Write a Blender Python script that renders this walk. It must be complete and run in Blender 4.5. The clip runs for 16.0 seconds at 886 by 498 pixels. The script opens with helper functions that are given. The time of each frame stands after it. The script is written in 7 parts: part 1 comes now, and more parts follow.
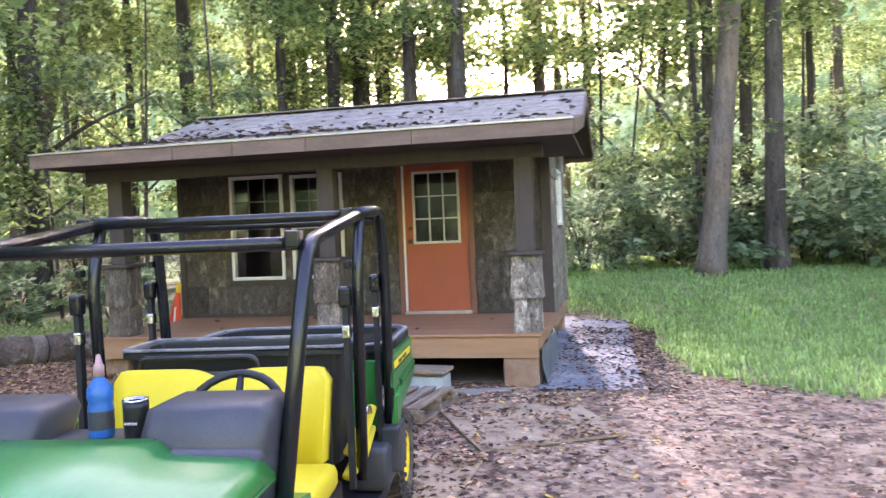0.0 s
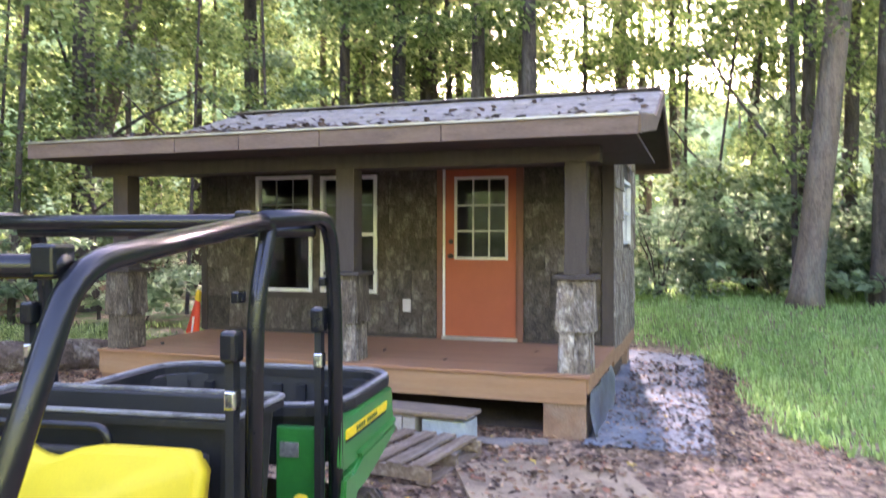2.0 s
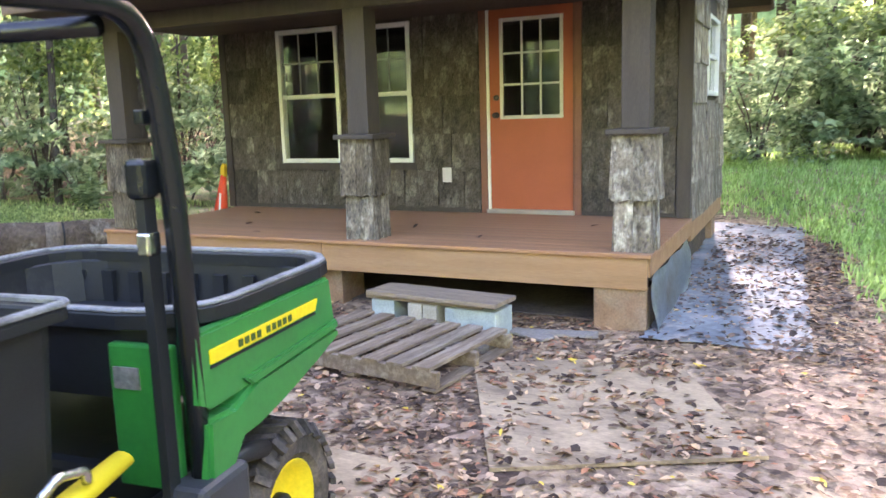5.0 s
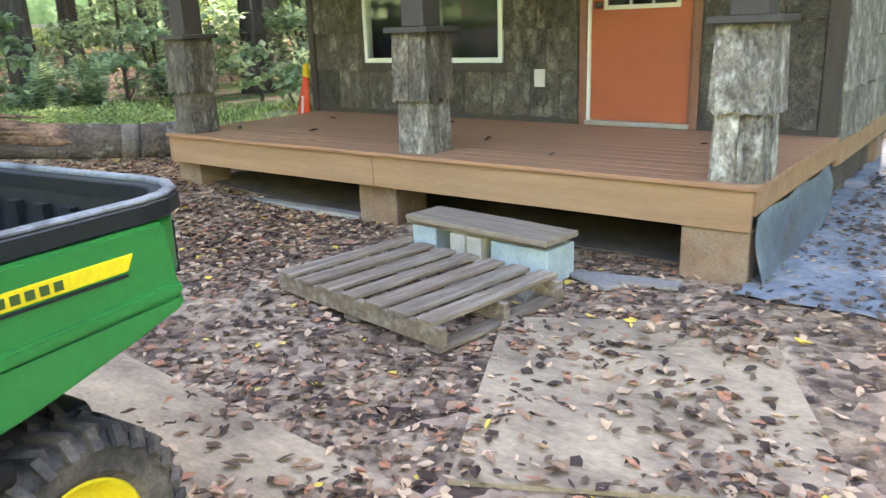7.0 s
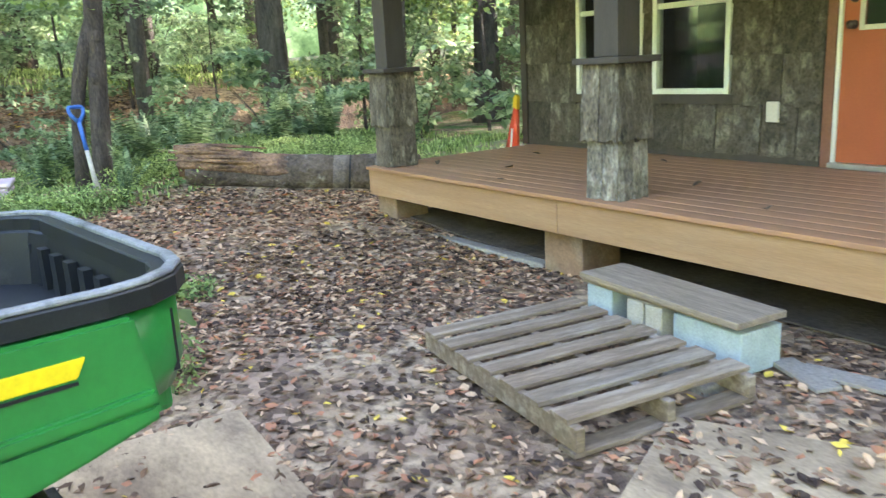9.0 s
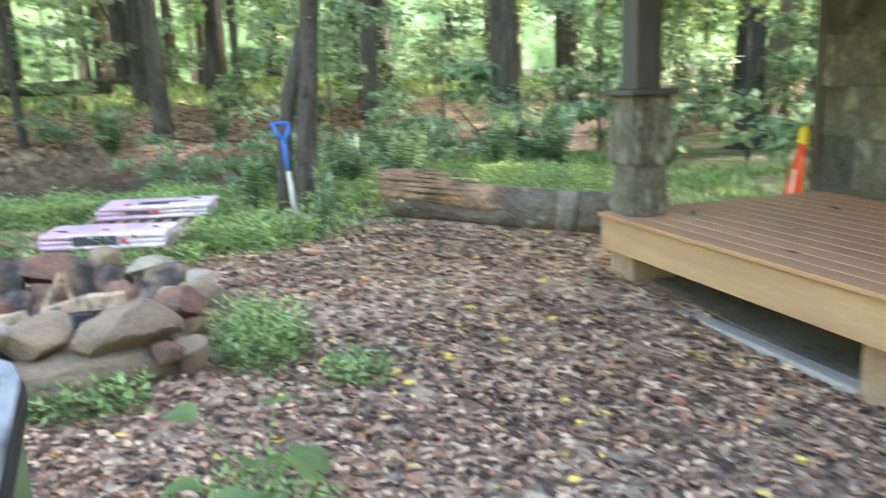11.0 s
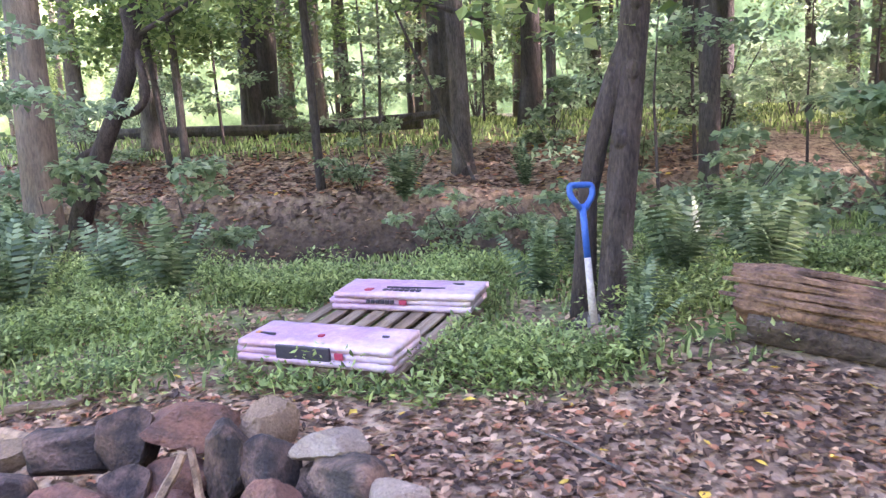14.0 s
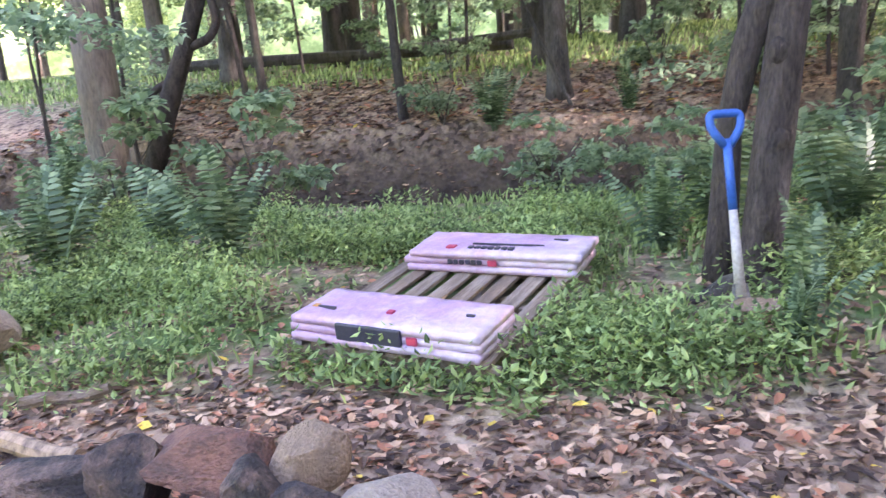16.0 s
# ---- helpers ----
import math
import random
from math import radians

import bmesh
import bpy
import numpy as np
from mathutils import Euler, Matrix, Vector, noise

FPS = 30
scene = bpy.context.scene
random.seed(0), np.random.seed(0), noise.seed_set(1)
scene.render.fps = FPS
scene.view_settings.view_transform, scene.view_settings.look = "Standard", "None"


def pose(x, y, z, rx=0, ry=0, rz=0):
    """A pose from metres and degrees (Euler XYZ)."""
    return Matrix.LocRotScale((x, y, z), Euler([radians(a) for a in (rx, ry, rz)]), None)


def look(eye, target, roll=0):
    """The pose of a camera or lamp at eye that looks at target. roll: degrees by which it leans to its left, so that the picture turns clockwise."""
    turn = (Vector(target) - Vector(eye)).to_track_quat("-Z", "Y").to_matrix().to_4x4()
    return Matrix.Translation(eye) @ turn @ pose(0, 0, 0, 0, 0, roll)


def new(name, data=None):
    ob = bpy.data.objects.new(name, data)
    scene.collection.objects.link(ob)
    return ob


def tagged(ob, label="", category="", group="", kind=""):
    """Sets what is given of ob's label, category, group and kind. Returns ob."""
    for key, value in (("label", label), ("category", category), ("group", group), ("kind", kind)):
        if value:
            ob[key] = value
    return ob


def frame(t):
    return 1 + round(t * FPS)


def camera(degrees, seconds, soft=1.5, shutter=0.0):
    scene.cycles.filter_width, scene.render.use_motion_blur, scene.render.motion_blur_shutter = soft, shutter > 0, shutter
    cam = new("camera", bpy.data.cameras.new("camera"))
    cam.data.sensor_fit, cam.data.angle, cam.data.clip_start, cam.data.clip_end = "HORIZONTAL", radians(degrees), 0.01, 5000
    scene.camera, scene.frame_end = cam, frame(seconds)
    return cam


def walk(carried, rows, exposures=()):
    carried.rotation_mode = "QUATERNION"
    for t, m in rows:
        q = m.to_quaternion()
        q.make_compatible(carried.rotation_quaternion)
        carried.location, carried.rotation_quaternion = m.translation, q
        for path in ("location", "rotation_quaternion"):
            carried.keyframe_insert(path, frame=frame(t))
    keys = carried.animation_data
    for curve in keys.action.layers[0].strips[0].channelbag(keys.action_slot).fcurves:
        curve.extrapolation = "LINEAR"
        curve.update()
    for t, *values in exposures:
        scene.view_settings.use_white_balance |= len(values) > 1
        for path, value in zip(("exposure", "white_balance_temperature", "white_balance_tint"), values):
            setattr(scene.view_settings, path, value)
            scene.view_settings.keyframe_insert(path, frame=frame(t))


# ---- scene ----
cam = camera(59.6, 16.0, soft=1.35, shutter=0.4)
PATH = [
    (0, (0.015, -0.037, 1.58), (-0.425, 1.913, 1.53), -2.3),
    (0.5, (0.04, 0.38, 1.576), (-0.489, 2.307, 1.507), -1.0),
    (1, (0.054, 0.755, 1.589), (-0.395, 2.702, 1.507), -2.0),
    (1.5, (0.155, 1.07, 1.603), (-0.407, 2.986, 1.494), -2.3),
    (2, (0.122, 1.334, 1.604), (-0.515, 3.229, 1.586), 0.1),
    (2.5, (0.078, 1.502, 1.636), (-0.662, 3.351, 1.822), 0.5),
    (3, (0.208, 1.542, 1.615), (-0.658, 3.339, 1.753), -0.7),
    (3.5, (0.271, 1.688, 1.567), (-0.511, 3.528, 1.506), -1.5),
    (4, (0.202, 1.927, 1.526), (-0.417, 3.825, 1.402), -1.4),
    (4.5, (0.214, 2.224, 1.461), (-0.46, 4.092, 1.219), -2.2),
    (5, (0.165, 2.661, 1.423), (-0.684, 4.441, 1.091), -1.7),
    (5.2, (0.149, 2.804, 1.393), (-0.707, 4.573, 1.025), -1.2),
    (7.5, (0.359, 4.076, 1.318), (-0.934, 5.489, 0.74), -2.6),
    (8, (0.401, 4.274, 1.329), (-1.024, 5.567, 0.782), -2.7),
    (10.3, (-0.575, 5.033, 1.351), (-2.321, 5.9, 0.903), -2.2),
    (10.5, (-0.734, 5.127, 1.369), (-2.497, 5.955, 0.915), -1.6),
    (11, (-1.076, 5.236, 1.398), (-2.945, 5.817, 0.983), -2.2),
    (11.5, (-1.485, 5.333, 1.493), (-3.452, 5.476, 1.16), -4.0),
    (12, (-1.976, 5.367, 1.466), (-3.942, 5.436, 1.104), -2.2),
    (12.5, (-2.399, 5.465, 1.481), (-4.375, 5.448, 1.173), -2.6),
    (13, (-2.842, 5.589, 1.499), (-4.813, 5.389, 1.225), -2.6),
    (13.5, (-3.25, 5.633, 1.47), (-5.218, 5.445, 1.168), -2.2),
    (14, (-3.575, 5.626, 1.494), (-5.54, 5.421, 1.184), -2.7),
    (14.5, (-3.939, 5.604, 1.495), (-5.895, 5.29, 1.216), -3.4),
    (15, (-4.204, 5.538, 1.477), (-6.138, 5.16, 1.135), -5.6),
    (15.5, (-4.4, 5.446, 1.471), (-6.323, 5.107, 1.038), -3.8),
    (16, (-4.533, 5.493, 1.471), (-6.423, 5.051, 0.988), -4.7),
]
walk(cam, [(t, look(eye, target, roll)) for t, eye, target, roll in PATH], exposures=[(0, 3.75, 6100, 44), (4, 3.92, 6350, 40), (5.2, 4.08, 6450, 32), (7.5, 4.02, 6450, 23), (8.2, 4.05, 6450, 20), (11, 4.32, 6200, 15), (12, 4.14, 6150, 30), (13, 4.04, 6100, 40), (15, 4.05, 6100, 50), (15.5, 4.06, 6100, 50), (16, 4.05, 6050, 40)])

# ---- world, sun ----
world = bpy.data.worlds.new("world")
scene.world = world
world.use_nodes = True
_wn, _wl = world.node_tree.nodes, world.node_tree.links
_sky = _wn.new("ShaderNodeTexSky")
_sky.sky_type = "NISHITA"
_sky.sun_disc = False
_sky.sun_elevation = radians(16)
_sky.sun_rotation = radians(-8)
_sky.air_density, _sky.dust_density, _sky.ozone_density = 1.0, 4.0, 1.0
_bg = _wn["Background"]
_bg.inputs["Strength"].default_value = 0.15
_wl.new(_sky.outputs[0], _bg.inputs["Color"])
sun = new("sun", bpy.data.lights.new("sun", "SUN"))
sun.data.energy, sun.data.angle, sun.data.color = 3.2, radians(3), (1.0, 0.93, 0.82)
sun.matrix_world = look((-8.4, 58.5, 16.0), (0, 0, 0))

# ---- materials ----
def material(name, base, rough=0.7, metal=0.0, var=0.25, scale=6.0, fine=60.0, bump=0.3, depth=0.01, stretch=(1, 1, 1), spec=0.4,
             other=None, mix_scale=1.5, mix_at=0.55, mix_soft=0.1, per=0.0, island=0.0, translucent=0.0, coat=0.0, space="Object"):
    """A surface with variation at two scales, a second colour in patches, and fine relief."""
    m = bpy.data.materials.new(name)
    m.use_nodes = True
    n, l = m.node_tree.nodes, m.node_tree.links
    b = n["Principled BSDF"]
    geo = n.new("ShaderNodeTexCoord")
    mp = n.new("ShaderNodeMapping")
    mp.inputs["Scale"].default_value = stretch
    src = geo.outputs[space if space != "World" else "Object"]
    if space == "World":   # world position, shifted piece by piece
        sh = n.new("ShaderNodeVectorMath")
        sh.operation = "SCALE"
        sh.inputs[0].default_value = (31.0, 17.0, 23.0)
        l.new(n.new("ShaderNodeObjectInfo").outputs["Random"], sh.inputs["Scale"])
        ad = n.new("ShaderNodeVectorMath")
        l.new(n.new("ShaderNodeNewGeometry").outputs["Position"], ad.inputs[0])
        l.new(sh.outputs[0], ad.inputs[1])
        src = ad.outputs[0]
    l.new(src, mp.inputs[0])
    def nz(sc, det=4.0, rg=0.6):
        t = n.new("ShaderNodeTexNoise")
        t.inputs["Scale"].default_value, t.inputs["Detail"].default_value, t.inputs["Roughness"].default_value = sc, det, rg
        l.new(mp.outputs[0], t.inputs["Vector"])
        return t
    big, small = nz(scale), nz(fine, 3.0)
    col = n.new("ShaderNodeRGB")
    col.outputs[0].default_value = (*base, 1)
    out = col.outputs[0]
    if other:
        pn = nz(mix_scale, 6.0, 0.65)
        mr = n.new("ShaderNodeMapRange")
        mr.inputs[1].default_value, mr.inputs[2].default_value = mix_at - mix_soft, mix_at + mix_soft
        l.new(pn.outputs["Fac"], mr.inputs[0])
        mx = n.new("ShaderNodeMix")
        mx.data_type = "RGBA"
        l.new(mr.outputs[0], mx.inputs[0])
        l.new(out, mx.inputs[6])
        mx.inputs[7].default_value = (*other, 1)
        out = mx.outputs[2]
    add = n.new("ShaderNodeMath")
    add.operation = "ADD"
    l.new(big.outputs["Fac"], add.inputs[0])
    l.new(small.outputs["Fac"], add.inputs[1])
    val = n.new("ShaderNodeMapRange")
    val.inputs[1].default_value, val.inputs[2].default_value = 0.6, 1.4
    val.inputs[3].default_value, val.inputs[4].default_value = 1 - var * 1.5, 1 + var * 1.5
    l.new(add.outputs[0], val.inputs[0])
    v = val.outputs[0]
    for amount, source in ((per, "obj"), (island, "isl")):
        if amount:
            if source == "obj":
                r = n.new("ShaderNodeObjectInfo").outputs["Random"]
            else:
                r = n.new("ShaderNodeNewGeometry").outputs["Random Per Island"]
            k = n.new("ShaderNodeMapRange")
            k.inputs[3].default_value, k.inputs[4].default_value = 1 - amount, 1 + amount
            l.new(r, k.inputs[0])
            mu = n.new("ShaderNodeMath")
            mu.operation = "MULTIPLY"
            l.new(v, mu.inputs[0])
            l.new(k.outputs[0], mu.inputs[1])
            v = mu.outputs[0]
    hsv = n.new("ShaderNodeHueSaturation")
    l.new(out, hsv.inputs["Color"])
    l.new(v, hsv.inputs["Value"])
    l.new(hsv.outputs[0], b.inputs["Base Color"])
    b.inputs["Roughness"].default_value, b.inputs["Metallic"].default_value = rough, metal
    b.inputs["Specular IOR Level"].default_value = spec
    b.inputs["Coat Weight"].default_value = coat
    b.inputs["Coat Roughness"].default_value = 0.15
    if bump:
        bp = n.new("ShaderNodeBump")
        bp.inputs["Strength"].default_value, bp.inputs["Distance"].default_value = bump, depth
        l.new(add.outputs[0], bp.inputs["Height"])
        l.new(bp.outputs[0], b.inputs["Normal"])
    if translucent:
        tr = n.new("ShaderNodeBsdfTranslucent")
        br = n.new("ShaderNodeHueSaturation")
        br.inputs["Value"].default_value, br.inputs["Saturation"].default_value, br.inputs["Hue"].default_value = 1.5, 1.05, 0.485
        l.new(hsv.outputs[0], br.inputs["Color"])
        l.new(br.outputs[0], tr.inputs["Color"])
        ms = n.new("ShaderNodeMixShader")
        ms.inputs[0].default_value = translucent
        l.new(b.outputs[0], ms.inputs[1])
        l.new(tr.outputs[0], ms.inputs[2])
        l.new(ms.outputs[0], n["Material Output"].inputs["Surface"])
    return m


def ramped(m, stops, scale, kind="isl"):
    """Colour drawn per leaf, or per object, from a row of colours."""
    n, l = m.node_tree.nodes, m.node_tree.links
    src = n.new("ShaderNodeNewGeometry").outputs["Random Per Island"] if kind == "isl" else n.new("ShaderNodeObjectInfo").outputs["Random"]
    r = n.new("ShaderNodeValToRGB")
    r.color_ramp.interpolation = "CONSTANT" if scale else "LINEAR"
    while len(r.color_ramp.elements) < len(stops):
        r.color_ramp.elements.new(0.5)
    for e, (p, c) in zip(r.color_ramp.elements, stops):
        e.position, e.color = p, (*c, 1)
    l.new(src, r.inputs[0])
    hsv = [q for q in n if q.type == "HUE_SAT"][0]
    l.new(r.outputs[0], hsv.inputs["Color"])
    return m


M = {}
# one bark twice: porch shade coloured into the first, daylight into the second
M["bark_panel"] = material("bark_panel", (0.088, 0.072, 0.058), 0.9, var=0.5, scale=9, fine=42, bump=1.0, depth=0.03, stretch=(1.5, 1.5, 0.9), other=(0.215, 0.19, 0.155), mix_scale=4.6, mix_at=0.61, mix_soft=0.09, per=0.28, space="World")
M["bark_lit"] = material("bark_lit", (0.20, 0.165, 0.13), 0.9, var=0.6, scale=6, fine=30, bump=1.0, depth=0.03, stretch=(1.5, 1.5, 0.9), other=(0.38, 0.345, 0.29), mix_scale=6.5, mix_at=0.57, mix_soft=0.08, per=0.25, space="World")
M["trim_dark"] = material("trim_dark", (0.062, 0.048, 0.041), 0.75, var=0.2, scale=4, fine=50, bump=0.3, depth=0.004, stretch=(4, 4, 0.6))
M["fascia"] = material("fascia", (0.17, 0.115, 0.088), 0.75, var=0.25, scale=3, fine=40, bump=0.3, depth=0.004, stretch=(0.6, 4, 4), per=0.12)
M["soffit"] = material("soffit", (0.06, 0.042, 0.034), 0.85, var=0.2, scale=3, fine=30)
M["shingle"] = material("shingle", (0.26, 0.225, 0.19), 0.9, var=0.35, scale=7, fine=160, bump=0.6, depth=0.006, island=0.15)
M["deck"] = material("deck", (0.36, 0.178, 0.094), 0.58, var=0.18, scale=3, fine=45, bump=0.25, depth=0.003, stretch=(0.25, 5, 5), other=(0.30, 0.158, 0.09), mix_scale=2.4, mix_soft=0.2, per=0.09)
M["skirt"] = material("skirt", (0.31, 0.17, 0.086), 0.7, var=0.15, scale=2.5, fine=45, bump=0.2, depth=0.003, stretch=(0.3, 3, 4), other=(0.36, 0.21, 0.115), mix_scale=2)
M["footing"] = material("footing", (0.245, 0.142, 0.085), 0.85, var=0.25, scale=5, fine=60, bump=0.4, depth=0.005, other=(0.28, 0.20, 0.14), mix_scale=3)
M["door_paint"] = material("door_paint", (0.36, 0.085, 0.034), 0.5, var=0.08, scale=3, fine=90, bump=0.06, depth=0.001, spec=0.45)
M["casing"] = material("casing", (0.20, 0.085, 0.055), 0.6, var=0.15, scale=3, fine=60, bump=0.1, depth=0.002)
M["white"] = material("white", (0.70, 0.69, 0.66), 0.5, var=0.1, scale=4, fine=70, bump=0.08, depth=0.001)
M["muntin"] = material("muntin", (0.55, 0.5, 0.46), 0.55, var=0.1, scale=4, fine=70, bump=0.05)
M["metal_trim"] = material("metal_trim", (0.42, 0.40, 0.38), 0.4, 0.8, var=0.15, scale=8, fine=80, bump=0.1)
M["brass"] = material("brass", (0.10, 0.08, 0.07), 0.35, 0.8, var=0.15)
M["inside"] = material("inside", (0.12, 0.09, 0.07), 0.9, var=0.2)
M["grid_bar"] = material("grid_bar", (0.17, 0.165, 0.16), 0.6, var=0.2, scale=8, fine=80, bump=0.05)
M["flashing"] = material("flashing", (0.42, 0.47, 0.52), 0.32, 0.55, var=0.2, scale=4, fine=30, bump=0.4, depth=0.01, other=(0.34, 0.30, 0.27), mix_scale=2.5, mix_at=0.62)
M["tarp"] = material("tarp", (0.17, 0.185, 0.205), 0.8, 0.0, var=0.3, scale=2.2, fine=14, bump=0.5, depth=0.02, other=(0.30, 0.27, 0.25), mix_scale=2.4, mix_at=0.6, mix_soft=0.08, spec=0.3)
M["old_wood"] = material("old_wood", (0.215, 0.148, 0.098), 0.85, var=0.35, scale=6, fine=50, bump=0.5, depth=0.005, stretch=(4, 0.4, 4), other=(0.30, 0.235, 0.175), mix_scale=3, per=0.15)
M["plank"] = material("plank", (0.25, 0.185, 0.13), 0.85, var=0.3, scale=6, fine=50, bump=0.4, depth=0.004, stretch=(0.4, 4, 4))
M["block"] = material("block", (0.38, 0.42, 0.41), 0.95, var=0.2, scale=8, fine=90, bump=0.6, depth=0.006, per=0.08)
M["block_tan"] = material("block_tan", (0.44, 0.385, 0.31), 0.95, var=0.2, scale=8, fine=90, bump=0.6, depth=0.006)
M["concrete"] = material("concrete", (0.30, 0.26, 0.225), 0.9, var=0.3, scale=3, fine=50, bump=0.5, other=(0.2, 0.16, 0.13), mix_scale=3)
M["plywood"] = material("plywood", (0.42, 0.30, 0.185), 0.8, var=0.22, scale=2.5, fine=40, bump=0.3, depth=0.003, stretch=(0.8, 1.6, 1), other=(0.24, 0.165, 0.105), mix_scale=2.2)
# for parts under the porch; its dark tone holds the shade there
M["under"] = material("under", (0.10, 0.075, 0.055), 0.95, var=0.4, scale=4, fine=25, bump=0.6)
M["trunk"] = material("trunk", (0.078, 0.062, 0.05), 0.95, var=0.55, scale=4, fine=26, bump=1.0, depth=0.05, stretch=(2.2, 2.2, 0.5), other=(0.125, 0.11, 0.092), mix_scale=1.4, mix_at=0.58, per=0.3)
M["trunk_pale"] = material("trunk_pale", (0.17, 0.127, 0.094), 0.95, var=0.4, scale=4, fine=22, bump=0.7, depth=0.03, stretch=(2, 2, 0.5), other=(0.13, 0.12, 0.10), mix_scale=1.4, per=0.15)
M["trunk_dark"] = material("trunk_dark", (0.07, 0.052, 0.045), 0.95, var=0.55, scale=5, fine=34, bump=1.0, depth=0.03, stretch=(2.2, 2.2, 0.6), other=(0.10, 0.085, 0.075), mix_scale=2.2, mix_at=0.6)
M["leaf"] = ramped(material("leaf", (0.1, 0.2, 0.04), 0.55, var=0.2, scale=2, fine=8, bump=0, island=0.35, translucent=0.6, space="Object"),
                   [(0.0, (0.085, 0.14, 0.045)), (0.35, (0.135, 0.205, 0.065)), (0.7, (0.18, 0.25, 0.085)), (1.0, (0.24, 0.275, 0.115))], False)
M["leaf_under"] = ramped(material("leaf_under", (0.07, 0.15, 0.05), 0.5, var=0.2, scale=2, fine=8, bump=0, island=0.3, translucent=0.62),
                         [(0.0, (0.12, 0.185, 0.10)), (0.5, (0.19, 0.265, 0.145)), (1.0, (0.29, 0.35, 0.22))], False)
M["grass"] = ramped(material("grass", (0.1, 0.25, 0.06), 0.6, var=0.25, scale=1.2, fine=6, bump=0, island=0.4, translucent=0.45),
                    [(0.0, (0.10, 0.16, 0.05)), (0.5, (0.225, 0.31, 0.105)), (1.0, (0.33, 0.40, 0.16))], False)
M["lawn"] = ramped(material("lawn", (0.1, 0.25, 0.06), 0.6, var=0.2, scale=1.2, fine=6, bump=0, island=0.15, translucent=0.5),
                   [(0.0, (0.19, 0.32, 0.09)), (0.5, (0.25, 0.40, 0.13)), (1.0, (0.33, 0.46, 0.18))], False)
M["fern"] = ramped(material("fern", (0.06, 0.13, 0.06), 0.55, var=0.2, scale=3, fine=10, bump=0, island=0.3, translucent=0.3),
                   [(0.0, (0.085, 0.14, 0.062)), (0.6, (0.15, 0.22, 0.105)), (1.0, (0.25, 0.31, 0.17))], False)
M["litter"] = ramped(material("litter", (0.2, 0.12, 0.08), 0.7, var=0.2, scale=5, fine=30, bump=0.2, island=0.3, translucent=0.08),
                     [(0.0, (0.075, 0.043, 0.028)), (0.20, (0.155, 0.088, 0.052)), (0.46, (0.29, 0.168, 0.097)), (0.72, (0.47, 0.305, 0.185)), (0.91, (0.34, 0.145, 0.075)), (0.987, (0.55, 0.38, 0.06))], True)
M["litter_roof"] = ramped(material("litter_roof", (0.1, 0.07, 0.05), 0.8, var=0.2, bump=0.1, island=0.3),
                          [(0.0, (0.05, 0.035, 0.03)), (0.5, (0.09, 0.06, 0.045)), (1.0, (0.17, 0.11, 0.08))], False)

# ---- building helpers ----
def mesh_of(name, bm, mat):
    me = bpy.data.meshes.new(name)
    bm.normal_update()
    bm.to_mesh(me)
    bm.free()
    me.materials.append(mat)
    return me


def smooth(me):
    me.polygons.foreach_set("use_smooth", [True] * len(me.polygons))
    return me


def part(name, bm, mat, parent, label="", soft=False):
    me = mesh_of(name, bm, mat)
    if soft:
        smooth(me)
    ob = new(name, me)
    ob.parent = parent
    if label:
        ob["label"] = label
    return ob


def shared(name, me, parent, m):
    """A piece that shares its mesh with others."""
    ob = new(name, me)
    ob.parent = parent
    ob.matrix_basis = m
    return ob


def thing(name, m=None, label="", category="", group="", kind=""):
    ob = new(name)
    ob.empty_display_size = 0.1
    if m is not None:
        ob.matrix_basis = m
    return tagged(ob, label, category, group, kind)


def box(bm, x0, x1, y0, y1, z0, z1, bev=0.0, m=None):
    r = bmesh.ops.create_cube(bm, size=1.0)
    bmesh.ops.scale(bm, vec=(x1 - x0, y1 - y0, z1 - z0), verts=r["verts"])
    bmesh.ops.translate(bm, vec=((x0 + x1) / 2, (y0 + y1) / 2, (z0 + z1) / 2), verts=r["verts"])
    vs = r["verts"]
    if bev:
        es = list({e for v in vs for e in v.link_edges})
        out = bmesh.ops.bevel(bm, geom=es, offset=bev, segments=2, profile=0.5, affect="EDGES")
        vs = list({v for f in out["faces"] for v in f.verts} | {v for v in vs if v.is_valid})
    if m is not None:
        bmesh.ops.transform(bm, matrix=m, verts=vs)
    return vs


def boxed(*a, **k):
    bm = bmesh.new()
    box(bm, *a, **k)
    return bm


def tube(bm, pts, radii, seg=8, caps=True):
    """A round bar along points; radii: one, or one a point."""
    pts = [Vector(p) for p in pts]
    if not hasattr(radii, "__len__"):
        radii = [radii] * len(pts)
    rings, side = [], None
    for i, p in enumerate(pts):
        d = (pts[min(i + 1, len(pts) - 1)] - pts[max(i - 1, 0)]).normalized()
        if side is None:
            side = d.orthogonal().normalized()
        side = (side - d * side.dot(d)).normalized()
        up = d.cross(side)
        rings.append([bm.verts.new(p + (side * math.cos(a) + up * math.sin(a)) * radii[i]) for a in (2 * math.pi * k / seg for k in range(seg))])
    for a, b in zip(rings, rings[1:]):
        for k in range(seg):
            bm.faces.new((a[k], a[(k + 1) % seg], b[(k + 1) % seg], b[k]))
    if caps:
        bm.faces.new(rings[0][::-1])
        bm.faces.new(rings[-1])
    return rings


def tubed(pts, r, seg=8):
    bm = bmesh.new()
    tube(bm, pts, r, seg)
    return bm


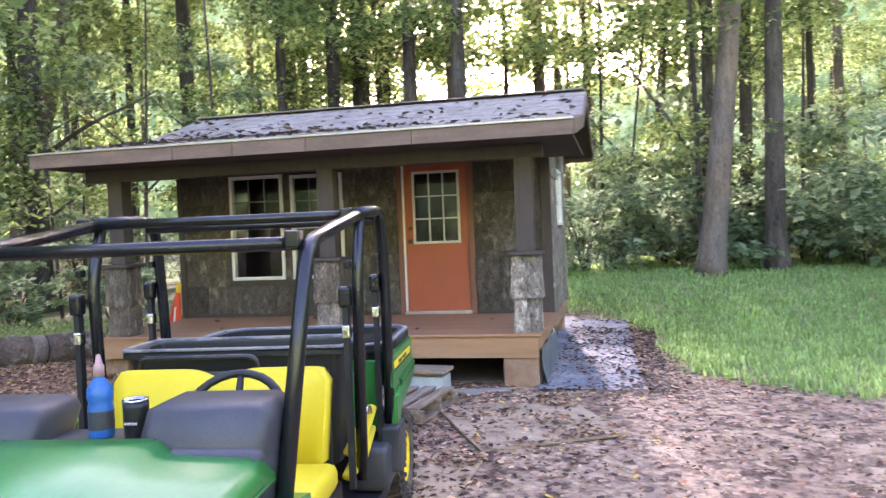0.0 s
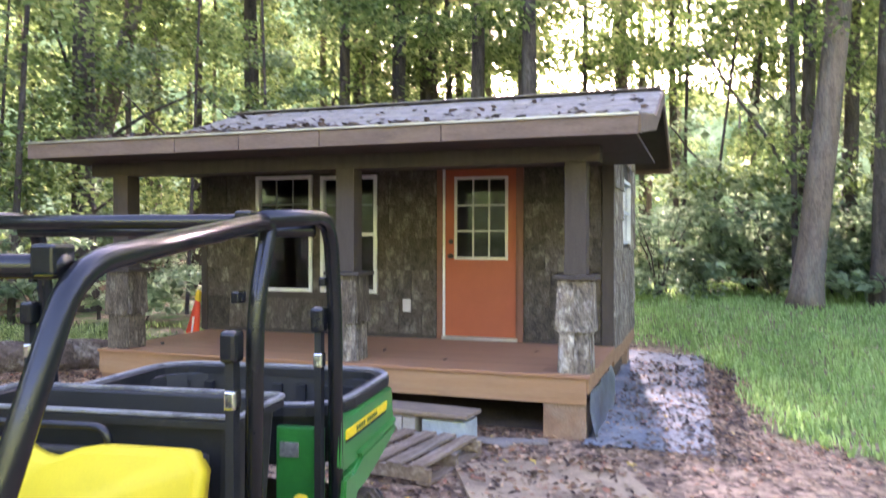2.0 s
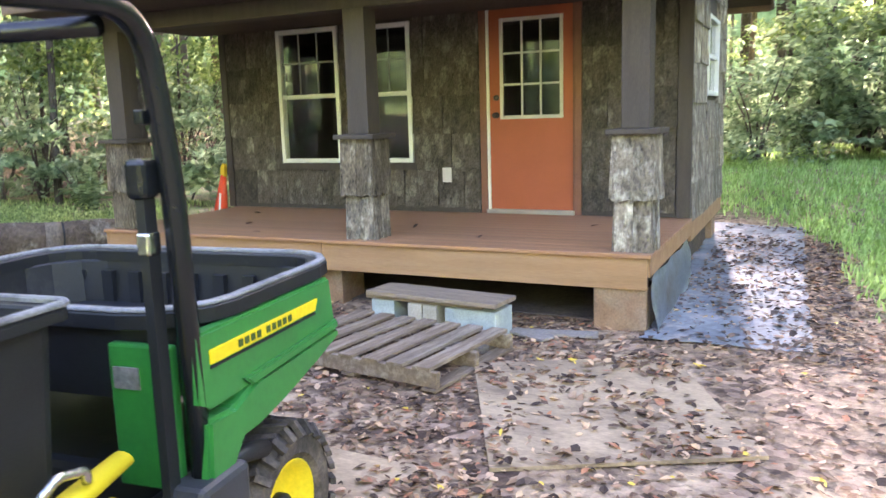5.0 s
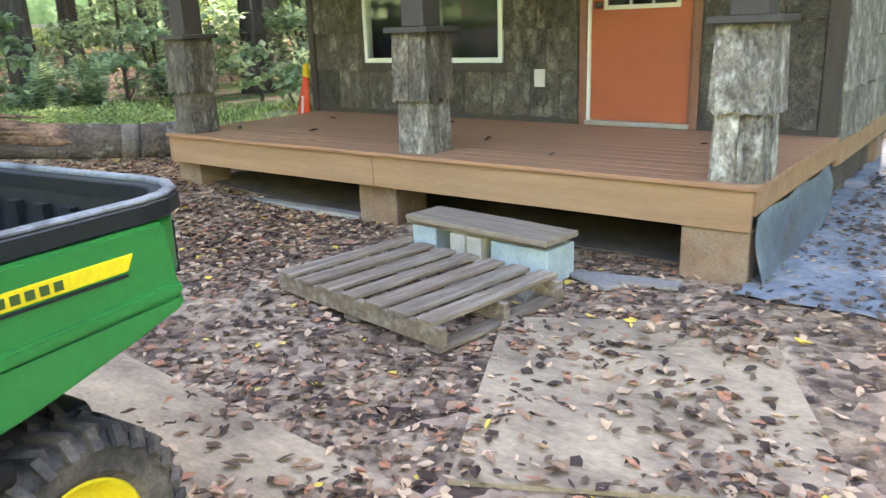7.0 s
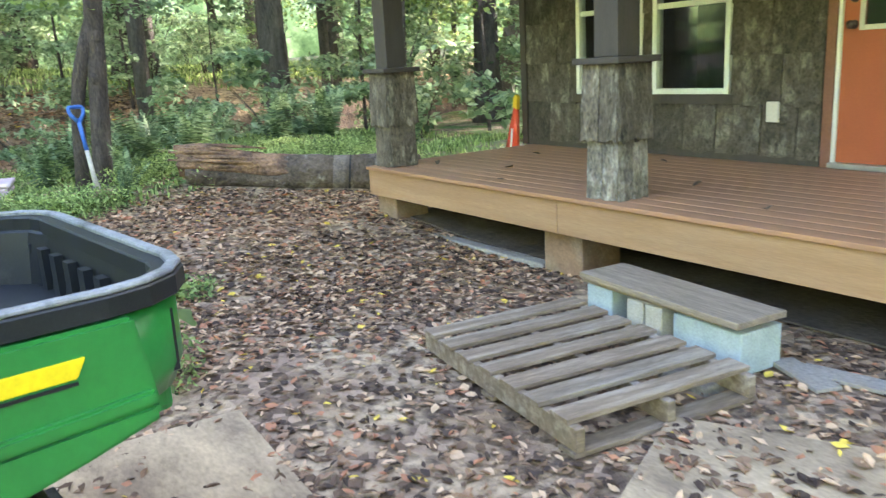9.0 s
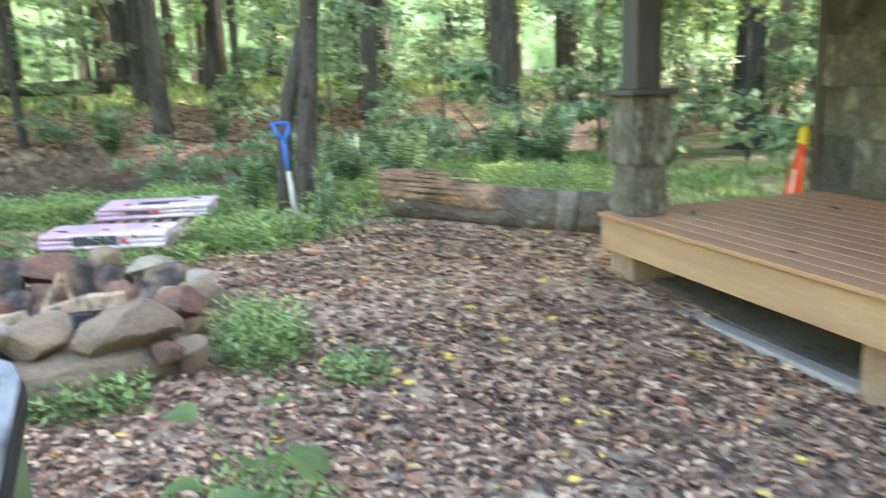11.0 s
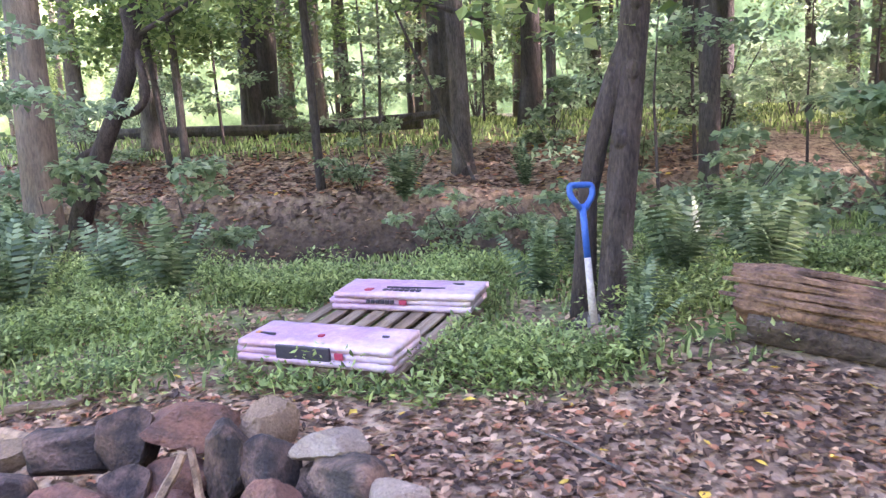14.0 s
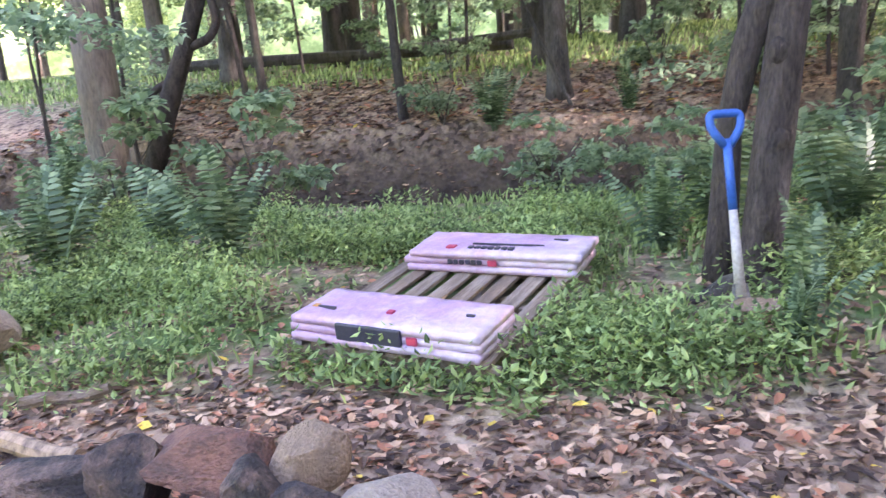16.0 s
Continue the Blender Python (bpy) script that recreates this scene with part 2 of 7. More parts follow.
def bend(pts, r=0.08, n=5):
    """The line through pts with its corners rounded."""
    pts = [Vector(p) for p in pts]
    out = [pts[0]]
    for a, b, c in zip(pts, pts[1:], pts[2:]):
        u, w = (a - b).normalized(), (c - b).normalized()
        k = min(r, (a - b).length * 0.45, (c - b).length * 0.45)
        for i in range(n + 1):
            s = i / n
            out.append((b + u * k) * (1 - s) ** 2 + b * 2 * s * (1 - s) + (b + w * k) * s * s)
    return out + [pts[-1]]


def prism(bm, outline, depth, m=None):
    """An outline in x, z, drawn out from y=0 to y=depth."""
    a = [bm.verts.new((x, 0, z)) for x, z in outline]
    b = [bm.verts.new((x, depth, z)) for x, z in outline]
    n = len(outline)
    bm.faces.new(a)
    bm.faces.new(b[::-1])
    for i in range(n):
        bm.faces.new((a[i], b[i], b[(i + 1) % n], a[(i + 1) % n]))
    bmesh.ops.recalc_face_normals(bm, faces=bm.faces[:])
    if m is not None:
        bmesh.ops.transform(bm, matrix=m, verts=a + b)
    return a + b


def lathe(bm, profile, seg=20, m=None, caps=True):
    rings = [[bm.verts.new((r * math.cos(2 * math.pi * k / seg), r * math.sin(2 * math.pi * k / seg), z)) for k in range(seg)] for r, z in profile]
    for a, b in zip(rings, rings[1:]):
        for k in range(seg):
            bm.faces.new((a[k], a[(k + 1) % seg], b[(k + 1) % seg], b[k]))
    if caps and profile[0][0] > 1e-4:
        bm.faces.new(rings[0][::-1])
    if caps and profile[-1][0] > 1e-4:
        bm.faces.new(rings[-1])
    bmesh.ops.remove_doubles(bm, verts=bm.verts[:], dist=1e-5)
    bmesh.ops.recalc_face_normals(bm, faces=bm.faces[:])
    if m is not None:
        bmesh.ops.transform(bm, matrix=m, verts=bm.verts[:])


def ease(a, b, x):
    s = min(1.0, max(0.0, (x - a) / (b - a)))
    return s * s * (3 - 2 * s)


def creek_x(y):
    return -13.3 - 0.33 * max(0.0, y - 5.5) + 0.25 * math.sin(y * 0.7) + 0.12 * max(0.0, 1.0 - y)


def ground_z(x, y, rough=True):
    z = -0.09 + 0.22 * ease(-4.2, -8.0, x) + 0.14 * ease(5.2, 7.0, y) * ease(-6.6, -8.2, x) * (1 - 0.5 * ease(8, 11, y))
    z += 0.09 * ease(-7.9, -9.1, x) * ease(5.7, 4.9, y)   # rise behind the stacked bundles
    z += 0.5 * ease(11.5, 18.5, y) * ease(-9, -4, x) + 0.5 * ease(18, 45, y)
    d = x - creek_x(y)
    z -= 1.5 * math.exp(-(d / 1.6) ** 8) * ease(-14, -6, y)
    z += 0.35 * ease(-1.2, -2.0, d) + 0.6 * ease(-1.8, -5.0, d) + 0.45 * ease(-4, -11, d) + 0.6 * ease(-15, -40, d)
    if rough:
        far = ease(2.0, 8.0, -x - 4) + ease(10, 16, y)
        z += 0.035 * noise.noise(Vector((x * 0.7, y * 0.7, 1.0))) + 0.012 * noise.noise(Vector((x * 3, y * 3, 2.0))) + 0.07 * min(1, far) * noise.noise(Vector((x * 0.35, y * 0.35, 5.0)))
    return z

# ---- ground ----
def ground_material():
    m = bpy.data.materials.new("forest_floor")
    m.use_nodes = True
    n, l = m.node_tree.nodes, m.node_tree.links
    b = n["Principled BSDF"]
    tc = n.new("ShaderNodeTexCoord")
    def nz(sc, det=6.0, rg=0.62):
        t = n.new("ShaderNodeTexNoise")
        t.inputs["Scale"].default_value, t.inputs["Detail"].default_value, t.inputs["Roughness"].default_value = sc, det, rg
        l.new(tc.outputs["Object"], t.inputs["Vector"])
        return t.outputs["Fac"]
    def rng(src, a, c, lo=0.0, hi=1.0):
        r = n.new("ShaderNodeMapRange")
        for i, q in enumerate((a, c, lo, hi)):
            r.inputs[i + 1].default_value = q
        l.new(src, r.inputs[0])
        return r.outputs[0]
    def mix(f, a, c):
        x = n.new("ShaderNodeMix")
        x.data_type = "RGBA"
        l.new(f, x.inputs[0])
        for i, q in ((6, a), (7, c)):
            if isinstance(q, tuple):
                x.inputs[i].default_value = (*q, 1)
            else:
                l.new(q, x.inputs[i])
        return x.outputs[2]
    vor = n.new("ShaderNodeTexVoronoi")
    vor.inputs["Scale"].default_value = 16
    vor.inputs["Randomness"].default_value = 1.0
    l.new(tc.outputs["Object"], vor.inputs["Vector"])
    hue = n.new("ShaderNodeSeparateColor")
    l.new(vor.outputs["Color"], hue.inputs[0])
    soil = mix(rng(nz(1.3), 0.33, 0.56), (0.32, 0.205, 0.122), (0.54, 0.385, 0.245))
    soil = mix(rng(nz(9.0), 0.45, 0.66), soil, (0.10, 0.068, 0.05))
    leafy = mix(rng(hue.outputs[0], 0.2, 0.9), (0.085, 0.052, 0.036), (0.41, 0.272, 0.185))
    soil = mix(rng(nz(3.0), 0.42, 0.58), soil, leafy)
    # damp channel soil, coloured darker still for the hollow's shade
    wet_shade = n.new("ShaderNodeAttribute")
    wet_shade.attribute_name = "wet_shade"
    soil = mix(wet_shade.outputs["Fac"], soil, mix(rng(nz(4.0), 0.4, 0.6), (0.035, 0.026, 0.02), (0.085, 0.062, 0.045)))
    at = n.new("ShaderNodeAttribute")
    at.attribute_name = "green"
    green = mix(rng(nz(5.0), 0.35, 0.7), (0.095, 0.16, 0.045), (0.17, 0.255, 0.075))
    gm = n.new("ShaderNodeMath")
    gm.operation = "MULTIPLY"
    l.new(at.outputs["Fac"], gm.inputs[0])
    l.new(rng(nz(2.2), 0.40, 0.60), gm.inputs[1])
    l.new(mix(gm.outputs[0], soil, green), b.inputs["Base Color"])
    b.inputs["Roughness"].default_value = 0.9
    b.inputs["Specular IOR Level"].default_value = 0.25
    bp = n.new("ShaderNodeBump")
    bp.inputs["Strength"].default_value, bp.inputs["Distance"].default_value = 0.8, 0.03
    ad = n.new("ShaderNodeMath")
    ad.operation = "ADD"
    l.new(nz(24.0), ad.inputs[0])
    l.new(vor.outputs["Distance"], ad.inputs[1])
    l.new(ad.outputs[0], bp.inputs["Height"])
    l.new(bp.outputs[0], b.inputs["Normal"])
    return m


def wobble(x, y, s=0.5, k=1.0):
    return noise.noise(Vector((x * s, y * s, 9.0 + k)))


def green_at(x, y):
    """How grassy the ground is: the lawn beside the hut, the strip round the fire pit, the far bank."""
    w = wobble(x, y, 0.6) * 0.7
    edge = np.interp(y, (6.6, 7.0, 7.7, 8.3, 8.8, 9.6, 11.8, 13.5, 14.5, 16.0), (4.5, 2.6, 1.8, 1.25, 0.74, 0.64, 0.48, -0.05, -0.95, -2.0))
    lawn = ease(-0.16, 0.16, x - edge - w * 0.25)
    behind = ease(12.8, 14.0, y + w) * ease(-12, -9, x)
    strip = ease(-7.1, -7.7, x + w * 0.5 + 0.35 * ease(5.2, 6.5, y)) * ease(-12.3, -11.4, x - (creek_x(y) + 13.3))
    side = ease(-6.9, -7.5, x + w * 0.4) * ease(7.5, 8.3, y) * ease(-12.3, -11.4, x - (creek_x(y) + 13.3))
    far = ease(-17.0, -18.5, x - (creek_x(y) + 13.3) + w)
    return max(lawn, behind, strip, side * 0.9, far * 0.9)


def axis(lo, hi, fine_lo, fine_hi, step, grow=1.22):
    out = list(np.arange(fine_lo, fine_hi + 1e-6, step))
    s, v = step, fine_hi
    while v < hi:
        s *= grow
        v += s
        out.append(v)
    s, v = step, fine_lo
    while v > lo:
        s *= grow
        v -= s
        out.insert(0, v)
    return out


def build_ground():
    xs, ys = axis(-900, 900, -19, 4, 0.16), axis(-900, 900, -1, 20, 0.16)
    vs = [(x, y, ground_z(x, y)) for y in ys for x in xs]
    nx = len(xs)
    fs = [(j * nx + i, j * nx + i + 1, (j + 1) * nx + i + 1, (j + 1) * nx + i) for j in range(len(ys) - 1) for i in range(nx - 1)]
    me = bpy.data.meshes.new("ground")
    me.from_pydata(vs, [], fs)
    a = me.attributes.new("green", "FLOAT", "POINT")
    a.data.foreach_set("value", [green_at(x, y) for x, y, z in vs])
    # mask of the creek channel: damp earth with the hollow's shade painted in
    w = me.attributes.new("wet_shade", "FLOAT", "POINT")
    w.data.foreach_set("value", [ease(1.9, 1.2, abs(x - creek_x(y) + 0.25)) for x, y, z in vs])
    smooth(me)
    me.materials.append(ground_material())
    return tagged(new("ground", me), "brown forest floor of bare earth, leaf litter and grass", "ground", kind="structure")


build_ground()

# ---- hut: shell ----
XL, XR, YF, YB, DECK = -6.03, -0.83, 9.9, 12.6, 0.47
EAVE, RIDGE = 2.46, 3.45
DOOR = (-2.76, -1.86, 0.49, 2.47)
WINS = [(-5.25, -4.45, 0.98, 2.43), (-4.34, -3.58, 0.98, 2.41)]
SIDE = (10.95, 11.85, 1.58, 2.38)


def wall_with_holes(name, a0, a1, z0, z1, holes, thick, m, label):
    """A wall along local x from a0 to a1; its outer face at local y=0. Holes: a0, a1, z0, z1."""
    bm = bmesh.new()
    xs = sorted({a0, a1, *[h[0] for h in holes], *[h[1] for h in holes]})
    for p, q in zip(xs, xs[1:]):
        mid = (p + q) / 2
        cut = sorted([(h[2], h[3]) for h in holes if h[0] < mid < h[1]])
        z = z0
        for c, d in cut + [(z1, z1)]:
            if c > z + 1e-4:
                box(bm, p, q, 0, thick, z, c)
            z = d
    bmesh.ops.transform(bm, matrix=m, verts=bm.verts[:])
    ob = new(name, mesh_of(name, bm, M["trim_dark"]))
    return tagged(ob, label, "wall", kind="structure")


wall_front = wall_with_holes("wall_front", XL, XR, 0.2, 2.95, [DOOR, *WINS], 0.14, pose(0, YF, 0), "dark brown hut wall clad in rough bark panels")
wall_right = wall_with_holes("wall_right", YF + 0.141, YB, 0.2, 2.75, [SIDE], 0.14, pose(XR, 0, 0, 0, 0, 90), "grey gable wall clad in bark panels, lightened for the skylight")
wall_left = wall_with_holes("wall_left", YF + 0.141, YB, 0.2, 2.75, [], 0.14, pose(XL + 0.14, 0, 0, 0, 0, 90), "dark gable wall clad in bark panels")
wall_back = wall_with_holes("wall_back", XL + 0.141, XR - 0.141, 0.2, 2.6, [], 0.14, pose(0, YB - 0.14, 0), "plain dark back wall of the hut")
bm = boxed(XL + 0.145, XR - 0.145, YF + 0.145, YB - 0.145, 0.3, 0.42)
tagged(new("floor", mesh_of("floor", bm, M["inside"])), "dark wooden floor inside the hut", "floor", kind="structure")
bm = boxed(XL + 0.002, XR - 0.002, YF + 0.15, YB - 0.16, 2.6, 2.64)
tagged(new("ceiling", mesh_of("ceiling", bm, M["inside"])), "dark board ceiling inside the hut", "ceiling", kind="structure")
for nm, x in (("gable_right", XR - 0.15), ("gable_left", XL + 0.01)):
    bm = bmesh.new()
    prism(bm, [(YF + 0.2, 2.65), (YB - 0.1, 2.65), (11.2, 3.30), (YF + 0.2, 2.93)], 0.13)
    bmesh.ops.transform(bm, matrix=pose(x + 0.13, 0, 0, 0, 0, 90), verts=bm.verts[:])
    tagged(new(nm, mesh_of(nm, bm, M["trim_dark"])), "dark boarded gable under the roof", "wall", kind="structure")

# roof: a flatter porch slope, a steeper main slope, a back slope
ROOF_X0, ROOF_X1 = -6.36, -0.37
PROFILE = [(7.47, 2.60), (9.55, 2.91), (11.15, RIDGE), (13.75, 2.82)]
roof = thing("hut_roof", None, "low gable roof of grey shingles strewn with dead leaves", "roof", kind="structure")
for i, ((y0, z0), (y1, z1)) in enumerate(zip(PROFILE, PROFILE[1:])):
    bm = bmesh.new()
    run = math.hypot(y1 - y0, z1 - z0)
    box(bm, ROOF_X0, ROOF_X1, 0, run, -0.09, 0, m=Matrix.Translation((0, y0, z0)) @ Matrix.Rotation(math.atan2(z1 - z0, y1 - y0), 4, "X"))
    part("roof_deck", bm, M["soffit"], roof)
    rows = int(run / 0.14)
    bm = bmesh.new()
    rot = Matrix.Translation((0, y0, z0)) @ Matrix.Rotation(math.atan2(z1 - z0, y1 - y0), 4, "X")
    rnd = random.Random(i)
    for r in range(rows):
        v0 = run * r / rows
        x = ROOF_X0 - rnd.random() * 0.3
        while x < ROOF_X1:
            w = 0.3 + rnd.random() * 0.05
            a, c = max(x, ROOF_X0 - 0.012), min(x + w - 0.006, ROOF_X1 + 0.012)
            if c > a + 0.02:
                t = 0.010 + rnd.random() * 0.008
                if i < 2:
                    box(bm, a, c, v0 - 0.02, v0 + run / rows, 0.002, t, m=rot)
                else:
                    box(bm, a, c, v0, v0 + run / rows + 0.02, 0.002, t, m=rot)
            x += w
    part("shingles", bm, M["shingle"], roof, "grey asphalt shingles in rows")
bm = bmesh.new()
for k in range(20):
    x = ROOF_X0 + (ROOF_X1 - ROOF_X0) * k / 20
    box(bm, x, x + 0.3, -0.12, 0.12, 0.022, 0.034 + 0.004 * (k % 2), m=Matrix.Translation((0, 11.15, RIDGE)))
part("ridge_cap", bm, M["shingle"], roof)
# fascia boards along the front, with butt joints
joints = [ROOF_X0 - 0.02, -4.6, -3.9, -3.08, -1.95, ROOF_X1 + 0.02]
for a, c in zip(joints, joints[1:]):
    part("fascia_board", boxed(a + 0.003, c - 0.003, 7.435, 7.468, 2.44, 2.585, bev=0.004), M["fascia"], roof, "weathered brown fascia board")
part("drip_edge", boxed(ROOF_X0 - 0.02, ROOF_X1 + 0.02, 7.415, 7.55, 2.588, 2.606), M["metal_trim"], roof)
# rakes at both ends
for x in (ROOF_X0 - 0.03, ROOF_X1 + 0.005):
    for (y0, z0), (y1, z1) in zip(PROFILE, PROFILE[1:]):
        bm = bmesh.new()
        run = math.hypot(y1 - y0, z1 - z0)
        box(bm, x, x + 0.028, 0, run, -0.15, -0.002, m=Matrix.Translation((0, y0, z0)) @ Matrix.Rotation(math.atan2(z1 - z0, y1 - y0), 4, "X"))
        part("rake_board", bm, M["fascia"], roof)
part("back_fascia", boxed(ROOF_X0, ROOF_X1, 13.755, 13.785, 2.66, 2.81), M["fascia"], roof)
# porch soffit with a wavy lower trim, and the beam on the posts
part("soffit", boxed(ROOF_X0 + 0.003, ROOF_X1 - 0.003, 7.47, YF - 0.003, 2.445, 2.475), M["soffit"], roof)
beam = tagged(new("porch_beam", mesh_of("porch_beam", boxed(-6.15, -0.72, 8.06, 8.24, 2.30, 2.444, bev=0.006), M["trim_dark"])), "dark wooden beam over the porch posts", "beam", kind="structure")

# bark panels on the walls, in lapped rows
def bark_mesh(seed):
    """One rough slab, 1 wide, 1 high and 1 deep, with a ragged foot."""
    rnd = random.Random(seed)
    n = 5
    top = [(-0.5 + i / n, 0.5) for i in range(n + 1)]
    foot = [(0.5 - i / n, -0.5 + rnd.uniform(-0.035, 0.035)) for i in range(n + 1)]
    bm = bmesh.new()
    prism(bm, [(x + (rnd.uniform(-0.012, 0.012) if abs(x) == 0.5 else 0), z) for x, z in top + foot], 1.0)
    bmesh.ops.translate(bm, vec=(0, -1, 0), verts=bm.verts[:])
    return mesh_of("bark_panel", bm, M["bark_panel"])


BARK = [bark_mesh(s) for s in range(8)]


def clad(wall, a0, a1, z0, z1, holes, m, seed, row=0.36, wide=0.42):
    rnd = random.Random(seed)
    z, r = z0, 0
    while z < z1 - 0.05:
        h = min(row, z1 - z)
        x = a0
        while x < a1 - 0.03:
            w = rnd.uniform(0.7, 1.25) * wide
            e = min(x + w, a1)
            if a1 - e < 0.12:
                e = a1
            segs = [(x, e)]
            for c, d, lo, hi in holes:
                if lo < z + h - 0.03 and hi > z + 0.03:
                    cut = []
                    for s, t in segs:
                        if d <= s or c >= t:
                            cut.append((s, t))
                        else:
                            cut += [(s, c)] * (c > s + 0.04) + [(d, t)] * (t > d + 0.04)
                    segs = cut
            for s, t in segs:
                lo, hi = z - 0.03, z + h
                for c, d, q0, q1 in holes:
                    if c < t and d > s:
                        if q0 < hi and q0 > z:
                            hi = min(hi, q0)
                        if q1 > lo and q1 < z + h:
                            lo = max(lo, q1)
                tilt = 2.5
                shared("bark_panel", rnd.choice(PANELS), wall, m @ pose((s + t) / 2, -0.003, (lo + hi) / 2, -tilt, 0, 0) @ Matrix.Diagonal(((t - s) - 0.008, 0.022 + rnd.random() * 0.016, hi - lo, 1)))
            x = e
        z += h
        r += 1

# ---- porch ----
DX0, DX1, DY0 = -5.93, -0.80, 7.94
deck = thing("porch_deck", None, "reddish-brown board porch deck on low footings", "porch deck", kind="structure")
part("skirt_board", boxed(DX0 + 0.02, -3.47, DY0, DY0 + 0.04, 0.215, 0.44, bev=0.004), M["skirt"], deck, "orange-brown skirt board")
part("skirt_board", boxed(-3.465, DX1 - 0.012, DY0, DY0 + 0.04, 0.215, 0.44, bev=0.004), M["skirt"], deck, "orange-brown skirt board")
part("side_skirt", boxed(DX0 - 0.01, DX0 + 0.018, DY0, YF - 0.02, 0.215, 0.44), M["skirt"], deck)
part("side_skirt", boxed(DX1 - 0.03, DX1 + 0.0, DY0 + 0.043, YF + 0.1, 0.30, 0.44), M["skirt"], deck)
part("side_skirt", boxed(XR + 0.003, XR + 0.03, YF + 0.1, YB, 0.24, 0.44), M["skirt"], deck)
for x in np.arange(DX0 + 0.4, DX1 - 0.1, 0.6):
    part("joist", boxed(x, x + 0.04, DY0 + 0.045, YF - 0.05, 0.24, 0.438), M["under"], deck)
bw = (YF - 0.005 - (DY0 - 0.025)) / 14
deck_board = mesh_of("deck_board", boxed(DX0 - 0.02, DX1 + 0.02, 0, bw - 0.006, DECK - 0.028, DECK, bev=0.004), M["deck"])
for k in range(14):
    shared("deck_board", deck_board, deck, pose(0, DY0 - 0.025 + bw * k, 0))
for x0, x1, y0, y1 in ((-1.19, -0.815, 7.965, 8.3), (-3.73, -3.36, 8.06, 8.42), (-6.02, -5.7, 8.06, 8.4), (-1.2, -0.85, 9.75, 10.1), (-1.15, -0.86, 12.2, 12.55)):
    f = new("footing", mesh_of("footing", boxed(x0, x1, y0, y1, -0.2, 0.214, bev=0.01), M["footing"]))
    tagged(f, "brown-painted block footing under the porch", "footing", kind="structure")
# unseen walls, added to keep light out of the space below
tagged(new("crawl_space_wall", mesh_of("crawl_space_wall", boxed(XL + 0.1, XR - 0.1, YB - 0.3, YB - 0.2, -0.3, 0.199), M["under"])), "dark light-blocking wall added under the hut", "wall", kind="structure")
tagged(new("crawl_space_wall", mesh_of("crawl_space_wall", boxed(XL + 0.1, XL + 0.2, YF - 0.1, YB - 0.301, -0.3, 0.199), M["under"])), "dark light-blocking wall added under the hut", "wall", kind="structure")
tagged(new("crawl_space_wall", mesh_of("crawl_space_wall", boxed(XR - 0.2, XR - 0.1, 8.32, YB - 0.301, -0.3, 0.199), M["under"])), "dark light-blocking wall added beside the porch", "wall", kind="structure")
tagged(new("crawl_space_wall", mesh_of("crawl_space_wall", boxed(XL + 0.205, XR - 0.205, YF + 0.02, YF + 0.12, -0.3, 0.199), M["under"])), "dark light-blocking wall added under the hut front", "wall", kind="structure")
bm = boxed(-5.7, -3.74, 8.05, 8.17, -0.2, -0.065, bev=0.015)
tagged(new("concrete_strip", mesh_of("concrete_strip", bm, M["concrete"])), "dirty pale concrete strip under the porch edge", "concrete strip", kind="structure")

# side flashing, bent sheet
bm = bmesh.new()
rows = 7
grid = []
for i in range(13):
    y = 7.95 + 1.75 * i / 12
    line = []
    for j in range(rows):
        s = j / (rows - 1)
        line.append(bm.verts.new((DX1 + 0.012 + 0.05 * s + 0.012 * math.sin(y * 9 + j), y, 0.30 - 0.40 * s * (1 - 0.25 * ease(9.0, 9.7, y)))))
    grid.append(line)
for a, b in zip(grid, grid[1:]):
    for j in range(rows - 1):
        bm.faces.new((a[j], b[j], b[j + 1], a[j + 1]))
r = bmesh.ops.solidify(bm, geom=bm.faces[:], thickness=0.004)
me = smooth(mesh_of("side_flashing", bm, M["flashing"]))
tagged(new("side_flashing", me), "crumpled blue-grey metal sheet along the porch side", "flashing", kind="structure")

M["bark_brown"] = material("bark_brown", (0.125, 0.098, 0.072), 0.9, var=0.6, scale=6, fine=30, bump=1.0, depth=0.03, stretch=(2.0, 2.0, 0.9), other=(0.26, 0.22, 0.17), mix_scale=5.0, mix_at=0.6, mix_soft=0.06, per=0.25, space="World")
BARK_LIT, BARK_BROWN = [], []
for me in BARK:
    c = me.copy()
    c.materials[0] = M["bark_brown"]
    BARK_BROWN.append(c)
    c = me.copy()
    c.materials[0] = M["bark_lit"]
    BARK_LIT.append(c)

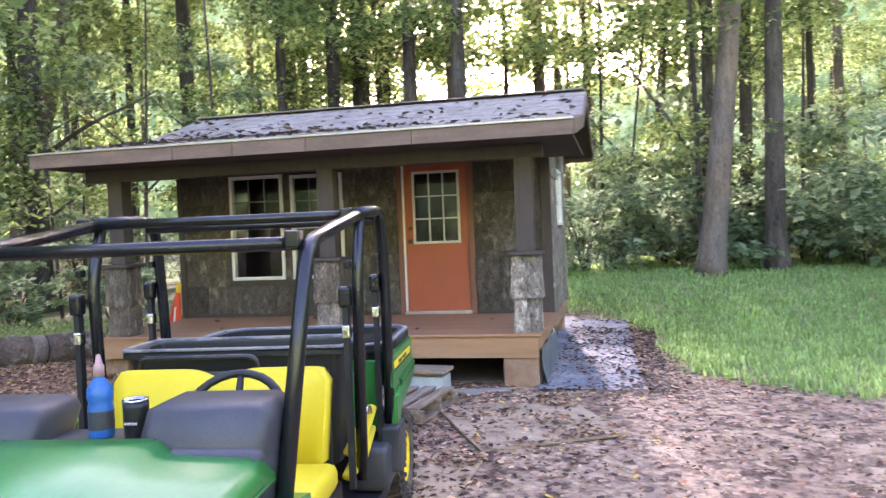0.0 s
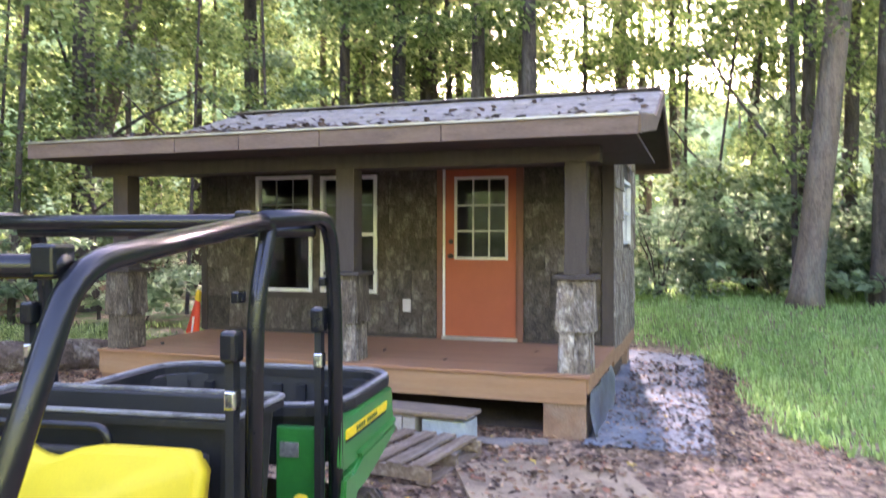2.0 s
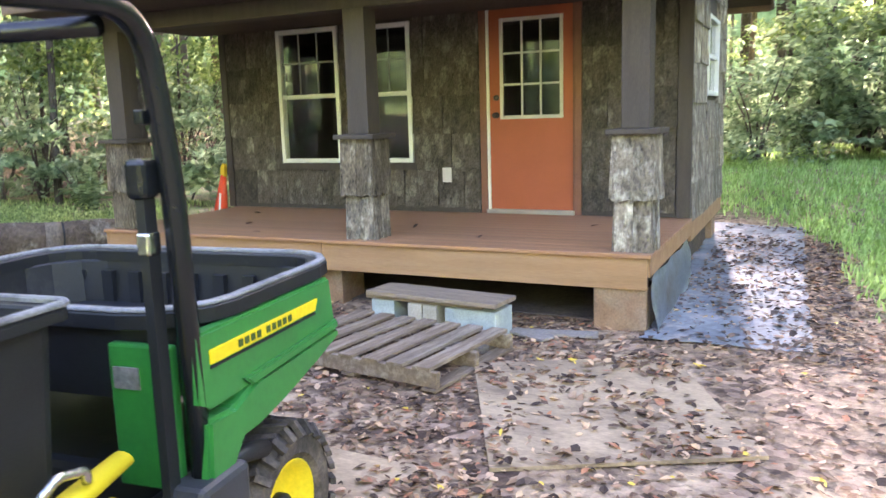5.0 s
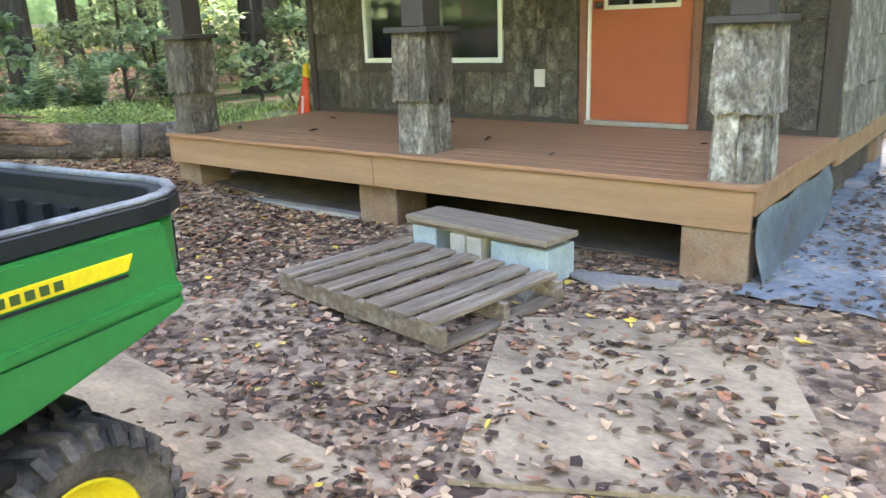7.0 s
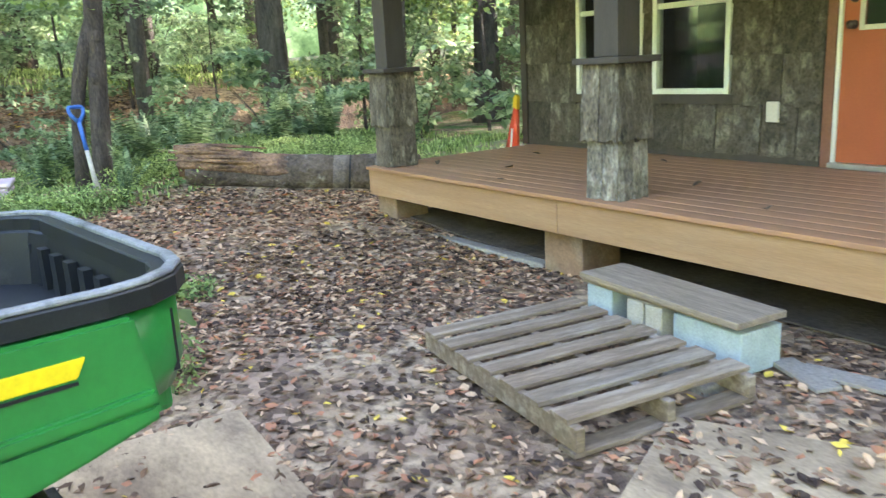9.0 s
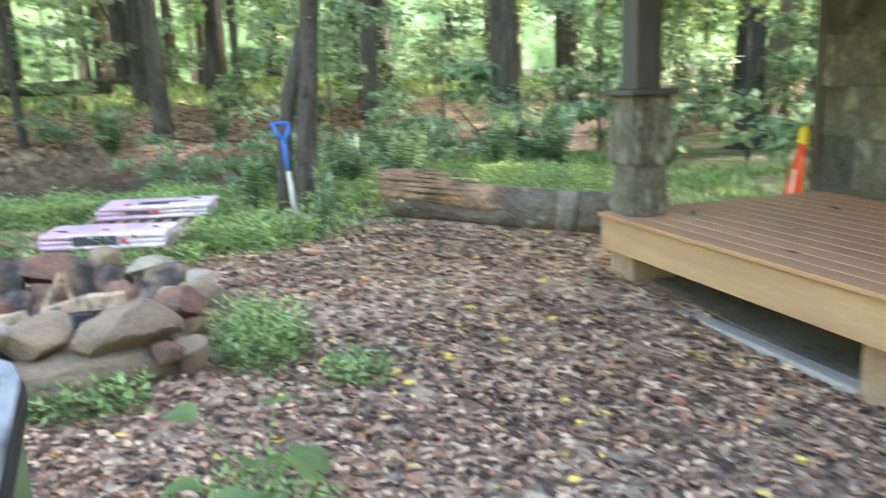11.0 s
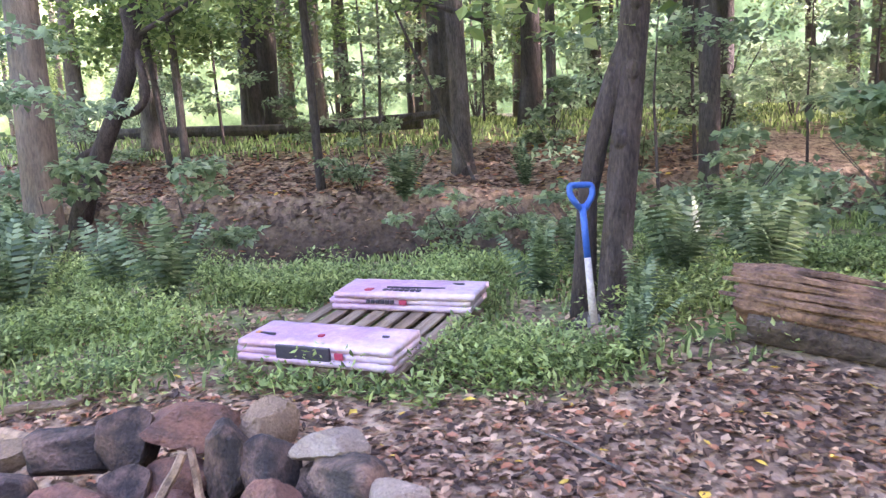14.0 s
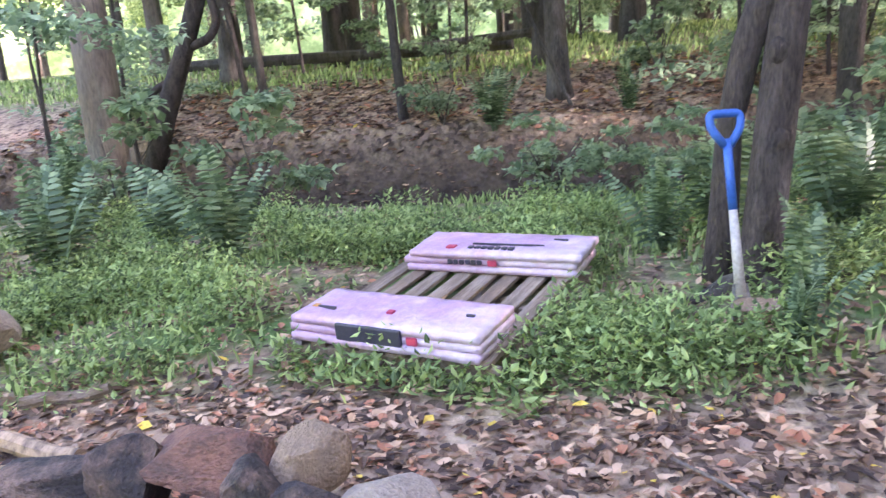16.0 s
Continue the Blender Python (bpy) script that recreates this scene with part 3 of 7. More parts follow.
# square posts on bark-clad piers
def pier(x, y, label, low, high):
    t = thing("porch_pier", pose(x, y, DECK), label, "pier", "porch piers")
    rnd = random.Random(int(x * 10))
    core = part("core", boxed(-0.10, 0.10, -0.10, 0.10, 0.0, 0.81), M["trim_dark"], t)
    for lo, hi, half, tilt, pool in ((0.0, 0.38, 0.125, 2.2, low), (0.36, 0.81, 0.142, 3.2, high)):
        for k in range(4):
            w = half * 2
            n = 2
            for q in range(n):
                ww = w / n
                o = -half + ww * (q + 0.5)
                m = Matrix.Rotation(math.pi / 2 * k, 4, "Z") @ pose(o, -half + 0.018, (lo + hi) / 2, -tilt, 0, 0)
                shared("bark_panel", rnd.choice(pool), t, m @ Matrix.Diagonal((ww - 0.002, 0.022 + 0.012 * rnd.random(), hi - lo, 1)))
    part("cap", boxed(-0.185, 0.185, -0.185, 0.185, 0.812, 0.85, bev=0.006), M["trim_dark"], t, "dark square cap board")
    part("post", boxed(-0.095, 0.095, -0.095, 0.095, 0.851, 2.299 - DECK, bev=0.006), M["trim_dark"], t, "dark square wooden post")
    return t


pier(-0.925, 8.125, "grey bark-clad pier with dark cap and post at the porch corner", BARK_LIT, BARK_LIT)
pier(-3.12, 8.13, "bark-clad pier with dark cap and square post on the deck edge", BARK_LIT, BARK_BROWN)
pier(-5.75, 8.13, "mossy dark bark-clad pier with square post at the deck end", BARK_BROWN, BARK_BROWN)

# ---- door ----
def glass_material(name, tint=(0.9, 0.95, 0.95), rough=0.02, ior=1.45):
    m = bpy.data.materials.new(name)
    m.use_nodes = True
    b = m.node_tree.nodes["Principled BSDF"]
    b.inputs["Base Color"].default_value = (*tint, 1)
    b.inputs["Transmission Weight"].default_value = 1.0
    b.inputs["Roughness"].default_value = rough
    b.inputs["IOR"].default_value = ior
    return m


M["glass"] = glass_material("glass", ior=1.58)   # insulated double panes
x0, x1, z0, z1 = DOOR
door = thing("door_1", pose((x0 + x1) / 2, YF, z0), "closed orange-red entrance door with nine-pane window", "door", kind="structure")
hw, hh = (x1 - x0) / 2, z1 - z0
part("casing", boxed(-hw - 0.065, -hw + 0.002, -0.03, 0.03, -0.02, hh + 0.002, bev=0.004), M["casing"], door, "dark red-brown door casing")
part("casing", boxed(hw - 0.002, hw + 0.065, -0.03, 0.03, -0.02, hh + 0.002, bev=0.004), M["casing"], door)
part("casing", boxed(-hw - 0.065, hw + 0.065, -0.032, 0.03, hh + 0.003, hh + 0.07, bev=0.004), M["casing"], door)
part("jamb", boxed(-hw + 0.003, -hw + 0.028, -0.012, 0.12, 0.0, hh - 0.003), M["white"], door, "thin pale weatherstrip")
part("jamb", boxed(hw - 0.025, hw - 0.003, -0.004, 0.12, 0.0, hh - 0.003), M["casing"], door)
part("threshold", boxed(-hw, hw, -0.05, 0.12, -0.018, 0.02, bev=0.004), M["metal_trim"], door, "worn metal threshold")
g0, g1, k0, k1 = -2.60 - (x0 + x1) / 2, -2.0 - (x0 + x1) / 2, 1.42 - z0, 2.34 - z0
bm = bmesh.new()
for a in ((-hw + 0.029, g0, 0.022, hh - 0.005), (g1, hw - 0.026, 0.022, hh - 0.005), (g0, g1, 0.022, k0), (g0, g1, k1, hh - 0.005)):
    box(bm, a[0], a[1], 0.01, 0.055, a[2], a[3])
leaf = part("door_leaf", bm, M["door_paint"], door, "smooth orange-red painted door leaf")
for a in ((g0 - 0.02, g0 + 0.014, k0 - 0.02, k1 + 0.02), (g1 - 0.014, g1 + 0.02, k0 - 0.02, k1 + 0.02), (g0 + 0.0145, g1 - 0.0145, k0 - 0.02, k0 + 0.014), (g0 + 0.0145, g1 - 0.0145, k1 - 0.014, k1 + 0.02)):
    part("glazing_bead", boxed(a[0], a[1], -0.002, 0.0095, a[2], a[3], bev=0.003), M["muntin"], leaf)
gw, gh = (g1 - g0 - 0.028) / 3, (k1 - k0 - 0.028) / 3
for i in (1, 2):
    xx = g0 + 0.014 + gw * i
    part("muntin", boxed(xx - 0.009, xx + 0.009, 0.008, 0.02, k0 + 0.014, k1 - 0.014), M["muntin"], leaf)
    zz = k0 + 0.014 + gh * i
    part("muntin", boxed(g0 + 0.014, g1 - 0.014, 0.0095, 0.0205, zz - 0.009, zz + 0.009), M["muntin"], leaf)
for i in range(3):
    for j in range(3):
        part("pane", boxed(g0 + 0.014 + gw * i, g0 + 0.014 + gw * (i + 1), 0.024, 0.028, k0 + 0.014 + gh * j, k0 + 0.014 + gh * (j + 1)), M["glass"], leaf)
for z, r in ((0.95, 0.028), (1.12, 0.022)):
    bm = bmesh.new()
    lathe(bm, [(0.03, 0), (0.03, 0.008), (0.012, 0.012), (0.012, 0.03), (r, 0.036), (r, 0.055), (0.0, 0.062)] if z < 1 else [(0.028, 0), (0.028, 0.012), (0.02, 0.02), (0, 0.022)], 14, pose(-hw + 0.10, 0.01, z, 90))
    part("door_knob" if z < 1 else "deadbolt", bm, M["brass"], leaf, "dark round knob" if z < 1 else "", True)

# ---- windows ----
def window(name, w, h, m, label, grid=True):
    t = thing(name, m, label, "window", kind="structure")
    f = 0.045
    for a in ((-w / 2, -w / 2 + f, 0, h), (w / 2 - f, w / 2, 0, h), (-w / 2 + f + 0.001, w / 2 - f - 0.001, 0, f), (-w / 2 + f + 0.001, w / 2 - f - 0.001, h - f, h)):
        part("window_frame", boxed(a[0], a[1], -0.03, 0.06, a[2], a[3], bev=0.004), M["white"], t, "white painted window frame")
    part("meeting_rail", boxed(-w / 2 + f, w / 2 - f, -0.012, 0.04, h * 0.5 - 0.022, h * 0.5 + 0.022, bev=0.003), M["white"], t)
    for lo, hi in ((f, h * 0.5 - 0.022), (h * 0.5 + 0.022, h - f)):
        part("pane", boxed(-w / 2 + f, w / 2 - f, 0.012, 0.016, lo, hi), M["glass"], t)
    if grid:
        for i in (1, 2):
            x = -w / 2 + f + (w - 2 * f) * i / 3
            part("muntin", boxed(x - 0.009, x + 0.009, 0.004, 0.011, h * 0.5 + 0.022, h - f), M["grid_bar"], t)
        part("muntin", boxed(-w / 2 + f, w / 2 - f, 0.0045, 0.0105, h * 0.75 - 0.009, h * 0.75 + 0.009), M["grid_bar"], t)
    return t


for i, (a, b, lo, hi) in enumerate(WINS):
    window("window_%d" % (i + 1), b - a - 0.004, hi - lo - 0.004, pose((a + b) / 2, YF - 0.012, lo + 0.002), "white-framed double-hung window with dark panes")
window("window_3", SIDE[1] - SIDE[0] - 0.004, SIDE[3] - SIDE[2] - 0.004, pose(XR + 0.012, (SIDE[0] + SIDE[1]) / 2, SIDE[2] + 0.002, 0, 0, 90), "small white-framed side window with dark panes", False)
holes = [(DOOR[0] - 0.07, DOOR[1] + 0.07, DOOR[2], DOOR[3] + 0.08), *[(a - 0.002, b + 0.002, lo - 0.002, hi + 0.002) for a, b, lo, hi in WINS]]
for a, c in ((XL - 0.02, XL + 0.06), (XR - 0.09, XR + 0.035)):
    part("corner_board", boxed(a, c, YF - 0.045, YF - 0.002, DECK + 0.003, 2.44), M["trim_dark"], wall_front)
part("base_board", boxed(XL + 0.065, DOOR[0] - 0.068, YF - 0.035, YF - 0.002, DECK + 0.003, 0.55), M["trim_dark"], wall_front)
part("base_board", boxed(DOOR[1] + 0.068, XR - 0.095, YF - 0.035, YF - 0.002, DECK + 0.003, 0.55), M["trim_dark"], wall_front)
for a, b, lo, hi in WINS[:1]:
    part("window_sill_board", boxed(WINS[0][0] - 0.04, WINS[1][1] + 0.04, YF - 0.05, YF - 0.034, lo - 0.075, lo - 0.004), M["trim_dark"], wall_front)
part("outlet_box", boxed(-3.24, -3.14, YF - 0.062, YF - 0.04, 0.78, 0.93, bev=0.004), M["muntin"], wall_front, "pale weatherproof outlet cover")
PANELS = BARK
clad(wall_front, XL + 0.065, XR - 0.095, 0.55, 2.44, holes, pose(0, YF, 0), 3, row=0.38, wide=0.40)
# the gable takes the lighter bark, for the daylight on it
PANELS = BARK_LIT
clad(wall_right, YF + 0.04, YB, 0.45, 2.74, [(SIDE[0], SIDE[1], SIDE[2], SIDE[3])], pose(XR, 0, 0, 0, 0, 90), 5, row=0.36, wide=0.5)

# ---- utility vehicle ----
M["green_paint"] = material("green_paint", (0.016, 0.185, 0.036), 0.30, var=0.1, scale=3, fine=40, bump=0.05, depth=0.002, spec=0.5, coat=0.25)
M["yellow_vinyl"] = material("yellow_vinyl", (0.68, 0.53, 0.012), 0.5, var=0.06, scale=5, fine=200, bump=0.1, depth=0.001)
M["yellow_paint"] = material("yellow_paint", (0.80, 0.58, 0.01), 0.4, var=0.12, scale=6, fine=60, bump=0.05)
M["black_plastic"] = material("black_plastic", (0.012, 0.013, 0.015), 0.5, var=0.3, scale=6, fine=180, bump=0.25, depth=0.002, other=(0.045, 0.042, 0.04), mix_scale=5, mix_at=0.68)
M["dash_plastic"] = material("dash_plastic", (0.045, 0.046, 0.052), 0.42, var=0.25, scale=6, fine=200, bump=0.25, depth=0.001)
M["black_paint"] = material("black_paint", (0.010, 0.011, 0.013), 0.24, var=0.15, scale=10, fine=120, bump=0.04, depth=0.001, spec=0.45)
# worn plastic whose grey also carries the sky's sheen on the rims
M["rim_worn_sheen"] = material("rim_worn_sheen", (0.20, 0.20, 0.205), 0.45, var=0.3, scale=8, fine=80, bump=0.2, other=(0.04, 0.04, 0.045), mix_scale=6, mix_at=0.6)
M["rubber"] = material("rubber", (0.055, 0.045, 0.038), 0.85, var=0.4, scale=8, fine=60, bump=0.4, other=(0.17, 0.13, 0.10), mix_scale=5, mix_at=0.55)
M["chrome"] = material("chrome", (0.6, 0.6, 0.6), 0.25, 1.0, var=0.1)
M["bottle_blue"] = material("bottle_blue", (0.015, 0.11, 0.34), 0.3, var=0.15)
M["dark_can"] = material("dark_can", (0.015, 0.015, 0.016), 0.35, var=0.2)
M["cap_pink"] = material("cap_pink", (0.42, 0.25, 0.24), 0.4, var=0.1)

M["letter_green"] = material("letter_green", (0.05, 0.085, 0.02), 0.5, var=0.1)
M["battery_grey"] = material("battery_grey", (0.10, 0.105, 0.12), 0.5, var=0.25, scale=6, fine=100, bump=0.15)
UTV_M = pose(-1.83, 3.41, -0.09, 0, 0, 7)
utv = thing("utility_vehicle", UTV_M, "green and yellow utility vehicle with black roll cage and cargo bed", "utility vehicle")
H = 0.09   # local zero is the ground
W = 0.65


def U(name, bm, mat, label="", soft=False, parent=None):
    return part(name, bm, M[mat], parent or utv, label, soft)


def Z(z):
    return z + H


# roll cage
for s in (-1, 1):
    U("cage_rail", tubed(bend([(s * W, -1.34, Z(0.72)), (s * W, -0.93, Z(1.555)), (s * W, -0.05, Z(1.665))], 0.12), 0.029, 10), "black_paint", "glossy black tube", True)
    U("cage_post", tubed(bend([(s * W, -0.07, Z(1.665)), (s * W, -0.0, Z(1.655)), (s * W, -0.10, Z(1.4)), (s * (W - 0.02), -0.08, Z(0.42))], 0.12), 0.028, 10), "black_paint", "", True)
    U("cage_hoop", tubed(bend([(s * W, -0.05, Z(1.672)), (s * W, 0.56, Z(1.70)), (s * W, 0.62, Z(1.30)), (s * (W - 0.01), 0.66, Z(0.40))], 0.15, 8), 0.03, 10), "black_paint", "", True)
    U("cage_foot", boxed(s * W - 0.07, s * W + 0.06, 0.56, 0.78, Z(0.24), Z(0.50), bev=0.02), "dash_plastic")
    for y in (-0.93, -0.06):
        U("clamp", boxed(s * W - 0.075, s * W - 0.02, y - 0.035, y + 0.035, Z(1.535 if y < -0.5 else 1.63), Z(1.60 if y < -0.5 else 1.70), bev=0.008), "black_paint")
    for y, z in ((0.60, 1.3), (-0.13, 1.29)):
        o = s * W
        belt = U("seat_belt", boxed(o - 0.062, o - 0.036, y - 0.045, y - 0.003, Z(0.40), Z(z - 0.03)), "black_plastic", "black seat-belt webbing")
        U("guide", boxed(o - 0.078, o - 0.022, y - 0.06, y + 0.008, Z(z - 0.05), Z(z + 0.05), bev=0.015), "black_paint", parent=belt)
        U("buckle", boxed(o - 0.068, o - 0.030, y - 0.05, y + 0.002, Z(z - 0.19), Z(z - 0.13), bev=0.008), "chrome", parent=belt)
        U("bracket", boxed(o - 0.045, o - 0.02, y - 0.045, y + 0.01, Z(z + 0.13), Z(z + 0.165), bev=0.004), "black_paint")
for y, z, r in ((-0.93, 1.553, 0.026), (-0.06, 1.667, 0.024), (0.44, 1.645, 0.024)):
    U("cross_bar", tubed([(-W + 0.02, y, Z(z)), (W - 0.02, y, Z(z))], r, 10), "black_paint", "", True)
# seat bench
def seat_back():
    bm = bmesh.new()
    out = []
    n = 28
    for i in range(n + 1):
        x = -0.52 + 1.04 * i / n
        edge = min(1, (0.52 - abs(x)) / 0.07)
        z = 0.985 - 0.045 * math.exp(-(x / 0.09) ** 2) - 0.06 * (1 - math.sqrt(max(0, 1 - (1 - edge) ** 2)))
        out.append((x, Z(z)))
    prism(bm, out + [(0.50, Z(0.56)), (0.46, Z(0.53)), (-0.46, Z(0.53)), (-0.50, Z(0.56))], 0.10)
    es = [e for e in bm.edges if abs(e.verts[0].co.y - e.verts[1].co.y) < 1e-4]
    bmesh.ops.bevel(bm, geom=es, offset=0.022, segments=3, affect="EDGES")
    bmesh.ops.transform(bm, matrix=pose(0, -0.27, Z(0.55), -9) @ pose(0, 0, -Z(0.55)), verts=bm.verts[:])
    return bm


U("backrest", seat_back(), "yellow_vinyl", "bright yellow vinyl backrest with a dip between the places", True)
U("seat_cushion", boxed(-0.52, 0.56, -0.72, -0.24, Z(0.43), Z(0.555), bev=0.04), "yellow_vinyl", "bright yellow vinyl cushion", True)
U("seat_base", boxed(-0.54, 0.54, -0.70, -0.10, Z(0.18), Z(0.425), bev=0.02), "black_plastic")
U("floor_pan", boxed(-0.62, 0.62, -1.25, 0.70, Z(0.10), Z(0.175), bev=0.01), "black_plastic")
U("grab_bar", tubed(bend([(-0.42, -0.12, Z(0.8)), (-0.42, -0.13, Z(1.02)), (0.16, -0.13, Z(1.02)), (0.18, -0.12, Z(0.8))], 0.05), 0.014), "black_paint", "", True)
U("back_panel", boxed(-0.5, 0.5, -0.14, -0.10, Z(0.45), Z(0.95), bev=0.01), "black_plastic")
# yellow latch levers beside the seat
for y0, z0 in ((0.10, 0.60), (0.06, 0.50)):
    bm = bmesh.new()
    tube(bm, [(0.58, y0 - 0.22, Z(z0 - 0.05)), (0.59, y0, Z(z0 - 0.02)), (0.58, y0 + 0.34, Z(z0 + 0.03))], [0.03, 0.042, 0.03], 12)
    for v in bm.verts:   # flattened
        v.co.z = Z(z0) + (v.co.y - y0) * 0.14 + (v.co.z - Z(z0) - (v.co.y - y0) * 0.14) * 0.7
    U("side_trim", bm, "yellow_vinyl", "yellow side trim", True)
U("latch", tubed(bend([(0.6, 0.16, Z(0.66)), (0.6, 0.22, Z(0.69)), (0.6, 0.3, Z(0.67)), (0.6, 0.3, Z(0.64))], 0.02), 0.012), "chrome", "bright latch", True)
# dash, hood, front body
U("dash", boxed(-0.62, 0.62, -1.44, -1.10, Z(0.70), Z(0.945), bev=0.04), "dash_plastic", "black moulded dash", True)
for a, b in ((0.20, 0.62), (-0.60, -0.14)):
    bm = boxed(a, b, -1.42, -1.12, Z(0.86), Z(1.06), bev=0.05)
    bmesh.ops.translate(bm, vec=(0, 0.07, 0), verts=[v for v in bm.verts if v.co.z > Z(1.0)])
    U("dash_cowl", bm, "dash_plastic", "grey-black rounded dash cowl", True)
def hood():
    bm = bmesh.new()
    rows = [(-1.38, 0.955), (-1.5, 0.955), (-1.75, 0.925), (-2.0, 0.86), (-2.12, 0.74), (-2.15, 0.45)]
    cols = [(-0.66, -0.10), (-0.60, -0.03), (-0.33, -0.018), (-0.28, 0.022), (0.28, 0.022), (0.33, -0.018), (0.60, -0.03), (0.66, -0.10)]
    g = [[bm.verts.new((x * (1 - 0.16 * ease(-1.5, -2.2, y)), y, Z(z + dz))) for x, dz in cols] for y, z in rows]
    for a, b in zip(g, g[1:]):
        for i in range(len(cols) - 1):
            bm.faces.new((a[i], a[i + 1], b[i + 1], b[i]))
    bmesh.ops.recalc_face_normals(bm, faces=bm.faces[:])
    bmesh.ops.solidify(bm, geom=bm.faces[:], thickness=0.02)
    es = [e for e in bm.edges if e.calc_face_angle(0) > 0.25]
    bmesh.ops.bevel(bm, geom=es, offset=0.012, segments=2, affect="EDGES")
    return bm
U("hood", hood(), "green_paint", "glossy green hood with a raised centre", True)
U("front_body", boxed(-0.60, 0.60, -2.1, -1.3, Z(0.22), Z(0.72), bev=0.05), "black_plastic")
for s in (-1, 1):
    bm = bmesh.new()
    prism(bm, [(-2.05, Z(0.5)), (-1.9, Z(0.72)), (-1.5, Z(0.80)), (-1.2, Z(0.74)), (-1.08, Z(0.4)), (-1.16, Z(0.4)), (-1.28, Z(0.62)), (-1.55, Z(0.69)), (-1.85, Z(0.6)), (-1.97, Z(0.45))], 0.16)
    bmesh.ops.transform(bm, matrix=pose(s * 0.62 + 0.08, 0, 0, 0, 0, 90), verts=bm.verts[:])
    U("fender", bm, "green_paint")
    lamp = U("headlight", boxed(s * 0.38 - 0.11, s * 0.38 + 0.11, -2.15, -2.02, Z(0.62), Z(0.72), bev=0.02), "chrome")
# steering
bm = bmesh.new()
ring = [(0.185 * math.cos(a), 0.185 * math.sin(a), 0) for a in (2 * math.pi * k / 28 for k in range(29))]
tube(bm, ring, 0.016, 8, caps=False)
bmesh.ops.remove_doubles(bm, verts=bm.verts[:], dist=0.004)
for a in (90, 210, 330):
    tube(bm, [(0, 0, -0.03), (0.09 * math.cos(radians(a)), 0.09 * math.sin(radians(a)), -0.02), (0.18 * math.cos(radians(a)), 0.18 * math.sin(radians(a)), 0)], [0.03, 0.016, 0.012], 8)
bmesh.ops.transform(bm, matrix=pose(0.36, -0.98, Z(0.93), 52), verts=bm.verts[:])
wheel_ob = U("steering_wheel", bm, "black_plastic", "black three-spoke steering wheel", True)
U("column", tubed([(0.36, -0.98, Z(0.91)), (0.36, -1.15, Z(0.78))], 0.028), "black_plastic", parent=wheel_ob)
# tote box behind the seat
def open_box(x0, x1, y0, y1, z0, z1, t, taper, lip, r=0.05):
    bm = bmesh.new()
    def ringv(inset, z):
        a, b, c, d = x0 + inset, x1 - inset, y0 + inset, y1 - inset
        k = min(r, (b - a) / 3)
        v = []
        for cx, cy, s in ((b - k, d - k, 0), (a + k, d - k, 90), (a + k, c + k, 180), (b - k, c + k, 270)):
            for i in range(4):
                an = radians(s + 30 * i)
                v.append(bm.verts.new((cx + k * math.cos(an), cy + k * math.sin(an), z)))
        return v
    rings = [ringv(taper, z0), ringv(lip, z1 - lip * 1.4), ringv(lip, z1 - lip * 1.2), ringv(0, z1 - lip), ringv(0, z1 - 0.008), ringv(0.008, z1), ringv(t - 0.006, z1), ringv(t, z1 - 0.006), ringv(t + taper, z0 + t)]
    for a, b in zip(rings, rings[1:]):
        for i in range(16):
            bm.faces.new((a[i], a[(i + 1) % 16], b[(i + 1) % 16], b[i]))
    bm.faces.new(rings[0][::-1])
    bm.faces.new(rings[-1])
    return bm
def lip_ring(x0, x1, y0, y1, z0, z1, t, r):
    """A flat rounded frame, open in the middle."""
    bm = bmesh.new()
    rings = []
    for inset, z in ((0.003, z0), (0, z0 + 0.003), (0, z1 - 0.004), (0.004, z1), (t - 0.004, z1), (t, z1 - 0.004), (t, z0)):
        a, b, c, d = x0 + inset, x1 - inset, y0 + inset, y1 - inset
        k = max(0.01, r - inset)
        rings.append([bm.verts.new((cx + k * math.cos(radians(s + 22.5 * i)), cy + k * math.sin(radians(s + 22.5 * i)), z))
                      for cx, cy, s in ((b - k, d - k, 0), (a + k, d - k, 90), (a + k, c + k, 180), (b - k, c + k, 270)) for i in range(5)])
    for a, b in zip(rings, rings[1:] + rings[:1]):
        for i in range(20):
            bm.faces.new((a[i], a[(i + 1) % 20], b[(i + 1) % 20], b[i]))
    return bm


tote = U("tote_box", open_box(-0.57, 0.555, -0.03, 0.37, Z(0.46), Z(1.035), 0.05, 0.06, 0.03, 0.04), "black_plastic", "black plastic storage box with a worn rim")
bm = lip_ring(-0.575, 0.56, -0.035, 0.375, Z(1.036), Z(1.05), 0.022, 0.045)
U("rim", bm, "rim_worn_sheen", "worn rim, greyed for the sky's sheen", parent=tote)
for x in np.arange(-0.4, 0.5, 0.2):
    U("rib", boxed(x, x + 0.025, 0.318, 0.35, Z(0.55), Z(0.96)), "black_plastic", parent=tote)
# battery and engine parts between the box and the bed
U("battery", boxed(-0.10, 0.16, 0.42, 0.60, Z(0.40), Z(0.62), bev=0.015), "battery_grey", "dark grey covered battery box")
U("battery_lid", boxed(-0.12, 0.18, 0.40, 0.60, Z(0.622), Z(0.68), bev=0.02), "battery_grey")
U("engine_cover", boxed(-0.5, 0.5, 0.72, 1.25, Z(0.18), Z(0.45), bev=0.03), "black_plastic")
U("side_step", boxed(0.46, 0.66, 0.42, 0.80, Z(0.18), Z(0.42), bev=0.03), "dash_plastic", "", True)
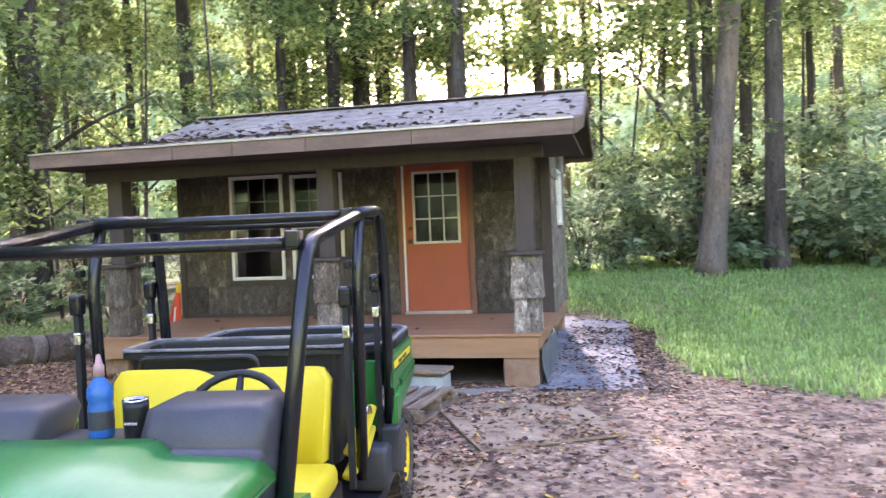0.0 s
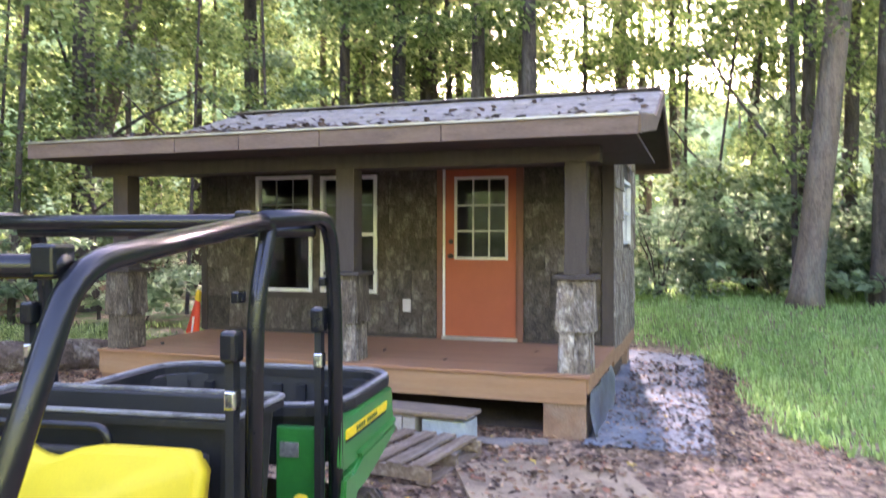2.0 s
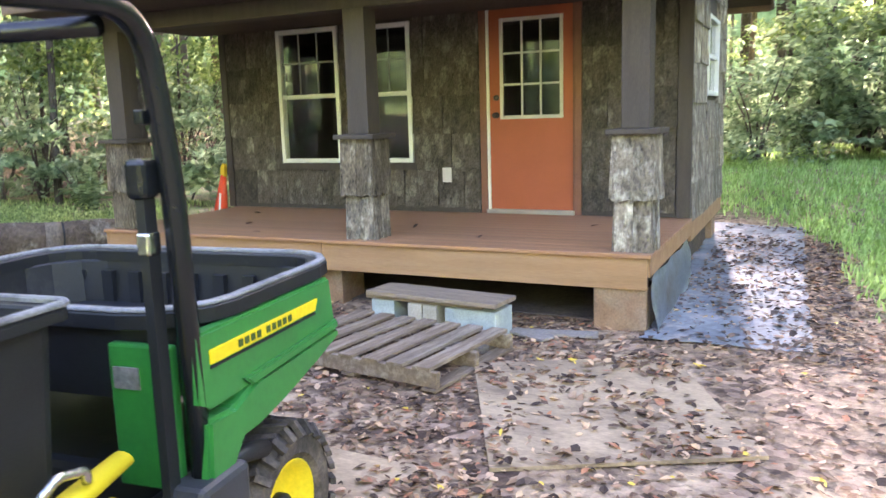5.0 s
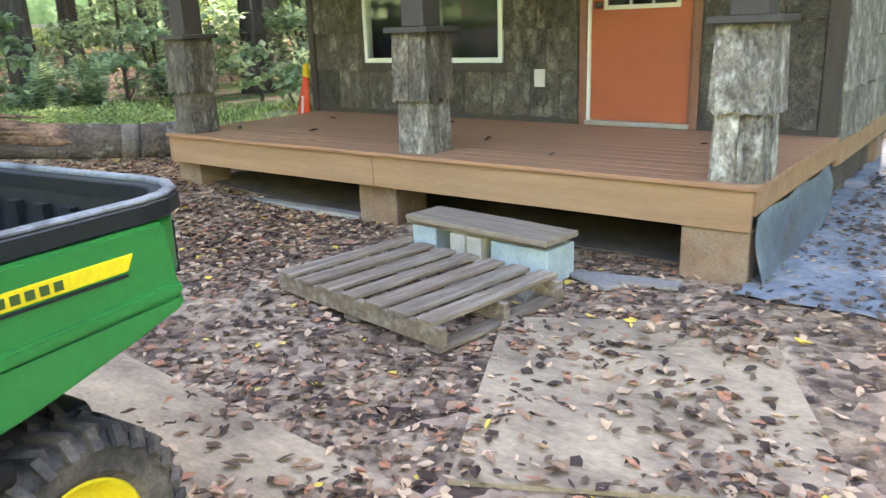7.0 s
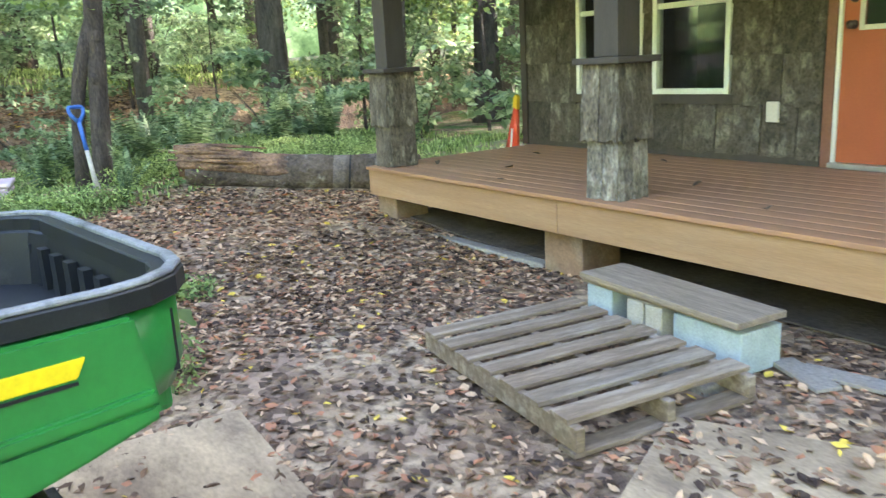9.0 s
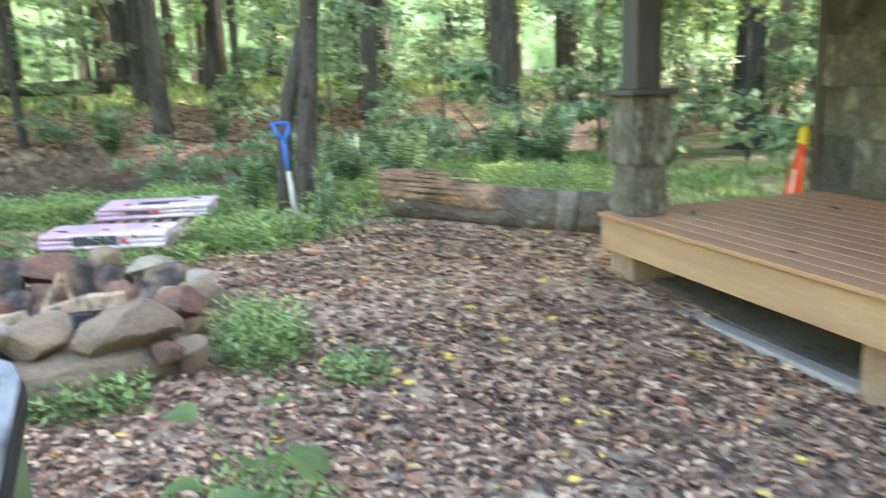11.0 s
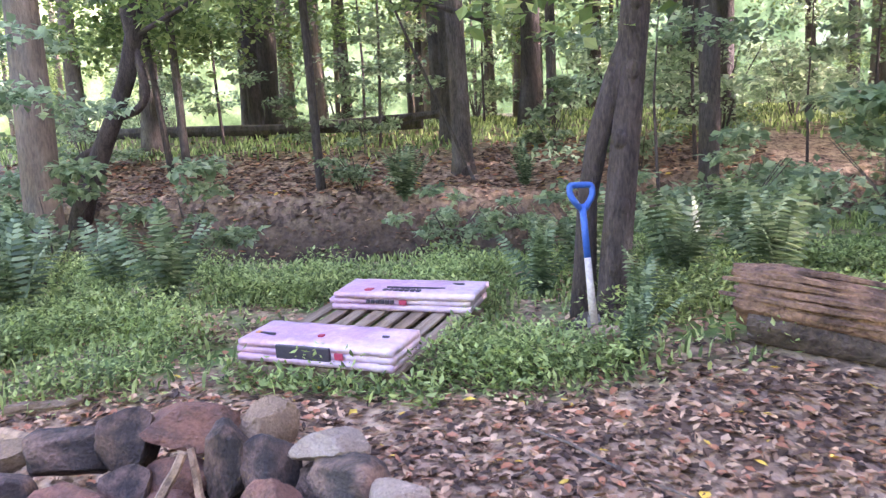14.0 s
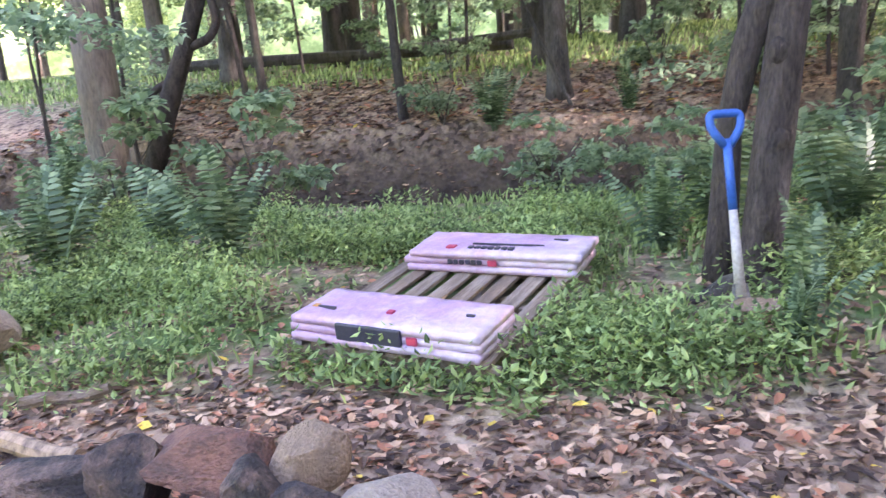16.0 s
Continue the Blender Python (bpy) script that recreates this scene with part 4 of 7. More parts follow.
U("hose", tubed(bend([(0.62, 0.70, Z(0.40)), (0.66, 0.78, Z(0.50)), (0.66, 0.93, Z(0.46))], 0.05), 0.028), "black_plastic", "", True)
U("chassis", boxed(-0.36, 0.36, -2.0, 1.4, Z(0.02), Z(0.10)), "black_plastic")
# cargo bed
BX0, BX1, BY0, BY1 = -0.66, 0.66, 0.62, 1.58
bed = U("cargo_bed", open_box(BX0 + 0.02, BX1 - 0.02, BY0 + 0.02, BY1 - 0.02, Z(0.69), Z(0.90), 0.045, 0.02, 0.012, 0.21), "black_plastic", "black cargo bed liner")
U("rim", lip_ring(BX0, BX1, BY0, BY1, Z(0.895), Z(0.94), 0.07, 0.23), "black_plastic", parent=bed)
# thin pale ring painted as the highlight along the rim
U("rim_edge", lip_ring(BX0 + 0.004, BX1 - 0.004, BY0 + 0.004, BY1 - 0.004, Z(0.941), Z(0.953), 0.03, 0.226), "rim_worn_sheen", "worn top edge, greyed for the sky's sheen", parent=bed)
for x in np.arange(-0.52, 0.55, 0.13):
    U("rib", boxed(x, x + 0.05, BY1 - 0.10, BY1 - 0.075, Z(0.72), Z(0.86)), "black_plastic", parent=bed)
for s in (-1, 1):
    xo = BX1 - 0.012 if s > 0 else BX0 + 0.012
    def panel(outline, d, mat, label="", off=0.0, name="side_panel", bev=0.008):
        bm = bmesh.new()
        prism(bm, [(y, Z(z)) for y, z in outline], d)
        es = [e for e in bm.edges]
        if bev:
            bmesh.ops.bevel(bm, geom=es, offset=bev, segments=2, affect="EDGES")
        bmesh.ops.transform(bm, matrix=pose(xo + s * off + (d / 2), 0, 0, 0, 0, 90), verts=bm.verts[:])
        return U(name, bm, mat, label, parent=bed)
    # upper panel, ledge, and a flare that curls over the wheel
    panel([(BY0 + 0.0, 0.892), (BY1 - 0.19, 0.892), (BY1 - 0.16, 0.70), (BY1 - 0.21, 0.69), (BY0 + 0.05, 0.675), (BY0, 0.70)], 0.05, "green_paint", "glossy green side panel")
    panel([(BY0 + 0.20, 0.715), (BY1 - 0.17, 0.738), (BY1 - 0.17, 0.708), (BY0 + 0.24, 0.685)], 0.058, "green_paint", "", 0.012, "ledge", 0.006)
    panel([(BY0 + 0.02, 0.66), (BY0 + 0.14, 0.655), (BY0 + 0.26, 0.695), (BY1 - 0.17, 0.712), (BY1 - 0.16, 0.675), (BY0 + 0.64, 0.63), (BY0 + 0.40, 0.575), (BY0 + 0.28, 0.555), (BY0 + 0.18, 0.55), (BY0 + 0.10, 0.46), (BY0 + 0.08, 0.36), (BY0 + 0.0, 0.36)], 0.064, "green_paint", "green fender flare", 0.008, "flare", 0.012)
    panel([(BY0 + 0.06, 0.840), (BY1 - 0.29, 0.840), (BY1 - 0.31, 0.802), (BY0 + 0.06, 0.800)], 0.012, "yellow_paint", "yellow stripe", 0.024, "stripe", 0.002)
    panel([(BY0 + 0.06, 0.796), (BY1 - 0.31, 0.796), (BY1 - 0.31, 0.789), (BY0 + 0.06, 0.789)], 0.01, "black_plastic", "", 0.024, "stripe_edge", 0)
    for k in range(9):
        y = BY0 + 0.19 + 0.032 * k + (0.02 if k > 3 else 0)
        panel([(y, 0.831), (y + 0.021, 0.831), (y + 0.021, 0.810), (y, 0.810)], 0.008, "letter_green", "", 0.028, "lettering_bar", 0)
    # rounded rear corner of the green shell
    bm = bmesh.new()
    cx, cy, k = s * (BX1 - 0.23), BY1 - 0.23, 0.205
    arc = [(cx + s * k * math.sin(radians(q)), cy + k * math.cos(radians(q))) for q in range(0, 91, 10)]
    lo = [bm.verts.new((x * 0.985, y - 0.02, Z(0.685))) for x, y in arc]
    mid = [bm.verts.new((x, y, Z(0.74))) for x, y in arc]
    hi = [bm.verts.new((x, y, Z(0.893))) for x, y in arc]
    for r0, r1 in ((lo, mid), (mid, hi)):
        for q in range(len(arc) - 1):
            bm.faces.new((r0[q], r0[q + 1], r1[q + 1], r1[q]))
    bmesh.ops.recalc_face_normals(bm, faces=bm.faces[:])
    bmesh.ops.solidify(bm, geom=bm.faces[:], thickness=0.012)
    U("corner_panel", bm, "green_paint", "", True, parent=bed)
U("bed_front", boxed(0.40, BX1 - 0.06, BY0 - 0.005, BY0 + 0.03, Z(0.46), Z(0.862), bev=0.008), "green_paint", "green front wall under the bed rim", parent=bed)
U("sticker", boxed(0.42, 0.50, BY0 - 0.012, BY0 - 0.006, Z(0.74), Z(0.80)), "rim_worn_sheen", "small pale warning sticker", parent=bed)
U("tailgate", boxed(BX0 + 0.22, BX1 - 0.22, BY1 - 0.06, BY1 - 0.015, Z(0.685), Z(0.892), bev=0.015), "green_paint", "green tailgate", parent=bed)
U("rear_bumper", boxed(BX0 + 0.16, BX1 - 0.16, BY1 - 0.18, BY1 - 0.07, Z(0.60), Z(0.68), bev=0.02), "green_paint", parent=bed)
# wheels
def wheel(x, y, s, R=0.31):
    w = thing("wheel", pose(x, y, R) @ Matrix.Diagonal((1, R / 0.312, R / 0.312, 1)))
    w.parent = utv
    bm = bmesh.new()
    hw = 0.125
    lathe(bm, [(0.165, -hw * 0.8), (0.2, -hw), (0.265, -hw), (0.295, -hw * 0.75), (0.298, 0), (0.295, hw * 0.75), (0.265, hw), (0.2, hw), (0.165, hw * 0.8)], 40, pose(0, 0, 0, 0, 90), caps=False)
    tyre = part("tyre", bm, M["rubber"], w, "muddy black knobbly tyre")
    bm = bmesh.new()
    for k in range(26):
        for q in (-1, 1):
            m = Matrix.Rotation(2 * math.pi * (k + 0.25 * q) / 26, 4, "X") @ pose(q * 0.062, 0, 0.298, 0, 0, q * 24)
            box(bm, -0.055, 0.055, -0.013, 0.013, -0.006, 0.02, m=m)
            m = Matrix.Rotation(2 * math.pi * (k + 0.25 * q) / 26, 4, "X") @ pose(q * 0.122, 0, 0.285, 0, q * 52, 0)
            box(bm, -0.03, 0.03, -0.013, 0.013, -0.006, 0.014, m=m)
    tagged(part("tread", bm, M["rubber"], w), kind="stuff")
    bm = bmesh.new()
    lathe(bm, [(0.175, -0.11), (0.165, -0.09), (0.165, 0.085), (0.178, 0.108), (0.168, 0.112), (0.15, 0.07), (0.10, 0.045), (0.07, 0.055), (0.0, 0.055)], 28, pose(0, 0, 0, 0, 90 * s))
    part("rim", bm, M["yellow_paint"], w, "yellow steel rim", True)
    bm = bmesh.new()
    lathe(bm, [(0.05, 0.05), (0.05, 0.085), (0.035, 0.10), (0, 0.10)], 14, pose(0, 0, 0, 0, 90 * s))
    part("hub", bm, M["black_plastic"], w, "", True)
for s in (-1, 1):
    wheel(s * 0.545, 1.07, s, 0.28)
    wheel(s * 0.545, -1.56, s, 0.28)
    U("axle", tubed([(s * 0.2, 1.07, 0.28), (s * 0.54, 1.07, 0.28)], 0.03), "black_plastic")

# things on the dash
def on_utv(x, y, z):
    return UTV_M @ pose(x, y, z)
bottle = thing("drink_bottle", on_utv(0.03, -1.26, Z(0.948)), "translucent blue plastic bottle standing on the dash", "bottle")
bm = bmesh.new()
lathe(bm, [(0.038, 0), (0.041, 0.01), (0.041, 0.10), (0.037, 0.115), (0.041, 0.13), (0.041, 0.16), (0.02, 0.19), (0.014, 0.20)], 18)
part("body", bm, M["bottle_blue"], bottle, "blue bottle body", True)
bm = bmesh.new()
lathe(bm, [(0.017, 0.20), (0.017, 0.235), (0.012, 0.24), (0.006, 0.27), (0, 0.272)], 14)
part("cap", bm, M["cap_pink"], bottle, "", True)
bm = bmesh.new()
lathe(bm, [(0.0415, 0.03), (0.0418, 0.085), (0.0415, 0.09)], 18)
part("label", bm, M["dash_plastic"], bottle)
can = thing("insulated_cup", on_utv(0.155, -1.27, Z(0.948)), "short black insulated cup with steel rim on the dash", "cup")
bm = bmesh.new()
lathe(bm, [(0.036, 0), (0.04, 0.006), (0.041, 0.10), (0.041, 0.118)], 20)
part("body", bm, M["dark_can"], can, "", True)
bm = bmesh.new()
lathe(bm, [(0.0415, 0.118), (0.042, 0.126), (0.036, 0.127), (0.034, 0.112), (0.0, 0.11)], 20)
part("rim", bm, M["chrome"], can, "steel rim", True)
bm = bmesh.new()
for k in range(5):
    box(bm, -0.02 + 0.009 * k, -0.014 + 0.009 * k, -0.0425, -0.0405, 0.05, 0.058)
part("lettering_bar", bm, M["muntin"], can)

# ---- trees ----
def trunk_mesh(seed, r, h, lean=(0, 0), bow=0.0, mat="trunk", flare=1.5, limbs=(), seg=12):
    """A tapered stem with a root flare, a slight wander and bare limbs: (height, bearing, length, rise, radius)."""
    rnd = random.Random(seed)
    bm = bmesh.new()
    n = 14
    ph = rnd.random() * 6
    pts, rad = [], []
    for i in range(n + 1):
        s = (i / n) ** 1.4
        z = h * s
        wx = 0.10 * math.sin(z * 0.5 + ph) * s * 2 * r + bow * math.sin(math.pi * s)
        pts.append((lean[0] * z + wx, lean[1] * z + 0.1 * math.sin(z * 0.4 + ph * 2) * s * r * 2, z - 0.15))
        rad.append(r * (1 - 0.62 * s) * (1 + (flare - 1) * math.exp(-z / (r * 2.2))))
    tube(bm, pts, rad, seg)
    for v in bm.verts:
        v.co += Vector((noise.noise(v.co * 2.5 + Vector((seed, 0, 0))), noise.noise(v.co * 2.5 + Vector((0, seed, 7))), 0)) * r * 0.14
    for z, b, ln, rise, rr in limbs:
        k = min(range(n + 1), key=lambda i: abs(pts[i][2] - z))
        p = Vector((lean[0] * z, lean[1] * z, z))
        d = Vector((math.cos(radians(b)), math.sin(radians(b)), rise))
        line, q = [p], p.copy()
        for i in range(1, 7):
            q = q + d * (ln / 6) + Vector((rnd.uniform(-1, 1), rnd.uniform(-1, 1), rnd.uniform(-0.6, 0.9))) * ln * 0.035
            line.append(q.copy())
        tube(bm, line, [rr * (1 - 0.8 * i / 6) for i in range(7)], 6)
    return smooth(mesh_of("trunk", bm, M[mat]))


def leaf_cloud(seed, centres, count, size, flat=0.5, mat="leaf"):
    """Single bent leaves scattered in uneven clumps: each a folded kite of four corners."""
    rg = np.random.default_rng(seed)
    cs = np.array([c[:3] for c in centres], dtype=float)
    rs = np.array([c[3] for c in centres], dtype=float)
    w = rs ** 2
    pick = rg.choice(len(cs), size=count, p=w / w.sum())
    d = rg.normal(size=(count, 3))
    d /= np.linalg.norm(d, axis=1)[:, None]
    p = cs[pick] + d * (rs[pick] * rg.random(count) ** 0.45)[:, None] * np.array([1, 1, flat])
    a = rg.random(count) * 2 * np.pi
    tilt = rg.normal(0, 0.5, count)
    f = np.stack([np.cos(a) * np.cos(tilt), np.sin(a) * np.cos(tilt), np.sin(tilt) - 0.25], 1)
    f /= np.linalg.norm(f, axis=1)[:, None]
    up = np.stack([rg.normal(0, 0.45, count), rg.normal(0, 0.45, count), np.ones(count)], 1)
    s = np.cross(f, up)
    s /= np.linalg.norm(s, axis=1)[:, None]
    nn = np.cross(s, f)
    L = size * rg.uniform(0.6, 1.3, count)[:, None]
    v = np.empty((count, 4, 3))
    v[:, 0] = p
    v[:, 1] = p + f * L * 0.5 + s * L * 0.34 + nn * L * 0.10
    v[:, 2] = p + f * L
    v[:, 3] = p + f * L * 0.5 - s * L * 0.34 + nn * L * 0.10
    vs = v.reshape(-1, 3)
    i = np.arange(count) * 4
    tris = np.concatenate([np.stack([i, i + 1, i + 2], 1), np.stack([i, i + 2, i + 3], 1)])
    me = bpy.data.meshes.new("crown")
    me.from_pydata(vs.tolist(), [], tris.tolist())
    me.materials.append(M[mat])
    return me


def crown_centres(seed, z0, z1, spread, n):
    rnd = random.Random(seed)
    out = []
    for _ in range(n):
        z = rnd.uniform(z0, z1)
        a = rnd.random() * 2 * math.pi
        r = spread * rnd.random() ** 0.6 * (0.55 + 0.45 * math.sin(math.pi * min(1, (z - z0) / (z1 - z0) * 0.8 + 0.2)))
        out.append((r * math.cos(a), r * math.sin(a), z, rnd.uniform(0.5, 1.3) * spread * 0.33))
    return out


CROWN_HIGH = [leaf_cloud(s, crown_centres(s, 6.3, 16.0, 3.4, 30), 5200, 0.19) for s in (1, 2, 3, 4)]
CROWN_MID = [leaf_cloud(s, crown_centres(s, 2.0, 9.0, 2.4, 24), 3400, 0.13) for s in (11, 12, 13)]
CROWN_LOW = [leaf_cloud(s, crown_centres(s, 0.2, 2.6, 1.6, 18), 1500, 0.13, 0.45, "leaf_under") for s in (21, 22, 23, 24)]
LABEL_BIG = "tall straight forest tree with grey-brown bark and high crown"
LABEL_THIN = "slender understorey tree with thin dark stem and light leaves"


def tree(x, y, diam, h=17.0, lean=(0, 0), crown="high", mat="trunk", limbs=(), label="", seed=None, turn=None, bow=0.0, scale=1.0, group="forest trees"):
    seed = int(abs(x * 71 + y * 37)) if seed is None else seed
    rnd = random.Random(seed)
    t = thing("tree", pose(x, y, ground_z(x, y) - 0.02), label or (LABEL_BIG if diam > 0.3 else LABEL_THIN), "tree", group)
    ob = new("trunk", trunk_mesh(seed, diam * 0.43, h, lean, bow, mat, 1.5 if diam > 0.25 else 1.25, limbs))
    ob.parent = t
    pool = {"high": CROWN_HIGH, "mid": CROWN_MID, None: ()}[crown]
    if pool:
        c = new("crown", rnd.choice(pool))
        c.parent = t
        k = scale * rnd.uniform(0.9, 1.15)
        top = 8 if crown == "high" else 4
        c.matrix_basis = pose(lean[0] * top, lean[1] * top, 0, 0, 0, rnd.random() * 360) @ Matrix.Diagonal((k, k, k, 1))
    return t


# behind the hut
tree(-11.7, 13.8, 0.56, limbs=[(3.2, 10, 2.6, 0.5, 0.06), (2.5, 190, 2.4, 0.7, 0.06), (4.5, -60, 2.2, 0.4, 0.05)])
tree(-11.1, 11.5, 0.15, 9, (0.05, 0.02), "mid")
tree(-13.4, 22.6, 0.33)
tree(-8.65, 19.5, 0.41)
tree(-10.4, 25.3, 0.34)
tree(-7.4, 20.05, 0.50)
tree(-7.24, 22.25, 0.44)
tree(-5.17, 19.76, 0.48)
tree(-3.53, 18.11, 0.46)
tree(-3.62, 27.2, 0.27)
tree(-2.78, 29.4, 0.29)
tree(0.93, 25.5, 0.26, 14, (0.10, 0.0))
tree(1.92, 17.26, 0.62, 20, (0.10, 0), mat="trunk_pale")
tree(3.4, 22.1, 0.45, lean=(0.02, 0))
tree(3.41, 18.06, 0.52, lean=(0.01, 0))
tree(5.7, 24.7, 0.27)
tree(1.9, 18.3, 0.16, 11, (-0.02, 0), "mid", limbs=[(2.5, 150, 2.2, 1.4, 0.05), (3, 20, 2, 1.3, 0.04)])
tree(1.1, 22.3, 0.18, 12, (0.06, 0), "mid")
tree(-9.4, 14.0, 0.09, 8, (0.05, 0.0), None, "trunk_dark", [(2.4, 20, 1.8, 0.9, 0.03), (3.0, 200, 1.6, 1.0, 0.03), (3.6, 120, 1.5, 0.7, 0.02)])
tree(-10.4, 12.8, 0.08, 8, (-0.06, 0.0), None, "trunk_dark", [(2.0, 10, 1.9, 0.7, 0.03), (2.9, 170, 1.7, 0.8, 0.03), (3.5, 60, 1.5, 0.6, 0.02)])
tree(-8.2, 15.2, 0.10, 9, (-0.04, 0.0), "mid", "trunk_dark", [(2.6, 30, 2.0, 0.8, 0.03), (3.3, 190, 1.8, 0.7, 0.03)])
tree(-12.8, 12.6, 0.10, 9, (0.08, 0.0), "mid", "trunk_dark", [(2.2, 0, 2.0, 0.6, 0.03), (3.0, 150, 1.6, 0.9, 0.03)])
tree(2.9, 20.5, 0.11, 10, (-0.10, 0.0), None, "trunk_dark", [(3.0, 20, 2.0, 1.1, 0.03), (3.6, 170, 1.6, 1.0, 0.03)])
tree(0.1, 20.2, 0.10, 10, (0.12, 0.0), None, "trunk_dark", [(2.6, 160, 1.8, 1.2, 0.03)])
tree(4.6, 21.2, 0.12, 10, (0.03, 0.0), "mid", "trunk_dark", [(2.6, 30, 2.0, 0.8, 0.03)])
tree(-0.4, 22.6, 0.14, 11, (0.02, 0.0), None, "trunk_dark", [(3.2, 200, 1.8, 1.2, 0.03)])
# towards the creek
tree(-11.85, 0.2, 0.52, mat="trunk_pale", lean=(0, 0.01))
# crooked dark tree on the far bank, with a looped limb and a long arching bough
t = thing("tree", pose(-14.9, 0.2, 0), "crooked dark tree with a looped limb and arching bough", "tree", "forest trees")
bm = bmesh.new()
crook = [(0.00, -1.15, 0.88), (0.00, -0.91, 1.38), (0.00, -0.66, 1.87), (0.00, -0.37, 2.47), (0.00, -0.22, 3.05), (0.00, -0.26, 3.39), (0.00, -0.04, 3.90)]
tube(bm, [(crook[0][0], crook[0][1] - 0.35, ground_z(-14.9, 0.2) - 0.2)] + crook + [(0.2, 2.0, 5.2), (0.5, 2.3, 7.5), (0.3, 2.9, 10.0)], [0.17, 0.15, 0.13, 0.13, 0.135, 0.12, 0.115, 0.11, 0.09, 0.07, 0.03], 10)
for v in bm.verts:
    v.co += noise.noise_vector(v.co * 4.0) * 0.03
part("trunk", bm, M["trunk_dark"], t, "", True)
bm = bmesh.new()
tube(bm, bend([(0.00, -0.21, 2.87), (0.00, -0.09, 2.20), (0.00, -0.24, 1.97), (0.00, -0.72, 1.83)], 0.12), 0.065, 8)
tube(bm, bend([(0.00, -0.82, 1.50), (0.00, -1.25, 1.31), (0.00, -1.52, 1.09), (0.00, -1.58, 0.75)], 0.12), 0.055, 8)
part("looped_limb", bm, M["trunk_dark"], t, "", True)
bm = bmesh.new()
tube(bm, bend([(0.00, -0.22, 3.01), (0.00, -0.13, 3.07), (0.00, 0.85, 3.54), (0.00, 1.94, 3.76), (0.00, 3.09, 3.61), (0.00, 4.12, 3.27), (0.00, 4.97, 2.97)], 0.3), 0.04, 7)
part("bough", bm, M["trunk_dark"], t, "long thin arching bough", True)
c = new("crown", CROWN_MID[1])
c.parent = t
c.matrix_basis = pose(0.2, 2.0, 2.6, 0, 0, 40)
tree(-16.7, -0.17, 0.18, 12, (0, -0.03), "mid")
tree(-16.6, -0.4, 0.14, 12, (0, -0.10), "mid")
tree(-22.9, -0.7, 0.72, lean=(0, 0.03))
tree(-24.6, -1.8, 0.40)
tree(-15.34, 2.55, 0.17, 11, (0, -0.03), "mid")
tree(-27.7, 2.3, 0.21)
tree(-16.4, 4.7, 0.38, lean=(0, -0.02), limbs=[(2.6, 200, 2.4, 0.6, 0.05)])
tree(-16.0, 4.95, 0.07, 6, (0.02, -0.42), None)
tree(-23.9, 6.2, 0.18)
tree(-21.9, 6.4, 0.29)
tree(-21.5, 9.6, 0.46)
tree(-20.4, 9.85, 0.50)
tree(-13.83, 10.5, 0.64, lean=(0, -0.02))
tree(-20.1, 14.8, 0.44)
tree(-15.6, 17.0, 0.66, lean=(0.10, 0.22), mat="trunk_pale")
tree(-18.7, 13.9, 0.32)
tree(-15.4, 8.4, 0.38)
tree(-18.7, 4.3, 0.42)

# the woods beyond: seeded, kept clear of the clearing and of the stems above
rnd = random.Random(77)
CLEAR = []
def blocked(x, y):
    if -9.0 < x < 6 and y < 15.5 and y > -30:
        return True
    if x > -20 and x <= -9 and -1.5 < y < 15 - 0.25 * (x + 20):
        return True
    return x > 6 and y < 16
stems = [trunk_mesh(900 + k, (0.09, 0.13, 0.17, 0.21, 0.26)[k % 5], 18, (rnd.uniform(-0.03, 0.03), rnd.uniform(-0.03, 0.03)), mat="trunk" if k % 3 else "trunk_pale", seg=8) for k in range(10)]
made = 0
while made < 175:
    # from 130 on: trees out of view, added to darken the window reflections
    a = rnd.uniform(-20, 205) if made < 130 else rnd.uniform(205, 340)
    d = rnd.uniform(15, 58) if made > 60 else rnd.uniform(15, 34)
    x, y = -4 + d * math.cos(radians(a)) , 6 + d * math.sin(radians(a))
    if blocked(x, y) or any((x - p) ** 2 + (y - q) ** 2 < 3.0 for p, q in CLEAR):
        continue
    az = math.degrees(math.atan2(x - 0.1, y))
    if -11.2 < az < -5.5 and y > 14:   # the sun's way through the stems
        continue
    CLEAR.append((x, y))
    t = thing("tree", pose(x, y, ground_z(x, y, False) - 0.05, 0, 0, rnd.random() * 360), "forest tree in the woods with straight stem and leafy crown", "tree", "forest trees")
    ob = new("trunk", rnd.choice(stems))
    ob.parent = t
    c = new("crown", rnd.choice(CROWN_HIGH if made % 3 and made < 130 else CROWN_MID))
    c.parent = t
    k = rnd.uniform(0.85, 1.35)
    c.matrix_basis = Matrix.Diagonal((k, k, k * rnd.uniform(0.8, 1.1), 1))
    made += 1
# a closer stand behind the hut, away from the sun
made = 0
while made < 6:
    az, d = radians(rnd.uniform(-52, -15)), rnd.uniform(20, 48)
    x, y = d * math.sin(az), d * math.cos(az)
    if blocked(x, y) or any((x - p) ** 2 + (y - q) ** 2 < 2.2 for p, q in CLEAR):
        continue
    CLEAR.append((x, y))
    t = thing("tree", pose(x, y, ground_z(x, y, False) - 0.05, 0, 0, rnd.random() * 360), "forest tree in the woods with straight stem and leafy crown", "tree", "forest trees")
    ob = new("trunk", rnd.choice(stems))
    ob.parent = t
    c = new("crown", rnd.choice(CROWN_HIGH if made % 2 else CROWN_MID))
    c.parent = t
    k = rnd.uniform(0.95, 1.4)
    c.matrix_basis = Matrix.Diagonal((k, k, k * rnd.uniform(0.8, 1.1), 1))
    made += 1
# understorey shrubs
bm = bmesh.new()
